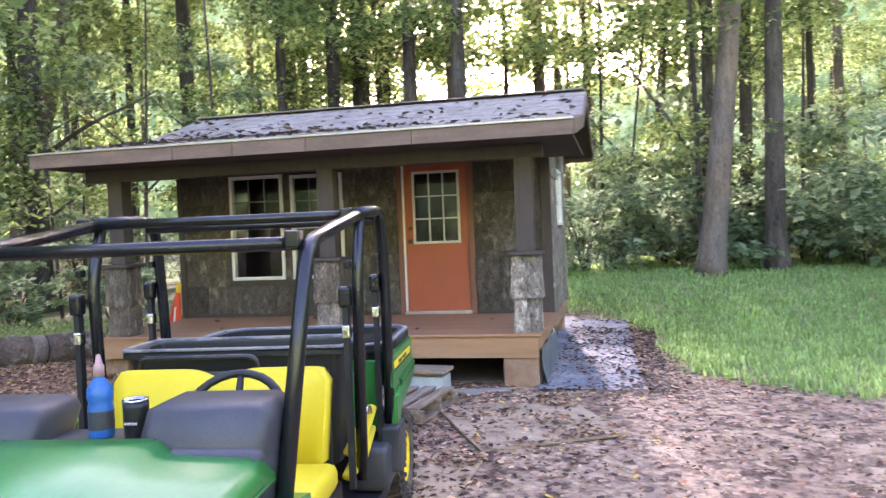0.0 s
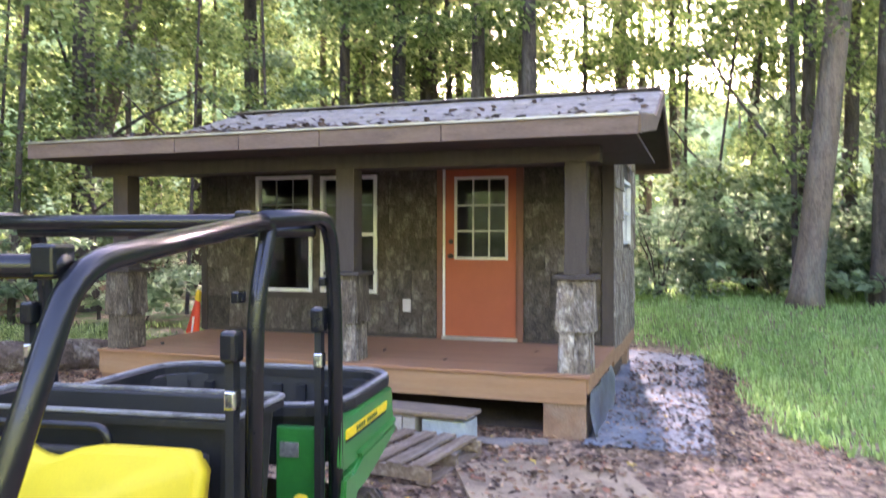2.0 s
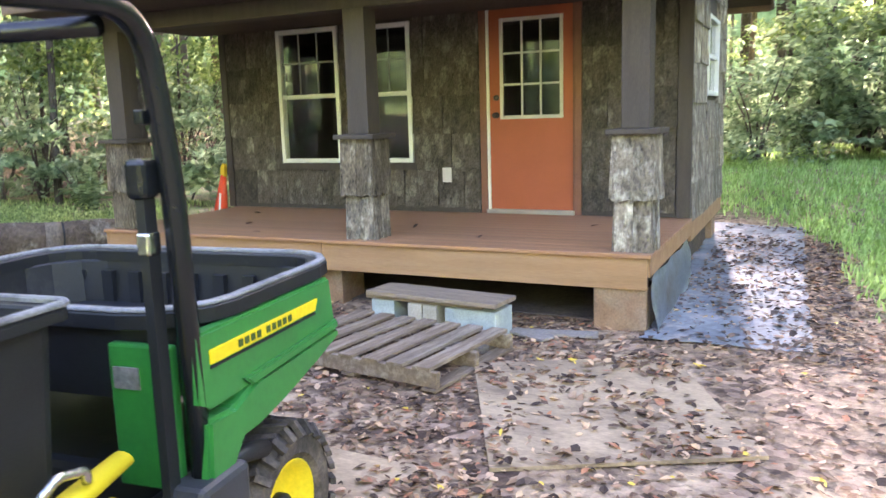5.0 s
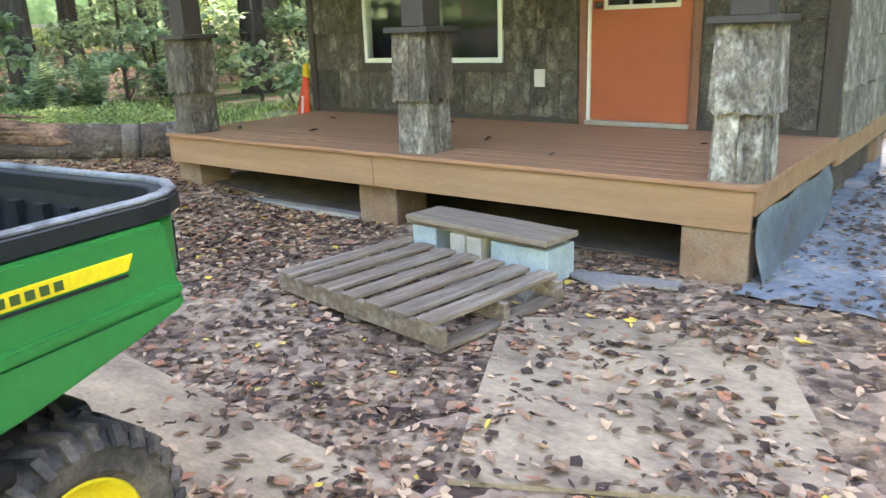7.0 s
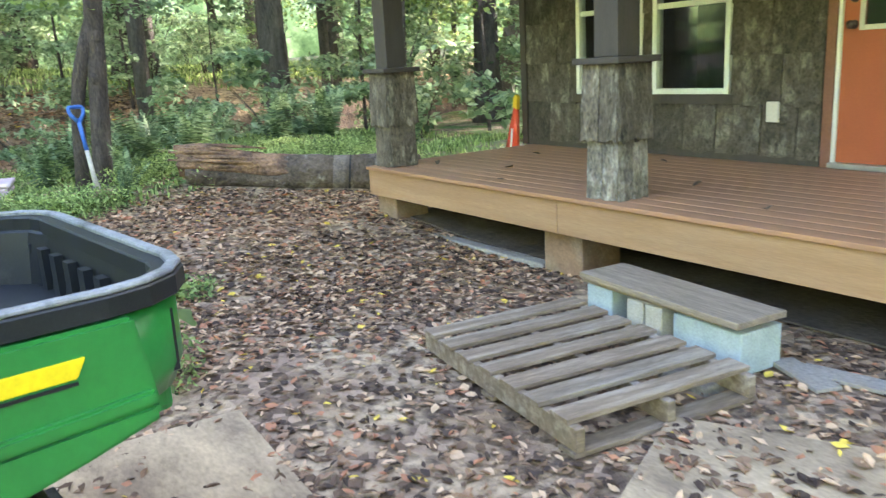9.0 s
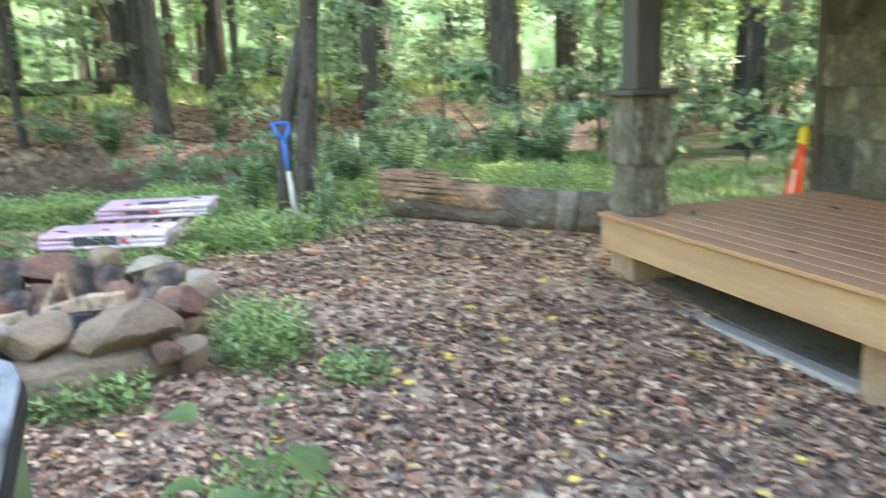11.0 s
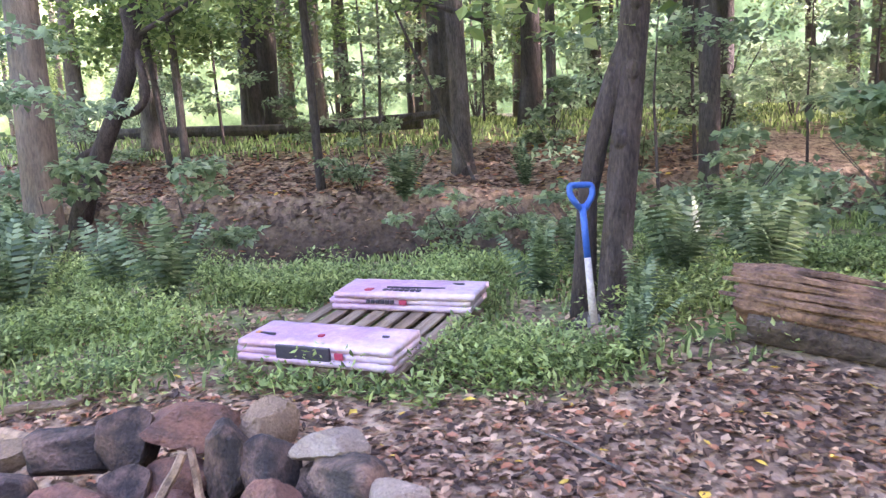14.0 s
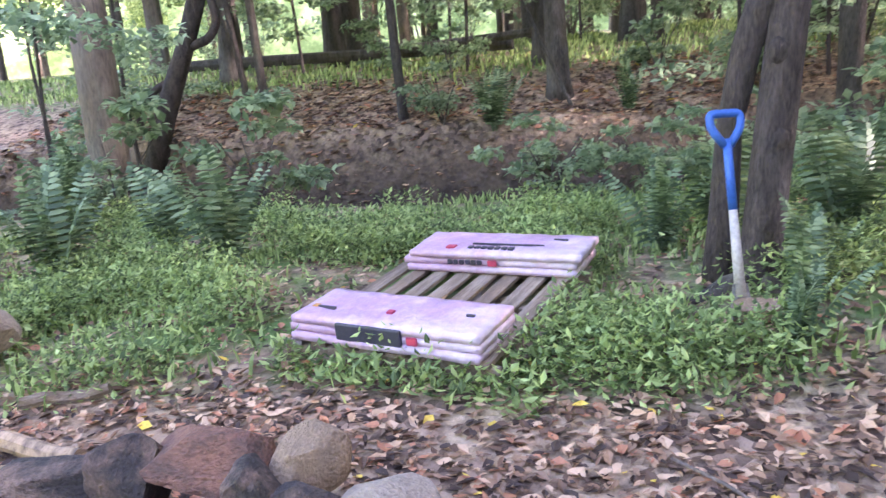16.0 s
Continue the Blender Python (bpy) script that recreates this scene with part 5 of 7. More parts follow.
for q in range(5):
    a = q * 1.3
    tube(bm, [(0, 0, -0.1), (0.25 * math.cos(a), 0.25 * math.sin(a), 0.9), (0.8 * math.cos(a), 0.8 * math.sin(a), 1.9)], [0.025, 0.018, 0.006], 5)
shrub_stem = mesh_of("stem", bm, M["trunk"])
made = 0
while made < 125:
    # from 90 on: shrubs added out of view to dim the panes' reflections
    a, d = (rnd.uniform(-10, 205) if made < 90 else rnd.uniform(205, 350)), rnd.uniform(10, 34)
    x, y = -4 + d * math.cos(radians(a)), 6 + d * math.sin(radians(a))
    if (-10.5 < x < 6 and -4 < y < 14.8) or (1 < x < 5 and y < 18.5 and y > 0) or (x <= -9 and -1 < y < 9 and x > -24):
        continue
    s = thing("shrub", pose(x, y, ground_z(x, y, False), 0, 0, rnd.random() * 360), "leafy green understorey shrub", "shrub", "understorey shrubs")
    c = new("foliage", rnd.choice(CROWN_LOW))
    c.parent = s
    k = rnd.uniform(0.6, 1.3)
    c.matrix_basis = Matrix.Diagonal((k, k, k * rnd.uniform(0.7, 1.3), 1))
    shared("stem", shrub_stem, s, Matrix.Diagonal((k, k, k, 1)))
    made += 1

# distant woods, past all the stems: a glowing ring painted with sunlit haze
def backdrop_material():
    m = bpy.data.materials.new("far_woods_glow")
    m.use_nodes = True
    n, l = m.node_tree.nodes, m.node_tree.links
    b = n["Principled BSDF"]
    tc = n.new("ShaderNodeTexCoord")
    t = n.new("ShaderNodeTexNoise")
    t.inputs["Scale"].default_value, t.inputs["Detail"].default_value, t.inputs["Roughness"].default_value = 0.35, 9, 0.72
    l.new(tc.outputs["Object"], t.inputs["Vector"])
    r = n.new("ShaderNodeValToRGB")
    # the pale stops stand for haze and bright sky between leaves
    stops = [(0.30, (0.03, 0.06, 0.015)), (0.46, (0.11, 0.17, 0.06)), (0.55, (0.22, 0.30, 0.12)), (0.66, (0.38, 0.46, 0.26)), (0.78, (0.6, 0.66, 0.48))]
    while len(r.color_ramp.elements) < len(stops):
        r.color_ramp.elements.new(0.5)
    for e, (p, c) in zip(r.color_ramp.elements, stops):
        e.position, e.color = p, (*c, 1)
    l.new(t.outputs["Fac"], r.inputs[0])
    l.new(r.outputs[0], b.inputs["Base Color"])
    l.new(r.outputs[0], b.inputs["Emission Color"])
    # self-lit, so the ring stays bright behind the stems
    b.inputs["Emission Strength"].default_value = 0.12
    b.inputs["Roughness"].default_value = 1.0
    return m


def gap(k):
    """The break in the canopy where the sun stands."""
    az = 90 - 360 * k / 96
    return ease(-26, -14, az) * ease(20, 9, az)


bm = bmesh.new()
seg = 96
rings = []
for z, R in ((-2, 66), (5, 66), (10, 67), (25, 68)):
    rings.append([bm.verts.new((-6 + R * math.cos(2 * math.pi * k / seg), 6 + R * math.sin(2 * math.pi * k / seg), (z - 12 * gap(k) + 1.2 * math.sin(k * 1.7) + 1.5 * math.sin(k * 0.61) if z > 12 else z))) for k in range(seg)])
for a, b in zip(rings, rings[1:]):
    for k in range(seg):
        bm.faces.new((a[k], b[k], b[(k + 1) % seg], a[(k + 1) % seg]))
tagged(new("backdrop", mesh_of("backdrop", bm, backdrop_material())), "distant green woods, painted hazy and sunlit, glowing faintly", "backdrop", kind="structure")

# ---- yard: sheets, pallet, step ----
def draped(name, corner, along, across, m_, n_, lift, thick, mat, label, category, kind="", ragged=0.0):
    """A thin sheet laid over the ground from a corner, along two edge vectors."""
    bm = bmesh.new()
    rnd = random.Random(len(name))
    g = []
    for i in range(m_ + 1):
        row = []
        for j in range(n_ + 1):
            x = corner[0] + along[0] * i / m_ + across[0] * j / n_
            y = corner[1] + along[1] * i / m_ + across[1] * j / n_
            if ragged and (i in (0, m_) or j in (0, n_)):
                x += rnd.uniform(-ragged, ragged)
                y += rnd.uniform(-ragged, ragged)
            row.append(bm.verts.new((x, y, ground_z(x, y, bool(ragged)) + lift)))
        g.append(row)
    for a, b in zip(g, g[1:]):
        for j in range(n_):
            bm.faces.new((a[j], b[j], b[j + 1], a[j + 1]))
    bmesh.ops.recalc_face_normals(bm, faces=bm.faces[:])
    bmesh.ops.solidify(bm, geom=bm.faces[:], thickness=-thick)
    me = mesh_of(name, bm, M[mat])
    return tagged(new(name, me), label, category, kind=kind)


draped("plywood_sheet", (-1.64, 6.84), (1.08, 0.56), (0.62, -1.3), 6, 8, 0.032, 0.018, "plywood", "weathered tan plywood sheet lying half under dead leaves", "plywood sheet")
draped("plywood_sheet", (-2.86, 5.53), (1.9, -0.10), (-0.06, -1.16), 12, 6, 0.032, 0.018, "plywood", "weathered tan plywood sheet lying under the vehicle", "plywood sheet")
# sheet added over the ground, the porch's shade put into its colour
draped("bare_earth", (-5.85, 8.2), (4.85, 0.0), (0, 1.72), 24, 10, 0.012, 0.01, "under", "bare earth sheet under the porch, coloured dark for its shade", "earth", kind="structure")
draped("ground_tarp", (-0.83, 7.78), (1.05, 0.04), (-0.10, 5.3), 12, 60, 0.018, 0.004, "tarp", "wet blue-grey ground sheet strewn with dead leaves", "ground sheet", ragged=0.03)


def pallet(name, m, length, depth, boards, h, label, mat="old_wood"):
    """Boards run along local y, on three bearers along local x."""
    t = thing(name, m, label, "pallet")
    rnd = random.Random(boards)
    for y in (0.03, depth / 2, depth - 0.03):
        part("stringer", boxed(-length / 2, length / 2, y - 0.02, y + 0.02, 0.02, h - 0.022, bev=0.004), M[mat], t)
    bw = length / boards
    for k in range(boards):
        a = -length / 2 + bw * k + bw * 0.13
        o = rnd.uniform(-0.012, 0.012)
        part("board", boxed(a, a + bw * rnd.uniform(0.60, 0.68), o, depth + o, h - 0.02, h + rnd.uniform(-0.002, 0.003), bev=0.003), M[mat], t)
    for k in range(3):
        x = -length / 2 + (length - 0.1) * k / 2
        part("bottom_board", boxed(x, x + 0.1, 0, depth, 0, 0.018), M[mat], t)
    return t


pallet("pallet", pose(-2.30, 6.44, -0.085, 0, 0, -8), 1.28, 0.92, 7, 0.135, "weathered grey-brown wooden pallet lying before the steps")
step = thing("porch_step", pose(-2.24, 7.42, -0.11, 0, 0, -5), "makeshift step of planks on pale concrete blocks", "step")
def block(x0, x1, z0, z1, mat, y0=0.02, y1=0.40):
    bm = boxed(x0, x1, y0, y1, z0, z1, bev=0.008)
    return part("concrete_block", bm, M[mat], step, "pale blue-grey concrete block" if mat == "block" else "tan concrete block")
block(-0.50, -0.30, 0.0, 0.235, "block")
block(-0.17, -0.055, 0.0, 0.235, "block_tan", 0.0)
block(-0.05, 0.065, 0.0, 0.232, "block_tan", 0.01)
block(0.12, 0.52, 0.02, 0.225, "block", 0.03, 0.30)
part("plank", boxed(-0.55, 0.42, 0.02, 0.30, 0.237, 0.268, bev=0.005), M["plank"], step)
part("plank", boxed(-0.52, 0.56, -0.03, 0.28, 0.270, 0.303, bev=0.005, m=pose(0, 0, 0, 0, 0, -1.5)), M["plank"], step, "weathered top plank")
bm = boxed(0.25, 0.55, -0.22, -0.02, 0.0, 0.05, bev=0.012)
part("flat_stone", bm, M["concrete"], step)
for x, y, ln, a in ((-1.35, 7.72, 0.5, 10), (-1.55, 7.62, 0.35, -25)):
    ob = new("scrap_board", mesh_of("scrap_board", boxed(-ln / 2, ln / 2, -0.06, 0.06, 0, 0.02, bev=0.003), M["concrete"]))
    ob.matrix_basis = pose(x, y, ground_z(x, y) + 0.01, 0, 0, a)
    tagged(ob, "short grey scrap board lying under the porch edge", "board")

# ---- fire pit ----
M["stone_tan"] = material("stone_tan", (0.30, 0.205, 0.128), 0.9, var=0.3, scale=3, fine=20, bump=0.7, depth=0.03, other=(0.115, 0.08, 0.058), mix_scale=1.6, mix_at=0.58, mix_soft=0.14, per=0.22)
M["stone_red"] = material("stone_red", (0.26, 0.125, 0.082), 0.9, var=0.3, scale=3, fine=20, bump=0.7, depth=0.03, other=(0.075, 0.052, 0.044), mix_scale=1.7, mix_at=0.55, mix_soft=0.14, per=0.25)
M["stone_dark"] = material("stone_dark", (0.055, 0.044, 0.039), 0.85, var=0.4, scale=3, fine=20, bump=0.7, depth=0.03, other=(0.22, 0.135, 0.095), mix_scale=1.5, mix_at=0.58, mix_soft=0.14, per=0.25)
M["stone_pale"] = material("stone_pale", (0.42, 0.335, 0.255), 0.85, var=0.25, scale=3, fine=20, bump=0.6, depth=0.03, other=(0.24, 0.175, 0.125), mix_scale=1.6, mix_at=0.56, mix_soft=0.14, per=0.14)
M["char"] = material("char", (0.018, 0.017, 0.018), 0.7, var=0.5, scale=12, fine=60, bump=0.8, depth=0.01)
M["split_wood"] = material("split_wood", (0.40, 0.27, 0.165), 0.8, var=0.25, scale=6, fine=40, bump=0.5, depth=0.006, stretch=(0.3, 5, 5), other=(0.14, 0.095, 0.07), mix_scale=4)
M["ash"] = material("ash", (0.10, 0.09, 0.085), 0.95, var=0.6, scale=6, fine=35, bump=0.9, depth=0.02, other=(0.26, 0.23, 0.21), mix_scale=5)


def stone_mesh(seed, block_=0.5):
    """A worn field stone, one unit along each side, with broken faces."""
    bm = bmesh.new()
    bmesh.ops.create_icosphere(bm, subdivisions=3, radius=0.5)
    off = Vector((seed * 3.1, seed * 1.7, seed * 0.9))
    cut = random.Random(seed * 7 + 1)
    for v in bm.verts:
        d = v.co.normalized()
        m = max(abs(d.x), abs(d.y), abs(d.z))
        v.co = d * 0.5 * ((1 - block_) + block_ * 0.86 / m)
        v.co *= 1 + 0.20 * noise.noise(d * 1.1 + off) + 0.07 * noise.noise(d * 3.0 + off)
    for q in range(11):   # broken faces
        nrm = Vector((cut.gauss(0, 1), cut.gauss(0, 1), cut.gauss(0, 1))).normalized()
        h = 0.31 + 0.012 * q
        for v in bm.verts:
            k = v.co.dot(nrm)
            if k > h:
                v.co -= nrm * (k - h) * 0.96
    for ax in range(3):
        lo, hi = min(v.co[ax] for v in bm.verts), max(v.co[ax] for v in bm.verts)
        for v in bm.verts:
            v.co[ax] = (v.co[ax] - (lo + hi) / 2) / (hi - lo)
    for v in bm.verts:
        v.co += noise.noise_vector(v.co * 6 + off) * 0.018
    bm.normal_update()
    for e in bm.edges:
        e.smooth = e.calc_face_angle(0) < 0.38
    return bm


pit_c = Vector((-5.83, 4.46, 0))
pit = thing("fire_pit", pose(pit_c.x, pit_c.y, ground_z(pit_c.x, pit_c.y) - 0.02), "round fire pit of stacked tan, red and sooty stones", "fire pit")
rnd = random.Random(4)
STONES = {k: [smooth(mesh_of("stone", stone_mesh(i * 4 + j, rnd.uniform(0.3, 0.7)), M["stone_" + k])) for j in range(4)] for i, k in enumerate(("tan", "red", "dark", "pale"))}


def stone(parent, kind, x, y, z, sx, sy, sz, a, tilt=(0, 0)):
    return shared("stone", rnd.choice(STONES[kind]), parent, pose(x, y, z, tilt[0], tilt[1], a) @ Matrix.Diagonal((sx, sy, sz, 1)))


# bedding stones half in the earth, then inner sooty ones; bearing 0 faces the porch
for k in range(16):
    a = 360 * k / 16 + rnd.uniform(-5, 5)
    r = 0.70 + rnd.uniform(-0.03, 0.03)
    stone(pit, rnd.choice(["dark", "red", "tan"]), r * math.cos(radians(a)), r * math.sin(radians(a)) - 0.08, 0.06, 0.24, 0.30, 0.24, a, (rnd.uniform(-8, 8), rnd.uniform(-8, 8)))
for k in range(12):
    a = 360 * k / 12 + 9
    stone(pit, rnd.choice(["dark", "dark", "red"]), 0.54 * math.cos(radians(a)), 0.54 * math.sin(radians(a)) - 0.08, 0.09, 0.17, 0.28, 0.24, a, (0, rnd.uniform(-10, 10)))


def rock(kind, x, y0, y1, z0, z1, deep=0.24, turn=0, lean=(0, 0)):
    """A stone of the ring by its span across and up, its front at x."""
    stone(pit, kind, x - 0.3 * deep, (y0 + y1) / 2, (z0 + z1) / 2, deep, (y1 - y0) * 1.08, (z1 - z0) * 1.1, turn, lean)


# the side towards the porch
rock("tan", 0.84, -0.32, 0.52, -0.07, 0.19, 0.30, 3)
rock("tan", 0.75, -0.68, -0.34, -0.05, 0.21, 0.28, -14)
rock("pale", 0.88, -0.46, -0.27, 0.10, 0.33, 0.15, -10, (28, 12))
rock("pale", 0.75, -0.42, -0.17, 0.24, 0.38, 0.22, -20, (12, 0))
rock("tan", 0.60, -0.90, -0.62, 0.13, 0.43, 0.30, -34)
rock("tan", 0.64, -0.64, -0.42, 0.20, 0.40, 0.26, -20)
rock("tan", 0.75, -0.22, 0.10, 0.18, 0.37, 0.28, 2)
rock("tan", 0.76, 0.10, 0.60, 0.16, 0.38, 0.26, 10, (12, 0))
rock("red", 0.78, 0.46, 0.60, 0.09, 0.20, 0.16, 20)
rock("tan", 0.66, 0.56, 0.72, -0.05, 0.16, 0.2, 30)
rock("red", 0.46, 0.50, 0.71, 0.21, 0.39, 0.26, 40)
rock("tan", 0.26, 0.45, 0.66, 0.19, 0.32, 0.28, 30)
rock("pale", 0.20, -1.06, -0.66, 0.25, 0.45, 0.42, -8, (6, 0))
rock("dark", 0.22, -1.02, -0.70, 0.03, 0.24, 0.36, -10)
# the sooty side towards the creek
rock("pale", -0.24, -1.11, -0.95, 0.22, 0.36, 0.2, 24)
rock("tan", -0.40, -1.01, -0.81, 0.23, 0.36, 0.22, 35)
rock("dark", -0.18, -0.89, -0.66, 0.18, 0.34, 0.22, 30)
rock("red", -0.05, -0.90, -0.66, 0.13, 0.30, 0.26, 14)
rock("dark", -0.44, -0.82, -0.51, 0.21, 0.41, 0.24, 26, (-14, 0))
rock("dark", -0.48, -0.55, -0.33, 0.23, 0.46, 0.26, 14)
rock("red", -0.54, -0.37, -0.01, 0.27, 0.46, 0.26, 4)
rock("red", -0.44, -0.32, -0.05, 0.14, 0.29, 0.22, 2)
rock("dark", -0.36, -0.49, -0.29, 0.07, 0.28, 0.22, 12)
rock("red", -0.16, -0.66, -0.34, 0.01, 0.29, 0.24, 22, (0, -12))
rock("red", -0.32, -0.29, -0.04, 0.01, 0.21, 0.22, 0)
rock("dark", -0.42, -0.06, 0.11, 0.12, 0.43, 0.2, -4, (-8, 0))
rock("tan", -0.54, 0.03, 0.23, 0.26, 0.46, 0.24, -10)
rock("dark", -0.38, 0.09, 0.29, 0.12, 0.39, 0.2, -14, (8, 0))
rock("pale", -0.36, 0.29, 0.57, 0.30, 0.42, 0.24, -24, (0, -8))
rock("dark", -0.34, 0.31, 0.55, 0.12, 0.32, 0.22, -24)
rock("dark", -0.19, 0.39, 0.71, 0.22, 0.40, 0.28, -34)
rock("red", -0.13, 0.16, 0.40, 0.04, 0.32, 0.2, -24, (0, -8))
rock("pale", -0.07, 0.65, 0.81, 0.21, 0.36, 0.22, -60)
rock("tan", 0.01, 0.59, 0.79, 0.14, 0.32, 0.24, -70)
rock("dark", 0.01, 0.38, 0.58, 0.10, 0.30, 0.24, -50)
rock("tan", 0.05, 0.75, 0.86, 0.12, 0.26, 0.16, -80)
bm = bmesh.new()
bmesh.ops.create_circle(bm, cap_ends=True, segments=24, radius=0.6)
bmesh.ops.extrude_face_region(bm, geom=bm.faces[:])
for i, v in enumerate(bm.verts):
    v.co.z = 0.04 if i >= 24 else 0.0
bmesh.ops.recalc_face_normals(bm, faces=bm.faces[:])
part("ash_bed", bm, M["ash"], pit, "grey and black ash")


def stick(name, p, q, r0, r1, mat, label, facets=5):
    p, q = Vector(p) + Vector((pit_c.x, pit_c.y, ground_z(pit_c.x, pit_c.y))), Vector(q) + Vector((pit_c.x, pit_c.y, ground_z(pit_c.x, pit_c.y)))
    t = thing(name, Matrix.Translation(p), label, "firewood", "firewood in the pit")
    bm = bmesh.new()
    d = q - p
    line = [d * s + Vector((0.01 * math.sin(s * 9), 0.008 * math.cos(s * 7), 0.008 * math.sin(s * 5))) for s in (0, 0.2, 0.4, 0.6, 0.8, 1)]
    tube(bm, line, [r0, r0 * 1.05, (r0 + r1) / 2, r1 * 1.08, r1, r1 * 0.9], facets)
    part("wood", bm, M[mat], t)


stick("stick", (-0.20, -0.22, 0.07), (-0.30, -0.09, 0.38), 0.022, 0.019, "split_wood", "pale split stick leaning up in the fire pit")
stick("stick", (-0.28, -0.01, 0.09), (-0.34, -0.08, 0.38), 0.019, 0.016, "split_wood", "pale split stick leaning up in the fire pit")
stick("firewood_log", (0.16, -0.12, 0.24), (0.12, 0.30, 0.28), 0.042, 0.058, "split_wood", "split pale log with charred end")
stick("firewood_log", (0.22, -0.58, 0.19), (0.16, -0.20, 0.26), 0.05, 0.035, "split_wood", "split yellowish log with charred end")
stick("charred_log", (0.26, -0.20, 0.19), (0.25, 0.14, 0.22), 0.05, 0.045, "char", "short black charred log in the ash")
stick("charred_log", (0.10, -0.3, 0.07), (0.2, 0.25, 0.13), 0.04, 0.05, "char", "short black charred log in the ash")
stick("charred_log", (0.34, -0.32, 0.13), (0.30, 0.22, 0.15), 0.045, 0.04, "char", "short black charred log in the ash")
# poles and a chunk left of the pit
def loose(name, p, q, r, mat, label, cat):
    t = thing(name, Matrix.Translation(Vector(p)), label, cat)
    bm = bmesh.new()
    d = Vector(q) - Vector(p)
    tube(bm, [d * s + Vector((0, 0, 0.01 * math.sin(7 * s))) for s in (0, 0.25, 0.5, 0.75, 1)], [r, r * 1.05, r, r * 0.95, r * 0.85], 8)
    part("wood", bm, M[mat], t)
def G(x, y, dz=0.0):
    return (x, y, ground_z(x, y) + dz)
loose("wood_pole", G(-6.9, 3.0, 0.05), G(-6.8, 3.5, 0.05), 0.04, "split_wood", "short orange-brown pole lying on the leaves", "pole")
loose("wood_pole", G(-7.2, 2.9, 0.03), G(-7.35, 3.25, 0.03), 0.03, "old_wood", "short grey stick lying on the leaves", "stick")
ch = thing("stone_block", pose(-7.55, 2.32, ground_z(-7.55, 2.32) + 0.17, 0, 4, 20), "rough pale tan stone block beside the fire pit", "stone")
shared("stone", STONES["pale"][1], ch, Matrix.Diagonal((0.34, 0.50, 0.32, 1)))

# ---- pallet with roofing bundles ----
M["wrap"] = material("wrap", (0.50, 0.31, 0.42), 0.38, var=0.15, scale=5, fine=26, bump=0.7, depth=0.012, other=(0.62, 0.49, 0.55), mix_scale=3, spec=0.4)
M["print_dark"] = material("print_dark", (0.05, 0.045, 0.06), 0.4, var=0.2)
M["print_orange"] = material("print_orange", (0.55, 0.26, 0.06), 0.4, var=0.2)
M["print_red"] = material("print_red", (0.42, 0.05, 0.09), 0.4, var=0.2)
PAL = pose(-8.24, 4.64, 0.14, 0, 0, 74) @ pose(0, 0, 0, 4.2)   # local x along the front edge, local y away from the fire
pal = pallet("pallet", PAL @ pose(0, -0.65, 0), 1.12, 1.30, 8, 0.13, "weathered wooden pallet half sunk in green weeds")


def bundle(x, y, turn, seed, layers, label):
    """Flat packs of shingles in loose wrap: each layer sags, bulges at the rim and is creased."""
    t = thing("shingle_bundle", PAL @ pose(x, y, 0.135, 0, 0, turn), label, "roofing bundle", "roofing bundles")
    rg = random.Random(seed)
    z, n, m = 0.0, 30, 12
    for k in range(layers):
        th = 0.042
        hx, hy = 0.505 + rg.uniform(-0.012, 0.012), 0.185 + rg.uniform(-0.008, 0.008)
        ox, oy = rg.uniform(-0.018, 0.018), rg.uniform(-0.012, 0.012)
        bm = bmesh.new()
        for side in (0, 1):
            g = []
            for i in range(n + 1):
                row = []
                for j in range(m + 1):
                    u, v = -1 + 2 * i / n, -1 + 2 * j / m
                    rim = max(abs(u) ** 14, abs(v) ** 8)
                    q = Vector((u * 5.2, v * 2.1, seed * 3 + k))
                    crease = 0.010 * noise.noise(q) + 0.006 * abs(noise.noise(q * 2.7)) + 0.003 * noise.noise(q * 7)
                    zz = z + 0.5 * th + (0.5 * th * (1 - 0.3 * rim) + crease * (1 - 0.5 * rim) if side else -0.5 * th * (1 - 0.2 * rim))
                    sx = 1 + 0.012 * noise.noise(Vector((v * 3, k, seed)))
                    sy = 1 + 0.04 * noise.noise(Vector((u * 4, k, seed + 9)))
                    row.append(bm.verts.new((ox + u * hx * sx, oy + v * hy * sy, max(0.0, zz))))
                g.append(row)
            for r0, r1 in zip(g, g[1:]):
                for j in range(m):
                    bm.faces.new((r0[j], r1[j], r1[j + 1], r0[j + 1]) if side else (r0[j + 1], r1[j + 1], r1[j], r0[j]))
        bmesh.ops.bridge_loops(bm, edges=[e for e in bm.edges if e.is_boundary])
        bmesh.ops.recalc_face_normals(bm, faces=bm.faces[:])
        part("wrapped_layer", bm, M["wrap"], t, "pink-lilac plastic wrapping", True)
        z += th * 0.97
    return t


b1 = bundle(-0.01, -0.47, -1.5, 1, 3, "flat pink-wrapped bundle of roofing shingles on the pallet front")
b2 = bundle(0.07, 0.52, 2.0, 3, 3, "flat pink-wrapped bundle of roofing shingles on the pallet back")


def printed(pack, x0, x1, y0, y1, mat, name, label=""):
    """Print on the pack's top, a thin patch that follows it."""
    part(name, boxed(x0, x1, y0, y1, 0.120, 0.1335), M[mat], pack, label)


part("tear", boxed(-0.22, 0.13, -0.197, -0.176, 0.03, 0.112, bev=0.006), M["print_dark"], b1, "torn dark opening in the wrap")
printed(b1, -0.40, -0.30, -0.075, -0.062, "print_dark", "print_bar")
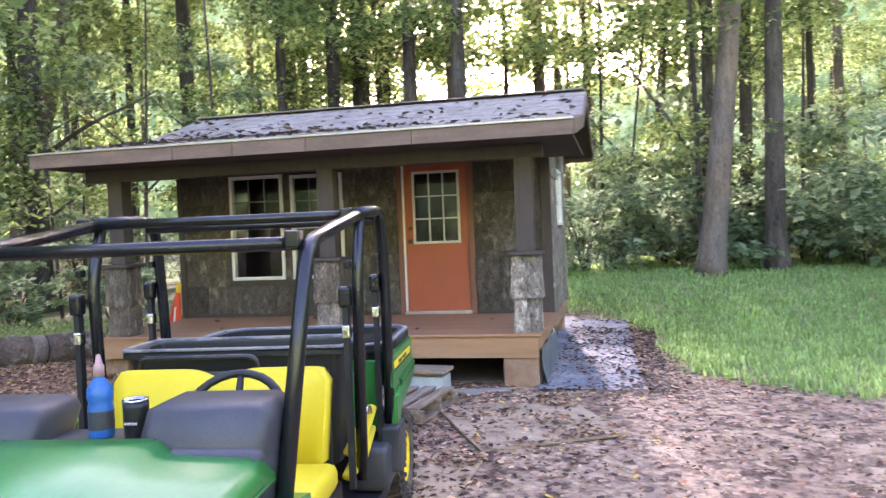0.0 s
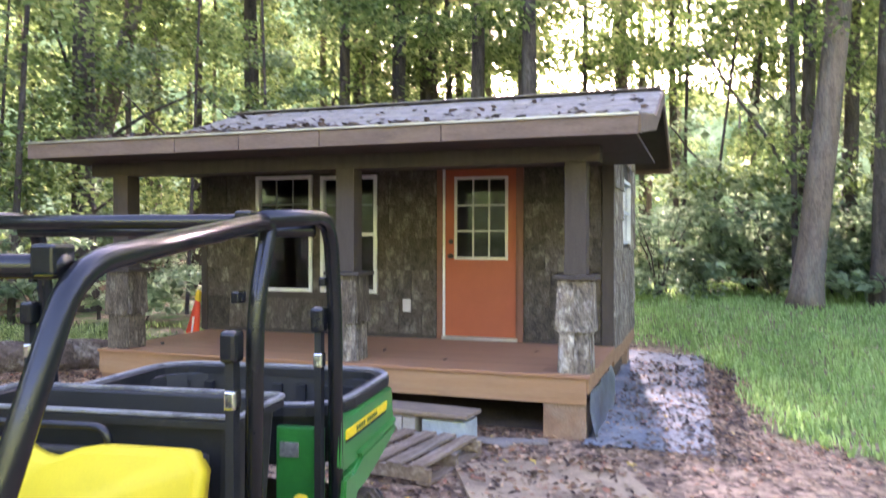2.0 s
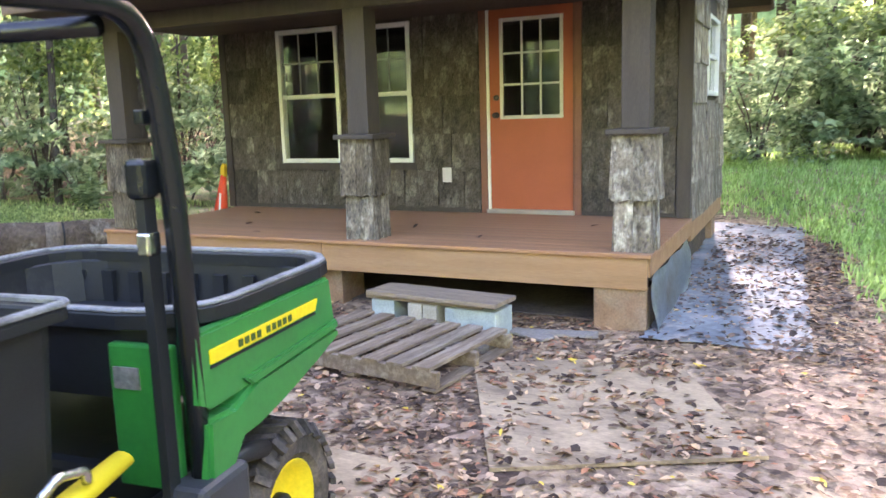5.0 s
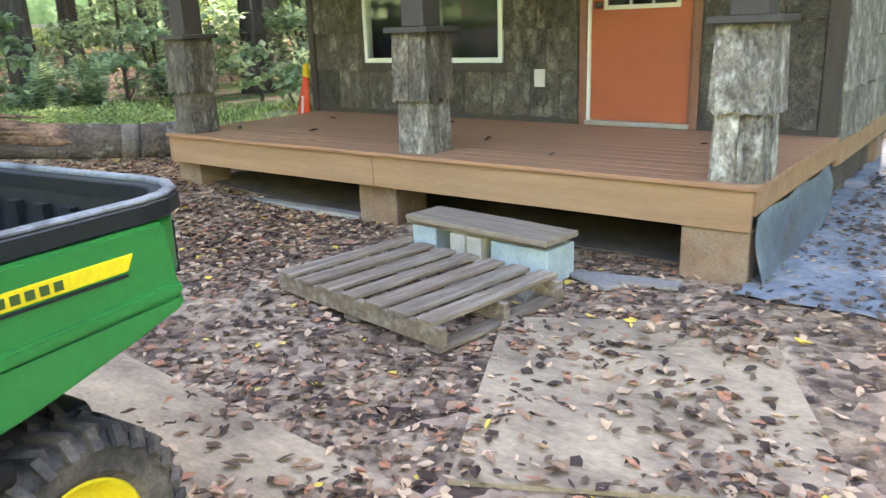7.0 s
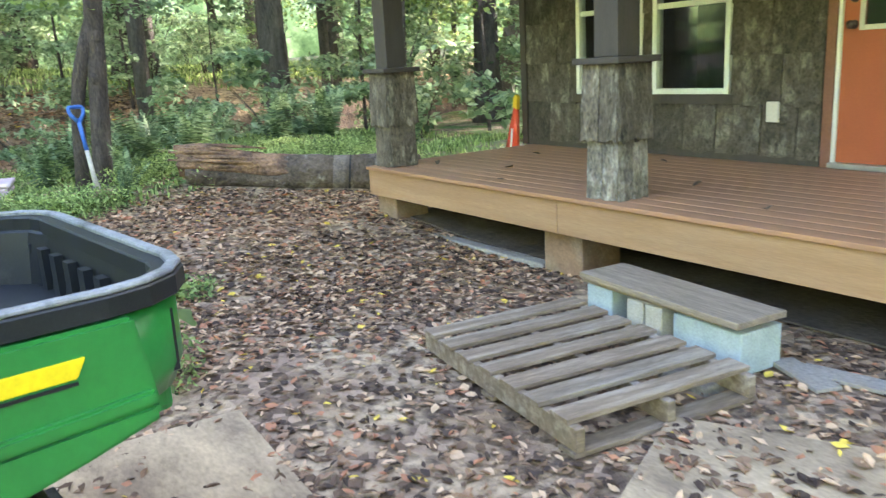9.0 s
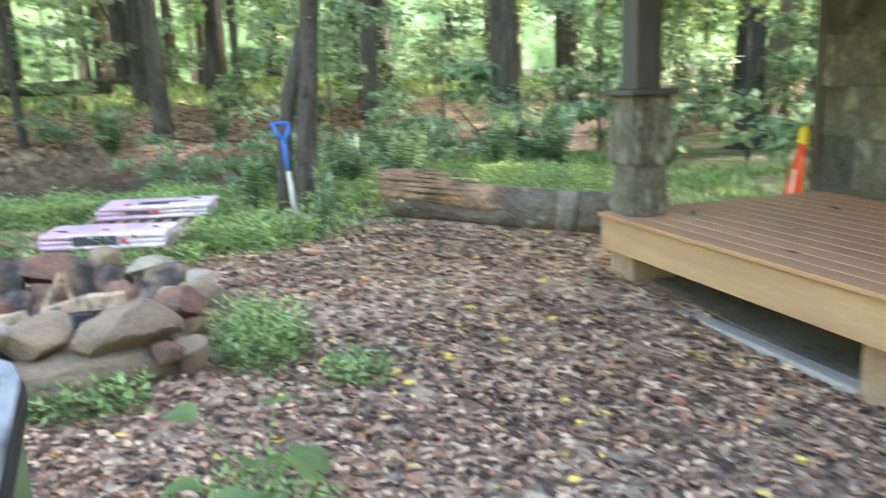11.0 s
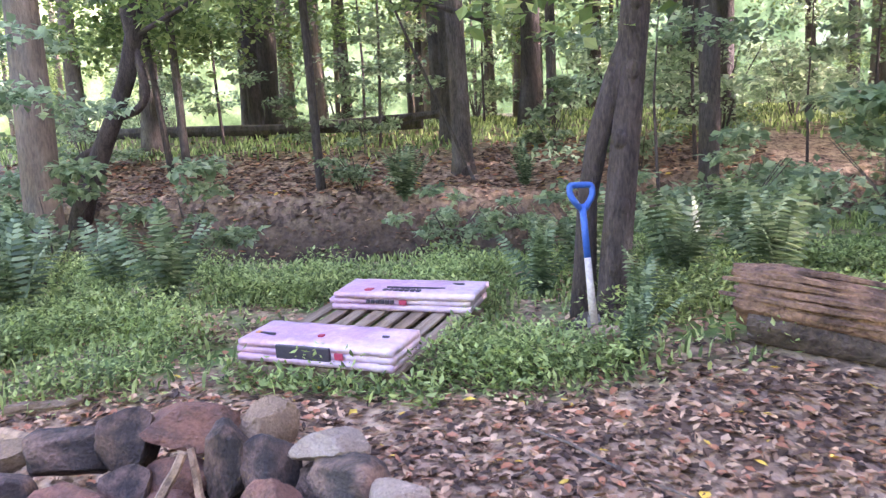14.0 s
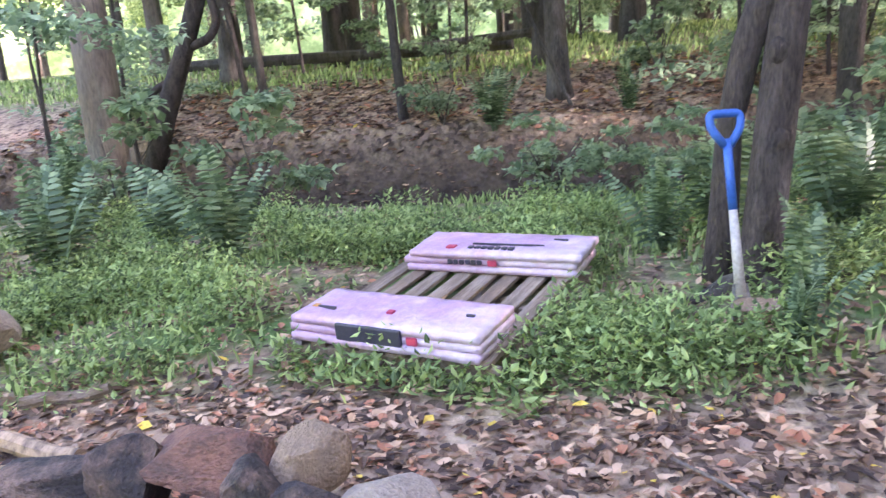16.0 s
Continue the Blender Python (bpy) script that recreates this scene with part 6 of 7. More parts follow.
printed(b1, -0.43, -0.40, -0.08, -0.05, "print_orange", "print_mark")
printed(b1, -0.02, 0.012, -0.06, -0.03, "print_red", "print_mark")
printed(b1, 0.36, 0.40, 0.0, 0.012, "print_dark", "print_bar")
part("print_mark", boxed(0.16, 0.21, -0.194, -0.182, 0.05, 0.085), M["print_red"], b1)
for k in range(7):
    printed(b2, -0.14 + 0.04 * k, -0.112 + 0.04 * k, -0.13, -0.095, "print_dark", "lettering_bar")
printed(b2, -0.27, -0.22, -0.135, -0.09, "print_red", "print_mark")
printed(b2, -0.14, 0.28, -0.052, -0.044, "print_dark", "print_bar")
printed(b2, 0.30, 0.38, 0.06, 0.07, "print_dark", "print_bar")
part("print_mark", boxed(0.0, 0.05, -0.194, -0.180, 0.05, 0.08), M["print_red"], b2)
for k in range(6):
    part("lettering_bar", boxed(-0.24 + 0.035 * k, -0.214 + 0.035 * k, -0.193, -0.180, 0.054, 0.078), M["print_dark"], b2)

# ---- shovel against the tree ----
M["blue_plastic"] = material("blue_plastic", (0.035, 0.12, 0.42), 0.42, var=0.2, scale=8, fine=60, bump=0.1)
M["worn_handle"] = material("worn_handle", (0.46, 0.41, 0.36), 0.7, var=0.25, scale=10, fine=60, bump=0.2)
M["steel"] = material("steel", (0.30, 0.28, 0.26), 0.45, 0.7, var=0.3, scale=10, fine=60, bump=0.2)
S0, S1 = Vector((-8.08, 6.04, 0.20)), Vector((-8.34, 5.985, 1.13))
sh = thing("shovel", Matrix.Translation(S0) @ (S1 - S0).to_track_quat("Z", "Y").to_matrix().to_4x4() @ pose(0, 0, 0, 0, 0, 4), "spade with blue D-grip leaning on a tree", "shovel")
LN = (S1 - S0).length
bm = bmesh.new()
tube(bm, bend([(-0.012, 0, LN - 0.17), (-0.07, 0, LN - 0.09), (-0.075, 0, LN - 0.02), (0.075, 0, LN - 0.02), (0.07, 0, LN - 0.09), (0.012, 0, LN - 0.17)], 0.03), 0.020, 8)
part("grip", bm, M["blue_plastic"], sh, "blue D-shaped grip", True)
part("shaft", tubed([(0, 0, 0.50), (0, 0, LN - 0.14)], 0.021, 10), M["blue_plastic"], sh, "blue shaft", True)
part("socket", tubed([(0, 0, 0.10), (0, 0, 0.5)], [0.026, 0.02], 10), M["worn_handle"], sh, "pale worn socket", True)
bm = bmesh.new()
prism(bm, [(-0.035, 0.16), (0.035, 0.16), (0.05, 0.06), (0.05, -0.1), (0, -0.16), (-0.05, -0.1), (-0.05, 0.06)], 0.006)
part("blade", bm, M["steel"], sh, "dull steel blade")
t = tree(-8.62, 6.18, 0.235, 12, (-0.005, 0.085), "mid", "trunk_dark", limbs=[(3.4, 60, 2.2, 0.7, 0.05)], label="leaning dark tree with a second stem grown into it")
bm = bmesh.new()   # the second stem rises beside the first and grows into it
tube(bm, [(-0.10, -0.17, -0.1), (-0.11, -0.14, 0.35), (-0.10, -0.12, 0.8), (-0.07, -0.05, 1.2), (-0.02, 0.06, 1.55), (-0.01, 0.14, 1.8)], [0.10, 0.075, 0.072, 0.075, 0.075, 0.06], 10)
for v in bm.verts:
    v.co += noise.noise_vector(v.co * 7.0) * 0.014
part("second_stem", bm, M["trunk_dark"], t, "", True)
for k in range(5):   # knots on the near side of the trunk
    bm = bmesh.new()
    bmesh.ops.create_icosphere(bm, subdivisions=2, radius=0.05)
    z = 0.35 + 0.42 * k
    bmesh.ops.transform(bm, matrix=pose(0.075, 0.085 * z + 0.03 * math.sin(k * 2.3), z) @ Matrix.Diagonal((0.7, 0.9, 1.3, 1)), verts=bm.verts[:])
    part("knot", bm, M["trunk_dark"], t, "", True)
for a in (-60, 15, 80, 150):
    loose("tree_root", G(-8.62 + 0.12 * math.cos(radians(a)), 6.2 + 0.12 * math.sin(radians(a)), 0.04), G(-8.62 + 0.42 * math.cos(radians(a)), 6.2 + 0.42 * math.sin(radians(a)), -0.02), 0.05, "trunk", "grey root at the foot of the tree", "root")
rs = thing("stone", pose(-8.05, 6.1, ground_z(-8.05, 6.1) + 0.06), "flat brown stone at the foot of the tree", "stone")
shared("stone", STONES["tan"][2], rs, Matrix.Diagonal((0.18, 0.24, 0.11, 1)))

# ---- fallen log ----
M["log_bark"] = material("log_bark", (0.11, 0.08, 0.062), 0.95, var=0.5, scale=4, fine=26, bump=1.0, depth=0.04, stretch=(1, 1, 1), other=(0.32, 0.275, 0.24), mix_scale=2.6, mix_at=0.60, mix_soft=0.05)
M["log_heart"] = material("log_heart", (0.31, 0.175, 0.105), 0.9, var=0.45, scale=6, fine=34, bump=0.9, depth=0.03, other=(0.10, 0.06, 0.042), mix_scale=5, mix_at=0.5, mix_soft=0.12)
M["log_pale"] = material("log_pale", (0.17, 0.132, 0.108), 0.85, var=0.4, scale=6, fine=40, bump=0.5)
L0, L1 = Vector((-7.94, 6.84, 0.475)), Vector((-6.75, 9.0, 0.225))
log = thing("fallen_log", Matrix.Translation(L0), "fallen grey log with torn reddish broken end", "log")
d = L1 - L0
LONG = d.normalized()
SIDE_ = LONG.cross(Vector((0, 0, 1))).normalized()
UP_ = SIDE_.cross(LONG)


def log_shell(s0, s1, rings, seg, radius):
    """A stretch of the log: radius(s, angle) about its sagging axis; angle 90 degrees is up."""
    bm = bmesh.new()
    g = []
    for i in range(rings + 1):
        q = s0 + (s1 - s0) * i / rings
        c = d * q - Vector((0, 0, 0.05 * math.sin(math.pi * min(1, max(0, q)))))
        g.append([bm.verts.new(c + (SIDE_ * math.cos(2 * math.pi * k / seg) + UP_ * math.sin(2 * math.pi * k / seg)) * radius(q, 2 * math.pi * k / seg)) for k in range(seg)])
    for r0, r1 in zip(g, g[1:]):
        for k in range(seg):
            bm.faces.new((r0[k], r0[(k + 1) % seg], r1[(k + 1) % seg], r1[k]))
    bm.faces.new(g[0][::-1])
    bm.faces.new(g[-1])
    bmesh.ops.recalc_face_normals(bm, faces=bm.faces[:])
    return bm


def base_r(q):
    return 0.205 - 0.015 * q + 0.010 * math.sin(q * 17)


def bark_r(q, a):
    v = Vector((math.cos(a) * 2.2, math.sin(a) * 2.2, q * 5))
    strip = ease(0.58, 0.30, q) * ease(-0.25, 0.35, math.sin(a + 0.25))   # bark gone from the upper side near the break
    return base_r(q) * (1 + 0.07 * noise.noise(v) + 0.035 * noise.noise(v * 3.1)) - 0.05 * strip


def heart_r(q, a):
    a2 = a + 0.35 * noise.noise(Vector((q * 4.0, 3.0, 1.0))) + 0.25 * noise.noise(Vector((q * 9.0, math.sin(a), 5.0)))
    v = Vector((math.cos(a2) * 3.2, math.sin(a2) * 3.2, q * 4.5))
    w = Vector((math.cos(a2) * 8.0, math.sin(a2) * 8.0, q * 9.0))
    return base_r(q) * (0.94 + 0.13 * noise.noise(v) + 0.06 * noise.noise(w)) - 0.05 * ease(0.36, 0.62, q) - 0.06 * ease(0.05, -0.35, math.sin(a))


part("bark", log_shell(0.03, 1.0, 40, 40, bark_r), M["log_bark"], log, "grey bark with pale worn patches", True)
part("heartwood", log_shell(0.0, 0.60, 30, 72, heart_r), M["log_heart"], log, "torn reddish heartwood in long ridges")
for q in (0.70,):   # a saw kerf beside a bare band
    part("saw_cut", log_shell(q - 0.004, q + 0.004, 1, 36, lambda u, a: bark_r(u, a) + 0.003), M["char"], log)
part("bare_band", log_shell(0.63, 0.696, 3, 40, lambda u, a: bark_r(u, a) + 0.003), M["log_pale"], log, "pale band without bark", True)
for k in range(14):
    a = math.pi * (0.02 + 0.98 * k / 13)
    r = 0.19 + 0.02 * rnd.random()
    o = SIDE_ * math.cos(a) * r + UP_ * math.sin(a) * r
    ln = rnd.uniform(0.35, 0.95)
    bm = bmesh.new()
    tube(bm, [o * 0.9 - LONG * rnd.uniform(0.0, 0.10), o * 1.03 + LONG * ln * 0.5, o * 0.96 + LONG * ln], [0.012, 0.022, 0.006], 5)
    part("splinter", bm, M["log_heart"], log, "torn reddish heartwood strip")

# ---- red sled at the hut's corner ----
M["red_plastic"] = material("red_plastic", (0.72, 0.07, 0.025), 0.4, var=0.12, scale=6, fine=60, bump=0.05)
M["yellow_plastic"] = material("yellow_plastic", (0.78, 0.5, 0.03), 0.4, var=0.1)
sled = thing("plastic_sled", pose(-6.20, 9.76, ground_z(-6.2, 9.7), 0, 8, 0) @ Matrix.Diagonal((0.9, 0.9, 0.82, 1)), "narrow red plastic sled with yellow tip leaning on the hut corner", "sled")
bm = bmesh.new()
out = [(-0.13, 0.0), (0.12, 0.0), (0.125, 0.3), (0.10, 0.7), (0.07, 1.0), (0.0, 1.02), (-0.02, 0.9), (-0.09, 0.5), (-0.125, 0.2)]
prism(bm, out, 0.05)
bmesh.ops.bevel(bm, geom=bm.edges[:], offset=0.012, segments=2, affect="EDGES")
part("body", bm, M["red_plastic"], sled, "glossy red curved body", True)
bm = bmesh.new()
prism(bm, [(0.0, 1.021), (0.07, 1.001), (0.06, 1.16), (0.03, 1.18), (0.0, 1.14)], 0.05)
part("tip", bm, M["yellow_plastic"], sled, "yellow tip")
part("band", boxed(0.0, 0.03, -0.006, -0.001, 0.25, 0.75), M["white"], sled, "pale band")

# ---- litter, grass, weeds, ferns ----
def scatter(name, pts, size, mat, label, category, seed, flat=True, curl=0.35, up=0.0):
    """Many single curled leaves or blades, laid at points (x, y, z)."""
    rg = np.random.default_rng(seed)
    p = np.array(pts)
    n = len(p)
    a = rg.random(n) * 2 * np.pi
    f = np.stack([np.cos(a), np.sin(a), rg.normal(up, 0.22, n)], 1)
    f /= np.linalg.norm(f, axis=1)[:, None]
    u = np.stack([rg.normal(0, 0.22, n), rg.normal(0, 0.22, n), np.ones(n)], 1)
    s = np.cross(f, u)
    s /= np.linalg.norm(s, axis=1)[:, None]
    w = np.cross(s, f)
    L = size * rg.uniform(0.55, 1.35, n)[:, None]
    c = curl * rg.uniform(-0.3, 1.0, n)[:, None]
    wd = rg.uniform(0.18, 0.40, n)[:, None]
    v = np.empty((n, 7, 3))
    v[:, 0] = p - f * L * 0.5 + w * L * 0.02
    j = rg.uniform(0.45, 1.3, (4, n))[:, :, None]
    v[:, 1] = p - f * L * 0.12 + s * L * wd * j[0] + w * L * c * 0.5
    v[:, 2] = p + f * L * 0.22 + s * L * wd * 0.75 * j[1] + w * L * c * 0.65
    v[:, 3] = p + f * L * 0.5 + w * L * c * 0.4
    v[:, 4] = p + f * L * 0.22 - s * L * wd * 0.75 * j[2] + w * L * c * 0.65
    v[:, 5] = p - f * L * 0.12 - s * L * wd * j[3] + w * L * c * 0.5
    v[:, 6] = p + w * L * 0.01
    i = np.arange(n) * 7
    tri = [np.stack([i + 6, i + k, i + (k + 1) % 6], 1) for k in range(6)]
    me = bpy.data.meshes.new(name)
    me.from_pydata(v.reshape(-1, 3).tolist(), [], np.concatenate(tri).tolist())
    me.materials.append(M[mat])
    return tagged(new(name, me), label, category, kind="stuff")


def blades(name, pts, height, mat, label, category, seed, width=0.012):
    rg = np.random.default_rng(seed)
    p = np.array(pts)
    n = len(p)
    a = rg.random(n) * 2 * np.pi
    h = height * rg.uniform(0.45, 1.3, n)[:, None]
    b = np.stack([np.cos(a), np.sin(a), np.zeros(n)], 1)
    s = np.stack([-np.sin(a), np.cos(a), np.zeros(n)], 1) * width * rg.uniform(0.6, 1.3, n)[:, None]
    z = np.array([0, 0, 1.0])
    k = rg.uniform(0.15, 0.7, n)[:, None]
    v = np.empty((n, 5, 3))
    v[:, 0], v[:, 1] = p - s * 0.7, p + s * 0.7
    v[:, 2], v[:, 3] = p + b * h * k * 0.4 + z * h * 0.6 + s, p + b * h * k * 0.4 + z * h * 0.6 - s
    v[:, 4] = p + b * h * k + z * h * (1 - 0.25 * k)
    i = np.arange(n) * 5
    tri = np.concatenate([np.stack([i, i + 1, i + 2], 1), np.stack([i, i + 2, i + 3], 1), np.stack([i + 3, i + 2, i + 4], 1)])
    me = bpy.data.meshes.new(name)
    me.from_pydata(v.reshape(-1, 3).tolist(), [], tri.tolist())
    me.materials.append(M[mat])
    return tagged(new(name, me), label, category, kind="stuff")


def on_pallet(x, y):
    v = PAL.inverted() @ Vector((x, y, 0.12))
    if abs(v.x) < 0.56 and -0.66 < v.y < 0.70:
        return True
    w = Vector((x - L0.x, y - L0.y))
    ax = Vector((L1.x - L0.x, L1.y - L0.y)).normalized()
    return abs(w.cross(ax)) < 0.2 and 0 < w.dot(ax) < 2.8


def field(seed, count, x0, x1, y0, y1, keep, lift=0.0):
    r = random.Random(seed)
    out = []
    tries = 0
    while len(out) < count and tries < count * 12:
        tries += 1
        x, y = r.uniform(x0, x1), r.uniform(y0, y1)
        if r.random() < keep(x, y) and not on_pallet(x, y):
            out.append((x, y, ground_z(x, y) + lift))
    return out


def in_house(x, y):
    return XL - 0.02 < x < XR + 0.04 and y > 8.15 and y < YB + 0.1


def on_sheet(x, y):
    for cx, cy, ax, ay, bx, by in ((-1.64, 6.84, 1.08, 0.56, 0.62, -1.3), (-2.86, 5.53, 1.9, -0.10, -0.06, -1.16)):
        d = ax * by - ay * bx
        u, v = ((x - cx) * by - (y - cy) * bx) / d, (ax * (y - cy) - ay * (x - cx)) / d
        if 0 < u < 1 and 0 < v < 1:
            return True
    return False


def bare(x, y):
    if on_sheet(x, y):
        return 0.32
    if in_house(x, y) or (x + 5.83) ** 2 + (y - 4.42) ** 2 < 0.8:
        return 0.0
    g = green_at(x, y)
    clump = 0.35 + 0.9 * max(0, 0.5 + wobble(x, y, 1.1, 4))
    path = 1 - 0.6 * ease(2.2, 1.2, abs(x - 0.7)) * ease(9, 7, y)
    return max(0.03, (1 - g)) * min(1, clump) * path


scatter("leaf_litter", field(1, 27000, -4.5, 5.5, -1.5, 12.5, lambda x, y: bare(x, y) * ease(5.5, 2.6, x) * ease(-1.5, 3.4, y), 0.012), 0.05, "litter", "dead brown and tan leaves strewn over the ground", "leaf litter", 1)
scatter("leaf_litter", field(2, 27000, -10.0, -3.0, -2.0, 9.0, lambda x, y: bare(x, y) * ease(-10.0, -7.6, x) * ease(-2.0, 2.2, y) * ease(-3.0, -4.2, x), 0.012), 0.056, "litter", "dead brown and reddish leaves strewn round the fire pit", "leaf litter", 2)
scatter("leaf_litter", field(7, 4200, -10.6, -6.9, 0.8, 8.5, lambda x, y: green_at(x, y) * 0.8, 0.02), 0.06, "litter", "dead reddish leaves caught among the low weeds", "leaf litter", 7)
scatter("leaf_litter", field(3, 13000, -20.5, -12.5, -4, 10, lambda x, y: 0.8 * (1 - green_at(x, y)), 0.015), 0.115, "litter", "dead leaves on the creek's far bank", "leaf litter", 3)
scatter("leaf_litter", field(4, 1500, -0.75, 0.5, 7.6, 13.0, lambda x, y: max(0, 0.25 + wobble(x, y, 1.5, 2) + 0.5 * ease(-0.1, 0.3, x)), 0.028), 0.062, "litter_roof", "dark wet leaves on the ground sheet", "leaf litter", 4)
scatter("leaf_litter", field(5, 1500, -2.9, 0.2, 4.3, 7.5, lambda x, y: on_sheet(x, y) * max(0, 0.4 + 1.2 * wobble(x, y, 1.6, 7)), 0.036), 0.056, "litter", "dead leaves lying on the plywood", "leaf litter", 5)
r = random.Random(6)
roof_pts = []
while len(roof_pts) < 560:
    x, v = r.uniform(ROOF_X0, ROOF_X1), r.random()
    y = 7.6 + v * 3.4
    z = np.interp(y, [7.47, 9.55, 11.15], [2.60, 2.91, RIDGE])
    if r.random() < 0.15 + 0.85 * ease(-1.2, -6, x) * ease(10.8, 9.4, y):
        roof_pts.append((x, y, z + 0.03))
scatter("leaf_litter", roof_pts, 0.11, "litter_roof", "dead leaves caught on the roof shingles", "leaf litter", 6)
for x, y in ((-5.2, 9.3), (-4.75, 8.6), (-3.9, 9.5), (-3.0, 8.75), (-2.2, 8.3), (-5.5, 8.4), (-4.3, 8.15), (-1.5, 9.2)):
    one = scatter("dead_leaf", [(x, y, DECK + 0.008)], 0.085, "litter_roof", "single curled dead leaf on the deck", "leaf", int(-x * 10))
    del one["kind"]

# lawn beside the hut and low weeds by the fire pit
blades("lawn_grass", field(11, 52000, -1.5, 9, 6.5, 24, lambda x, y: green_at(x, y) * (0 if in_house(x, y) else 1) * (1.0 - 0.6 * ease(12, 22, y))), 0.115, "lawn", "fresh green uncut grass beside the hut", "grass", 11, 0.011)
blades("strip_grass", field(12, 11500, -12.5, -6.3, 0.0, 12, lambda x, y: green_at(x, y) * max(0.05, min(1, 0.4 + 2.2 * wobble(x, y, 1.2, 5)))), 0.10, "grass", "short green grass along the creek bank", "grass", 12, 0.010)
blades("bank_grass", field(13, 20000, -30, -16.5, -12, 18, lambda x, y: green_at(x, y)), 0.16, "grass", "bright green growth on the far bank", "grass", 13, 0.02)
def kites(p, size, rg):
    n = len(p)
    a, t = rg.random(n) * 2 * np.pi, rg.uniform(-0.2, 1.0, n)
    f = np.stack([np.cos(a) * np.cos(t), np.sin(a) * np.cos(t), np.sin(t)], 1)
    s = np.stack([-np.sin(a), np.cos(a), rg.normal(0, 0.3, n)], 1)
    L = size * rg.uniform(0.5, 1.4, n)[:, None]
    w = np.cross(f, s) * L * 0.1
    v = np.stack([p, p + f * L * 0.5 + s * L * 0.24 - w, p + f * L, p + f * L * 0.5 - s * L * 0.24 - w], 1)
    i = np.arange(n) * 4
    me = bpy.data.meshes.new("weeds")
    me.from_pydata(v.reshape(-1, 3).tolist(), [], np.concatenate([np.stack([i, i + 1, i + 2], 1), np.stack([i, i + 2, i + 3], 1)]).tolist())
    return me


def weeds(name, seed, count, x0, x1, y0, y1, keep, size, hgt, label):
    rg = random.Random(seed)
    pts = [(x, y, z + hgt * rg.random() ** 1.5) for x, y, z in field(seed, count, x0, x1, y0, y1, keep)]
    n = len(pts)
    q = np.random.default_rng(seed)
    me = kites(np.array(pts), size, q)
    me.name = name
    me.materials.append(M["grass"])
    return tagged(new(name, me), label, "weeds", kind="stuff")
clumpy = lambda x, y: green_at(x, y) * max(0.03, min(1, 0.36 + 2.4 * wobble(x, y, 1.1, 3)))
weeds("ground_weeds", 14, 74000, -10.8, -6.8, 0.5, 9.5, clumpy, 0.044, 0.24, "low leafy green weeds round the pallet")
weeds("ground_weeds", 15, 2200, -5.9, -4.8, 5.0, 6.0, lambda x, y: max(0, 1 - ((x + 5.4) / 0.45) ** 2 - ((y - 5.47) / 0.32) ** 2), 0.042, 0.24, "leafy green weeds at the edge of the fire pit")
weeds("ground_weeds", 16, 1400, -5.2, -4.7, 3.6, 4.9, lambda x, y: max(0, 0.7 - ((x + 4.9) / 0.2) ** 2), 0.05, 0.14, "low green weeds at the foot of the stones")
weeds("ground_weeds", 17, 320, -5.15, -4.6, 5.65, 6.2, lambda x, y: max(0, 1 - ((x + 4.87) / 0.24) ** 2 - ((y - 5.92) / 0.24) ** 2), 0.05, 0.10, "small tuft of green weeds in the leaves")
weeds("ground_weeds", 18, 800, -3.85, -3.1, 4.95, 5.7, lambda x, y: max(0, 1 - ((x + 3.5) / 0.32) ** 2 - ((y - 5.3) / 0.30) ** 2), 0.042, 0.24, "tuft of green weeds in the leaves")

weeds("ground_weeds", 19, 700, -7.75, -7.2, 3.9, 5.2, lambda x, y: max(0, 1 - ((x + 7.5 - 0.25 * (y - 4.5)) / 0.17) ** 2), 0.055, 0.11, "leafy weeds against the front of the pallet")
# broad-leaved seedling in the leaves
def round_leaf(size):
    bm = bmesh.new()
    n = 14
    rim = []
    for k in range(n):
        a = 2 * math.pi * k / n
        q = size * (0.5 + 0.06 * math.cos(3 * a))
        rim.append(bm.verts.new((q * math.cos(a) + size * 0.4, q * math.sin(a), -0.12 * size * math.cos(2 * a))))
    c = bm.verts.new((size * 0.35, 0, 0.05 * size))
    for k in range(n):
        bm.faces.new((c, rim[k], rim[(k + 1) % n]))
    return bm
rl = smooth(mesh_of("leaf", round_leaf(0.125), M["grass"]))
seedling = thing("seedling", pose(-3.56, 5.34, ground_z(-3.56, 5.34)), "small broad-leaved green seedling among dead leaves", "seedling")
rnd = random.Random(31)
for k in range(10):
    a = k * 137.5
    h = 0.20 + 0.24 * rnd.random()
    rd = 0.07 + 0.19 * rnd.random()
    q = (rd * math.cos(radians(a)), rd * math.sin(radians(a)), h)
    part("stem", tubed([(0, 0, -0.02), (q[0] * 0.4, q[1] * 0.4, h * 0.7), q], 0.003, 5), M["grass"], seedling)
    shared("leaf", rl, seedling, pose(*q, rnd.uniform(-20, 20), rnd.uniform(-5, 25), a))

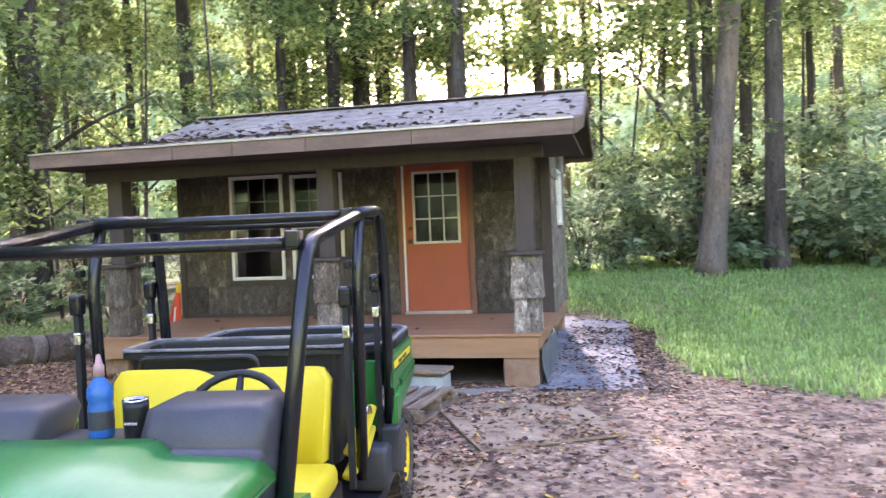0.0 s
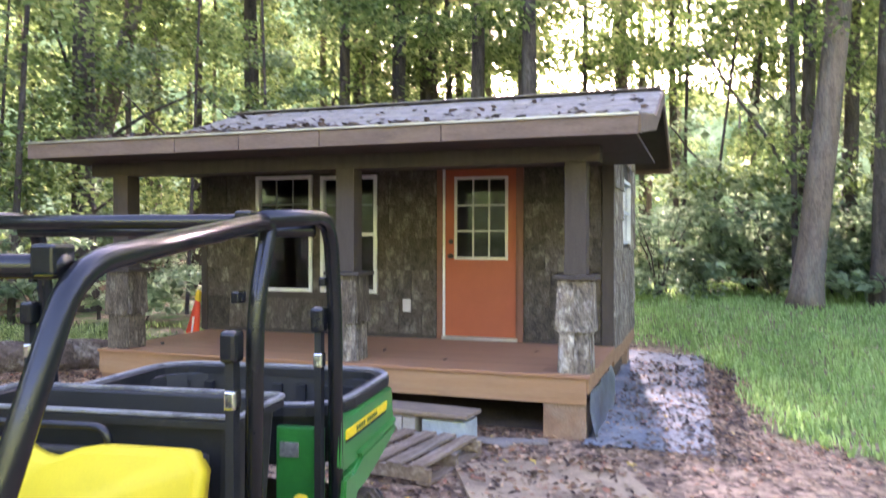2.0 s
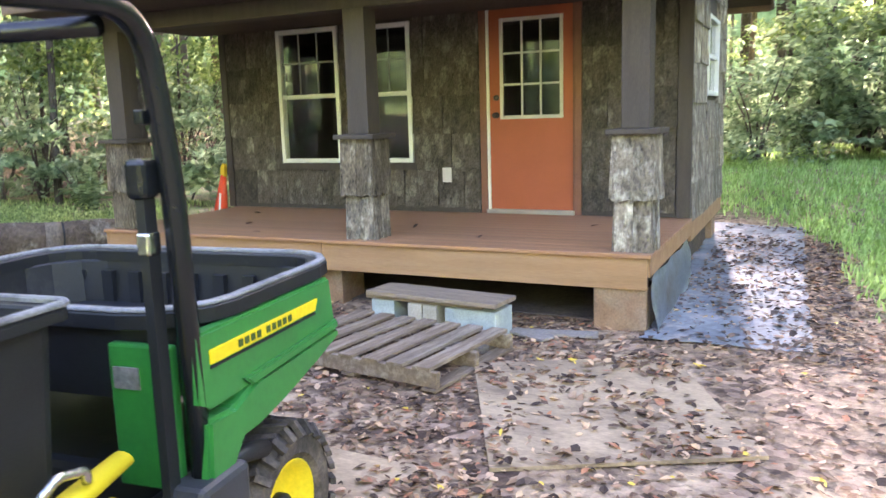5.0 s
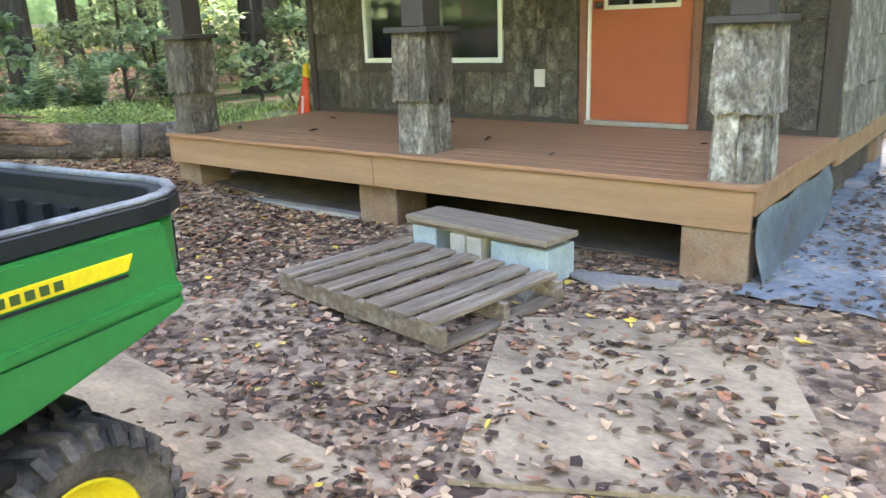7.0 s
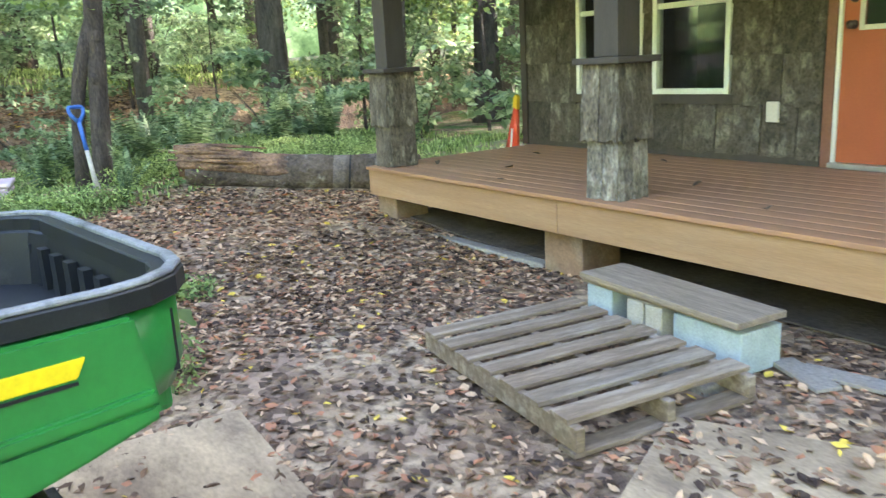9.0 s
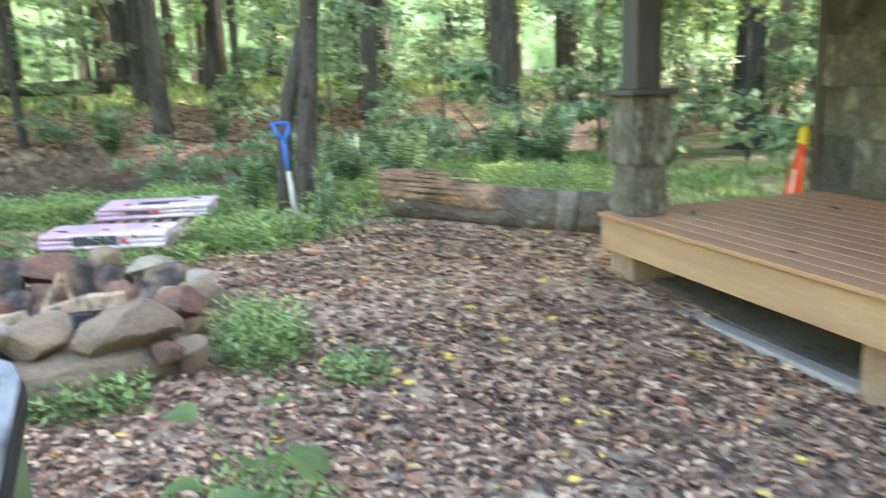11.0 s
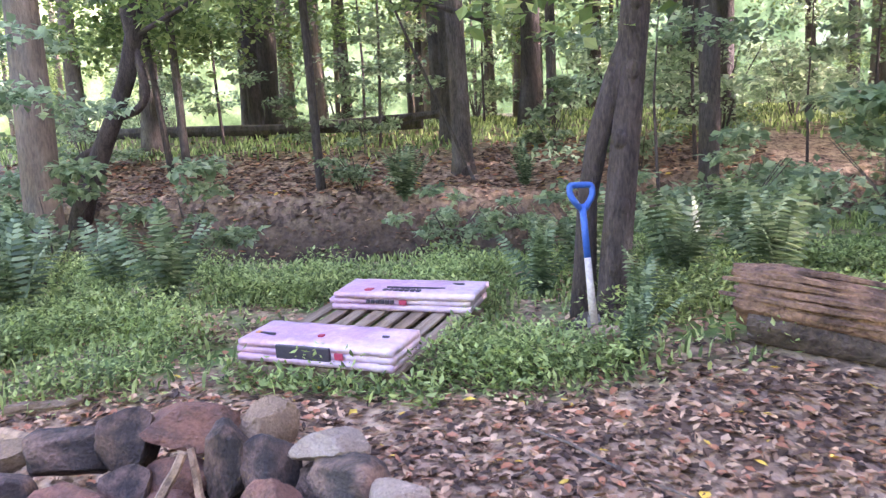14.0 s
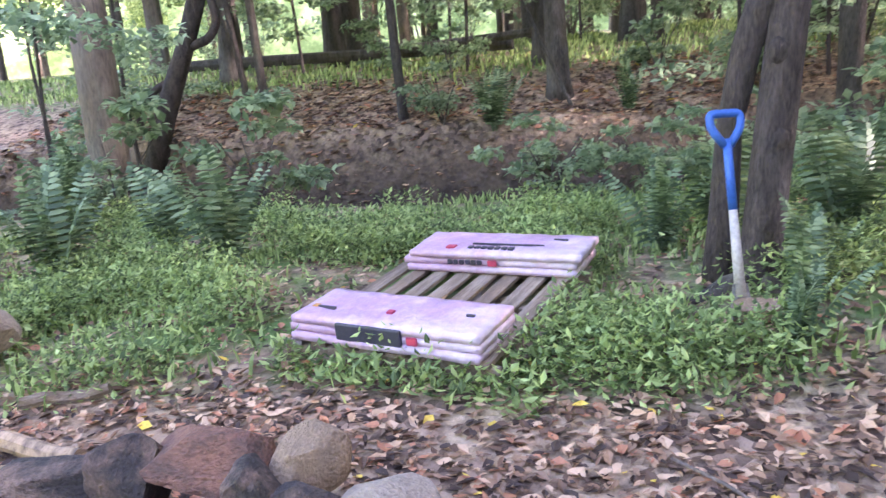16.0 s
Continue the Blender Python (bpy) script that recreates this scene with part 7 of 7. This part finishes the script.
# ferns
def frond_mesh(seed, length):
    rnd = random.Random(seed)
    bm = bmesh.new()
    n = 20
    def at(s):
        return Vector((length * 0.75 * s, 0, length * (0.85 * s - 0.40 * s * s)))
    tube(bm, [at(i / 6) for i in range(7)], [0.004 * (1 - 0.7 * i / 6) for i in range(7)], 4)
    for i in range(2, n):
        s = i / n
        w = length * 0.13 * math.sin(math.pi * min(1, 0.18 + 0.82 * s)) ** 0.8
        p = at(s)
        for q in (-1, 1):
            tip = p + Vector((w * 0.35, q * w, -w * 0.25 + rnd.uniform(-0.01, 0.01)))
            e = length * 0.014
            a, b = p + Vector((-e, 0, 0)), p + Vector((e, 0, 0))
            mid = (p + tip) / 2
            v = [bm.verts.new(c) for c in (a, mid + Vector((-e * 1.3, 0, 0.004)), tip, mid + Vector((e * 1.3, 0, 0.004)), b)]
            bm.faces.new(v if q > 0 else v[::-1])
    return mesh_of("frond", bm, M["fern"])


FRONDS = [frond_mesh(s, 0.55 + 0.12 * s) for s in range(4)]
def fern(x, y, k, seed, n=18):
    t = thing("fern", pose(x, y, ground_z(x, y) - 0.02), "dark green fern clump with arching fronds", "fern", "ferns by the creek")
    rnd = random.Random(seed)
    for i in range(n):
        a = 360 * i / n + rnd.uniform(-12, 12)
        shared("frond", rnd.choice(FRONDS), t, pose(0.03 * math.cos(radians(a)), 0.03 * math.sin(radians(a)), 0, rnd.uniform(-14, 14), -rnd.uniform(24, 66), a) @ Matrix.Diagonal((k, k, k, 1)))
    return t
for i, (x, y, k) in enumerate(((-9.1, 2.95, 1.15), (-8.75, 1.95, 1.1), (-9.4, 2.35, 1.0), (-8.5, 1.35, 1.0), (-9.15, 6.75, 1.15), (-9.5, 6.15, 1.1), (-9.0, 7.35, 1.1), (-9.9, 7.4, 1.1), (-9.4, 5.75, 0.95), (-9.7, 8.7, 1.1),
                              (-8.3, 6.35, 0.7), (-7.75, 6.2, 0.6), (-10.1, 9.6, 1.2), (-8.8, 10.2, 1.0), (-13.0, 5.0, 1.1), (-15.0, 3.9, 1.1), (-15.8, 5.7, 1.0), (-10.2, 1.0, 1.1), (-9.3, 0.6, 1.1))):
    fern(x, y, k, 40 + i, 22 if k > 1 else 14)

# small leafy shrubs along the creek and behind the lawn
SPRAY = [leaf_cloud(60 + s, crown_centres(60 + s, 0.15, 1.1, 0.85, 9), 700, 0.11, 0.3, "leaf_under") for s in range(3)]
rnd = random.Random(8)
def shrub(x, y, k, flat=1.0, pool=SPRAY):
    s = thing("shrub", pose(x, y, ground_z(x, y), 0, 0, rnd.random() * 360), "low leafy shrub with light layered leaves", "shrub", "creek shrubs")
    c = new("foliage", rnd.choice(pool))
    c.parent = s
    c.matrix_basis = Matrix.Diagonal((k, k, k * flat, 1))
    bm = bmesh.new()
    for q in range(4):
        a = rnd.random() * 6.28
        tube(bm, [(0, 0, -0.05), (0.2 * k * math.cos(a), 0.2 * k * math.sin(a), 0.4 * k * flat), (0.5 * k * math.cos(a), 0.5 * k * math.sin(a), 0.75 * k * flat)], [0.012, 0.009, 0.004], 5)
    part("stem", bm, M["trunk"], s)
for x, y, k in ((-11.5, 4.9, 0.75), (-11.7, 3.0, 0.7), (-11.3, 5.8, 0.7), (-13.9, 3.9, 0.6), (-14.6, 5.4, 0.7), (-11.2, 2.2, 1.0), (-11.9, 3.9, 0.9), (-12.2, 6.4, 1.1), (-11.0, 7.6, 1.1), (-11.2, 9.2, 1.3), (-10.9, 0.9, 1.0), (-15.0, 3.2, 0.8), (-14.7, 4.6, 0.8), (-14.4, 6.3, 1.0), (-12.7, 8.3, 1.2), (-14.9, 8.0, 1.1), (-10.2, 11.3, 1.4), (-9.0, 12.3, 1.4),
                (-13.2, 12.0, 1.4), (-17.5, 6.2, 1.2), (-16.6, 7.6, 1.2), (-17.8, 2.8, 0.9), (-18.8, 1.2, 0.9)):
    shrub(x, y, k)
for k in range(34):
    x = rnd.uniform(-2.5, 9)
    y = 18.7 + rnd.uniform(-0.5, 4.0) + 0.12 * abs(x - 2)
    shrub(x, y, rnd.uniform(1.2, 2.3), rnd.uniform(0.8, 1.2), SPRAY + CROWN_LOW[:1])

# a sapling with flat sprays of leaves by the pale trunk
sap = thing("sapling", pose(-10.3, 0.75, ground_z(-10.3, 0.75)), "thin sapling with flat layers of light green leaves", "sapling")
part("stem", tubed([(0, 0, -0.1), (0.03, 0.05, 0.9), (0.0, 0.12, 1.9), (0.02, 0.1, 2.6)], [0.02, 0.016, 0.01, 0.004], 6), M["trunk"], sap)
fo = new("foliage", leaf_cloud(91, [(0, 0.3, 1.75, 0.6), (0.1, -0.5, 1.85, 0.6), (-0.2, 0.9, 1.6, 0.5), (0.2, -1.1, 1.7, 0.5), (0, 0.2, 2.3, 0.5)], 900, 0.10, 0.22, "leaf_under"))
fo.parent = sap

# light understorey saplings among the stems
UNDER = [leaf_cloud(130 + s, crown_centres(130 + s, 0.8, 4.6, 1.3, 16), 1500, 0.12, 0.35, "leaf_under") for s in range(3)]
for x, y, k in ((-13.9, 7.4, 1.0), (-15.6, 9.8, 1.1), (-17.2, 8.6, 1.2), (-12.6, 11.6, 1.1), (-19.0, 7.6, 1.2), (-18.2, 3.0, 1.0), (-19.6, -0.6, 1.0), (-14.8, -1.4, 1.1), (-12.6, -1.0, 1.0), (-20.8, 2.2, 1.1), (-22.6, 4.8, 1.2), (-17.6, 11.6, 1.2), (-14.6, 13.6, 1.2), (-11.2, 14.6, 1.2), (-9.2, 16.4, 1.2)):
    s = thing("sapling", pose(x, y, ground_z(x, y), 0, 0, rnd.random() * 360), "light-leaved understorey sapling by the creek", "sapling", "understorey saplings")
    part("stem", tubed([(0, 0, -0.1), (0.06, 0.04, 1.5), (0.02, 0.1, 3.0), (0.1, 0.05, 4.6)], [0.035, 0.028, 0.018, 0.005], 6), M["trunk_dark"], s)
    c = new("foliage", rnd.choice(UNDER))
    c.parent = s
    c.matrix_basis = Matrix.Diagonal((k, k, k, 1))

# fallen stems over the creek bank
def fallen(p, q, r, mat="trunk", label="fallen grey tree stem on the far bank"):
    loose("fallen_branch", G(*p), G(*q), r, mat, label, "fallen branch")
fallen((-21.5, -5.0, 0.15), (-20.0, 3.6, 0.25), 0.12)
fallen((-20.6, 0.2, 0.2), (-19.4, 4.4, 0.5), 0.09)
fallen((-12.2, 1.6, 0.25), (-13.3, 4.6, 0.2), 0.035, "trunk_pale", "pale thin fallen branch over the creek")
fallen((-12.9, 4.3, 0.5), (-14.0, 6.8, 1.1), 0.09, "trunk_pale", "pale root limb reaching over the creek")
fallen((-13.6, 5.9, 0.9), (-14.2, 6.6, 0.1), 0.05, "trunk_pale", "pale root limb reaching over the creek")
loose("stick", G(-6.95, 5.65, 0.02), G(-6.35, 6.25, 0.03), 0.006, "trunk_pale", "thin pale twig lying on the leaves", "twig")
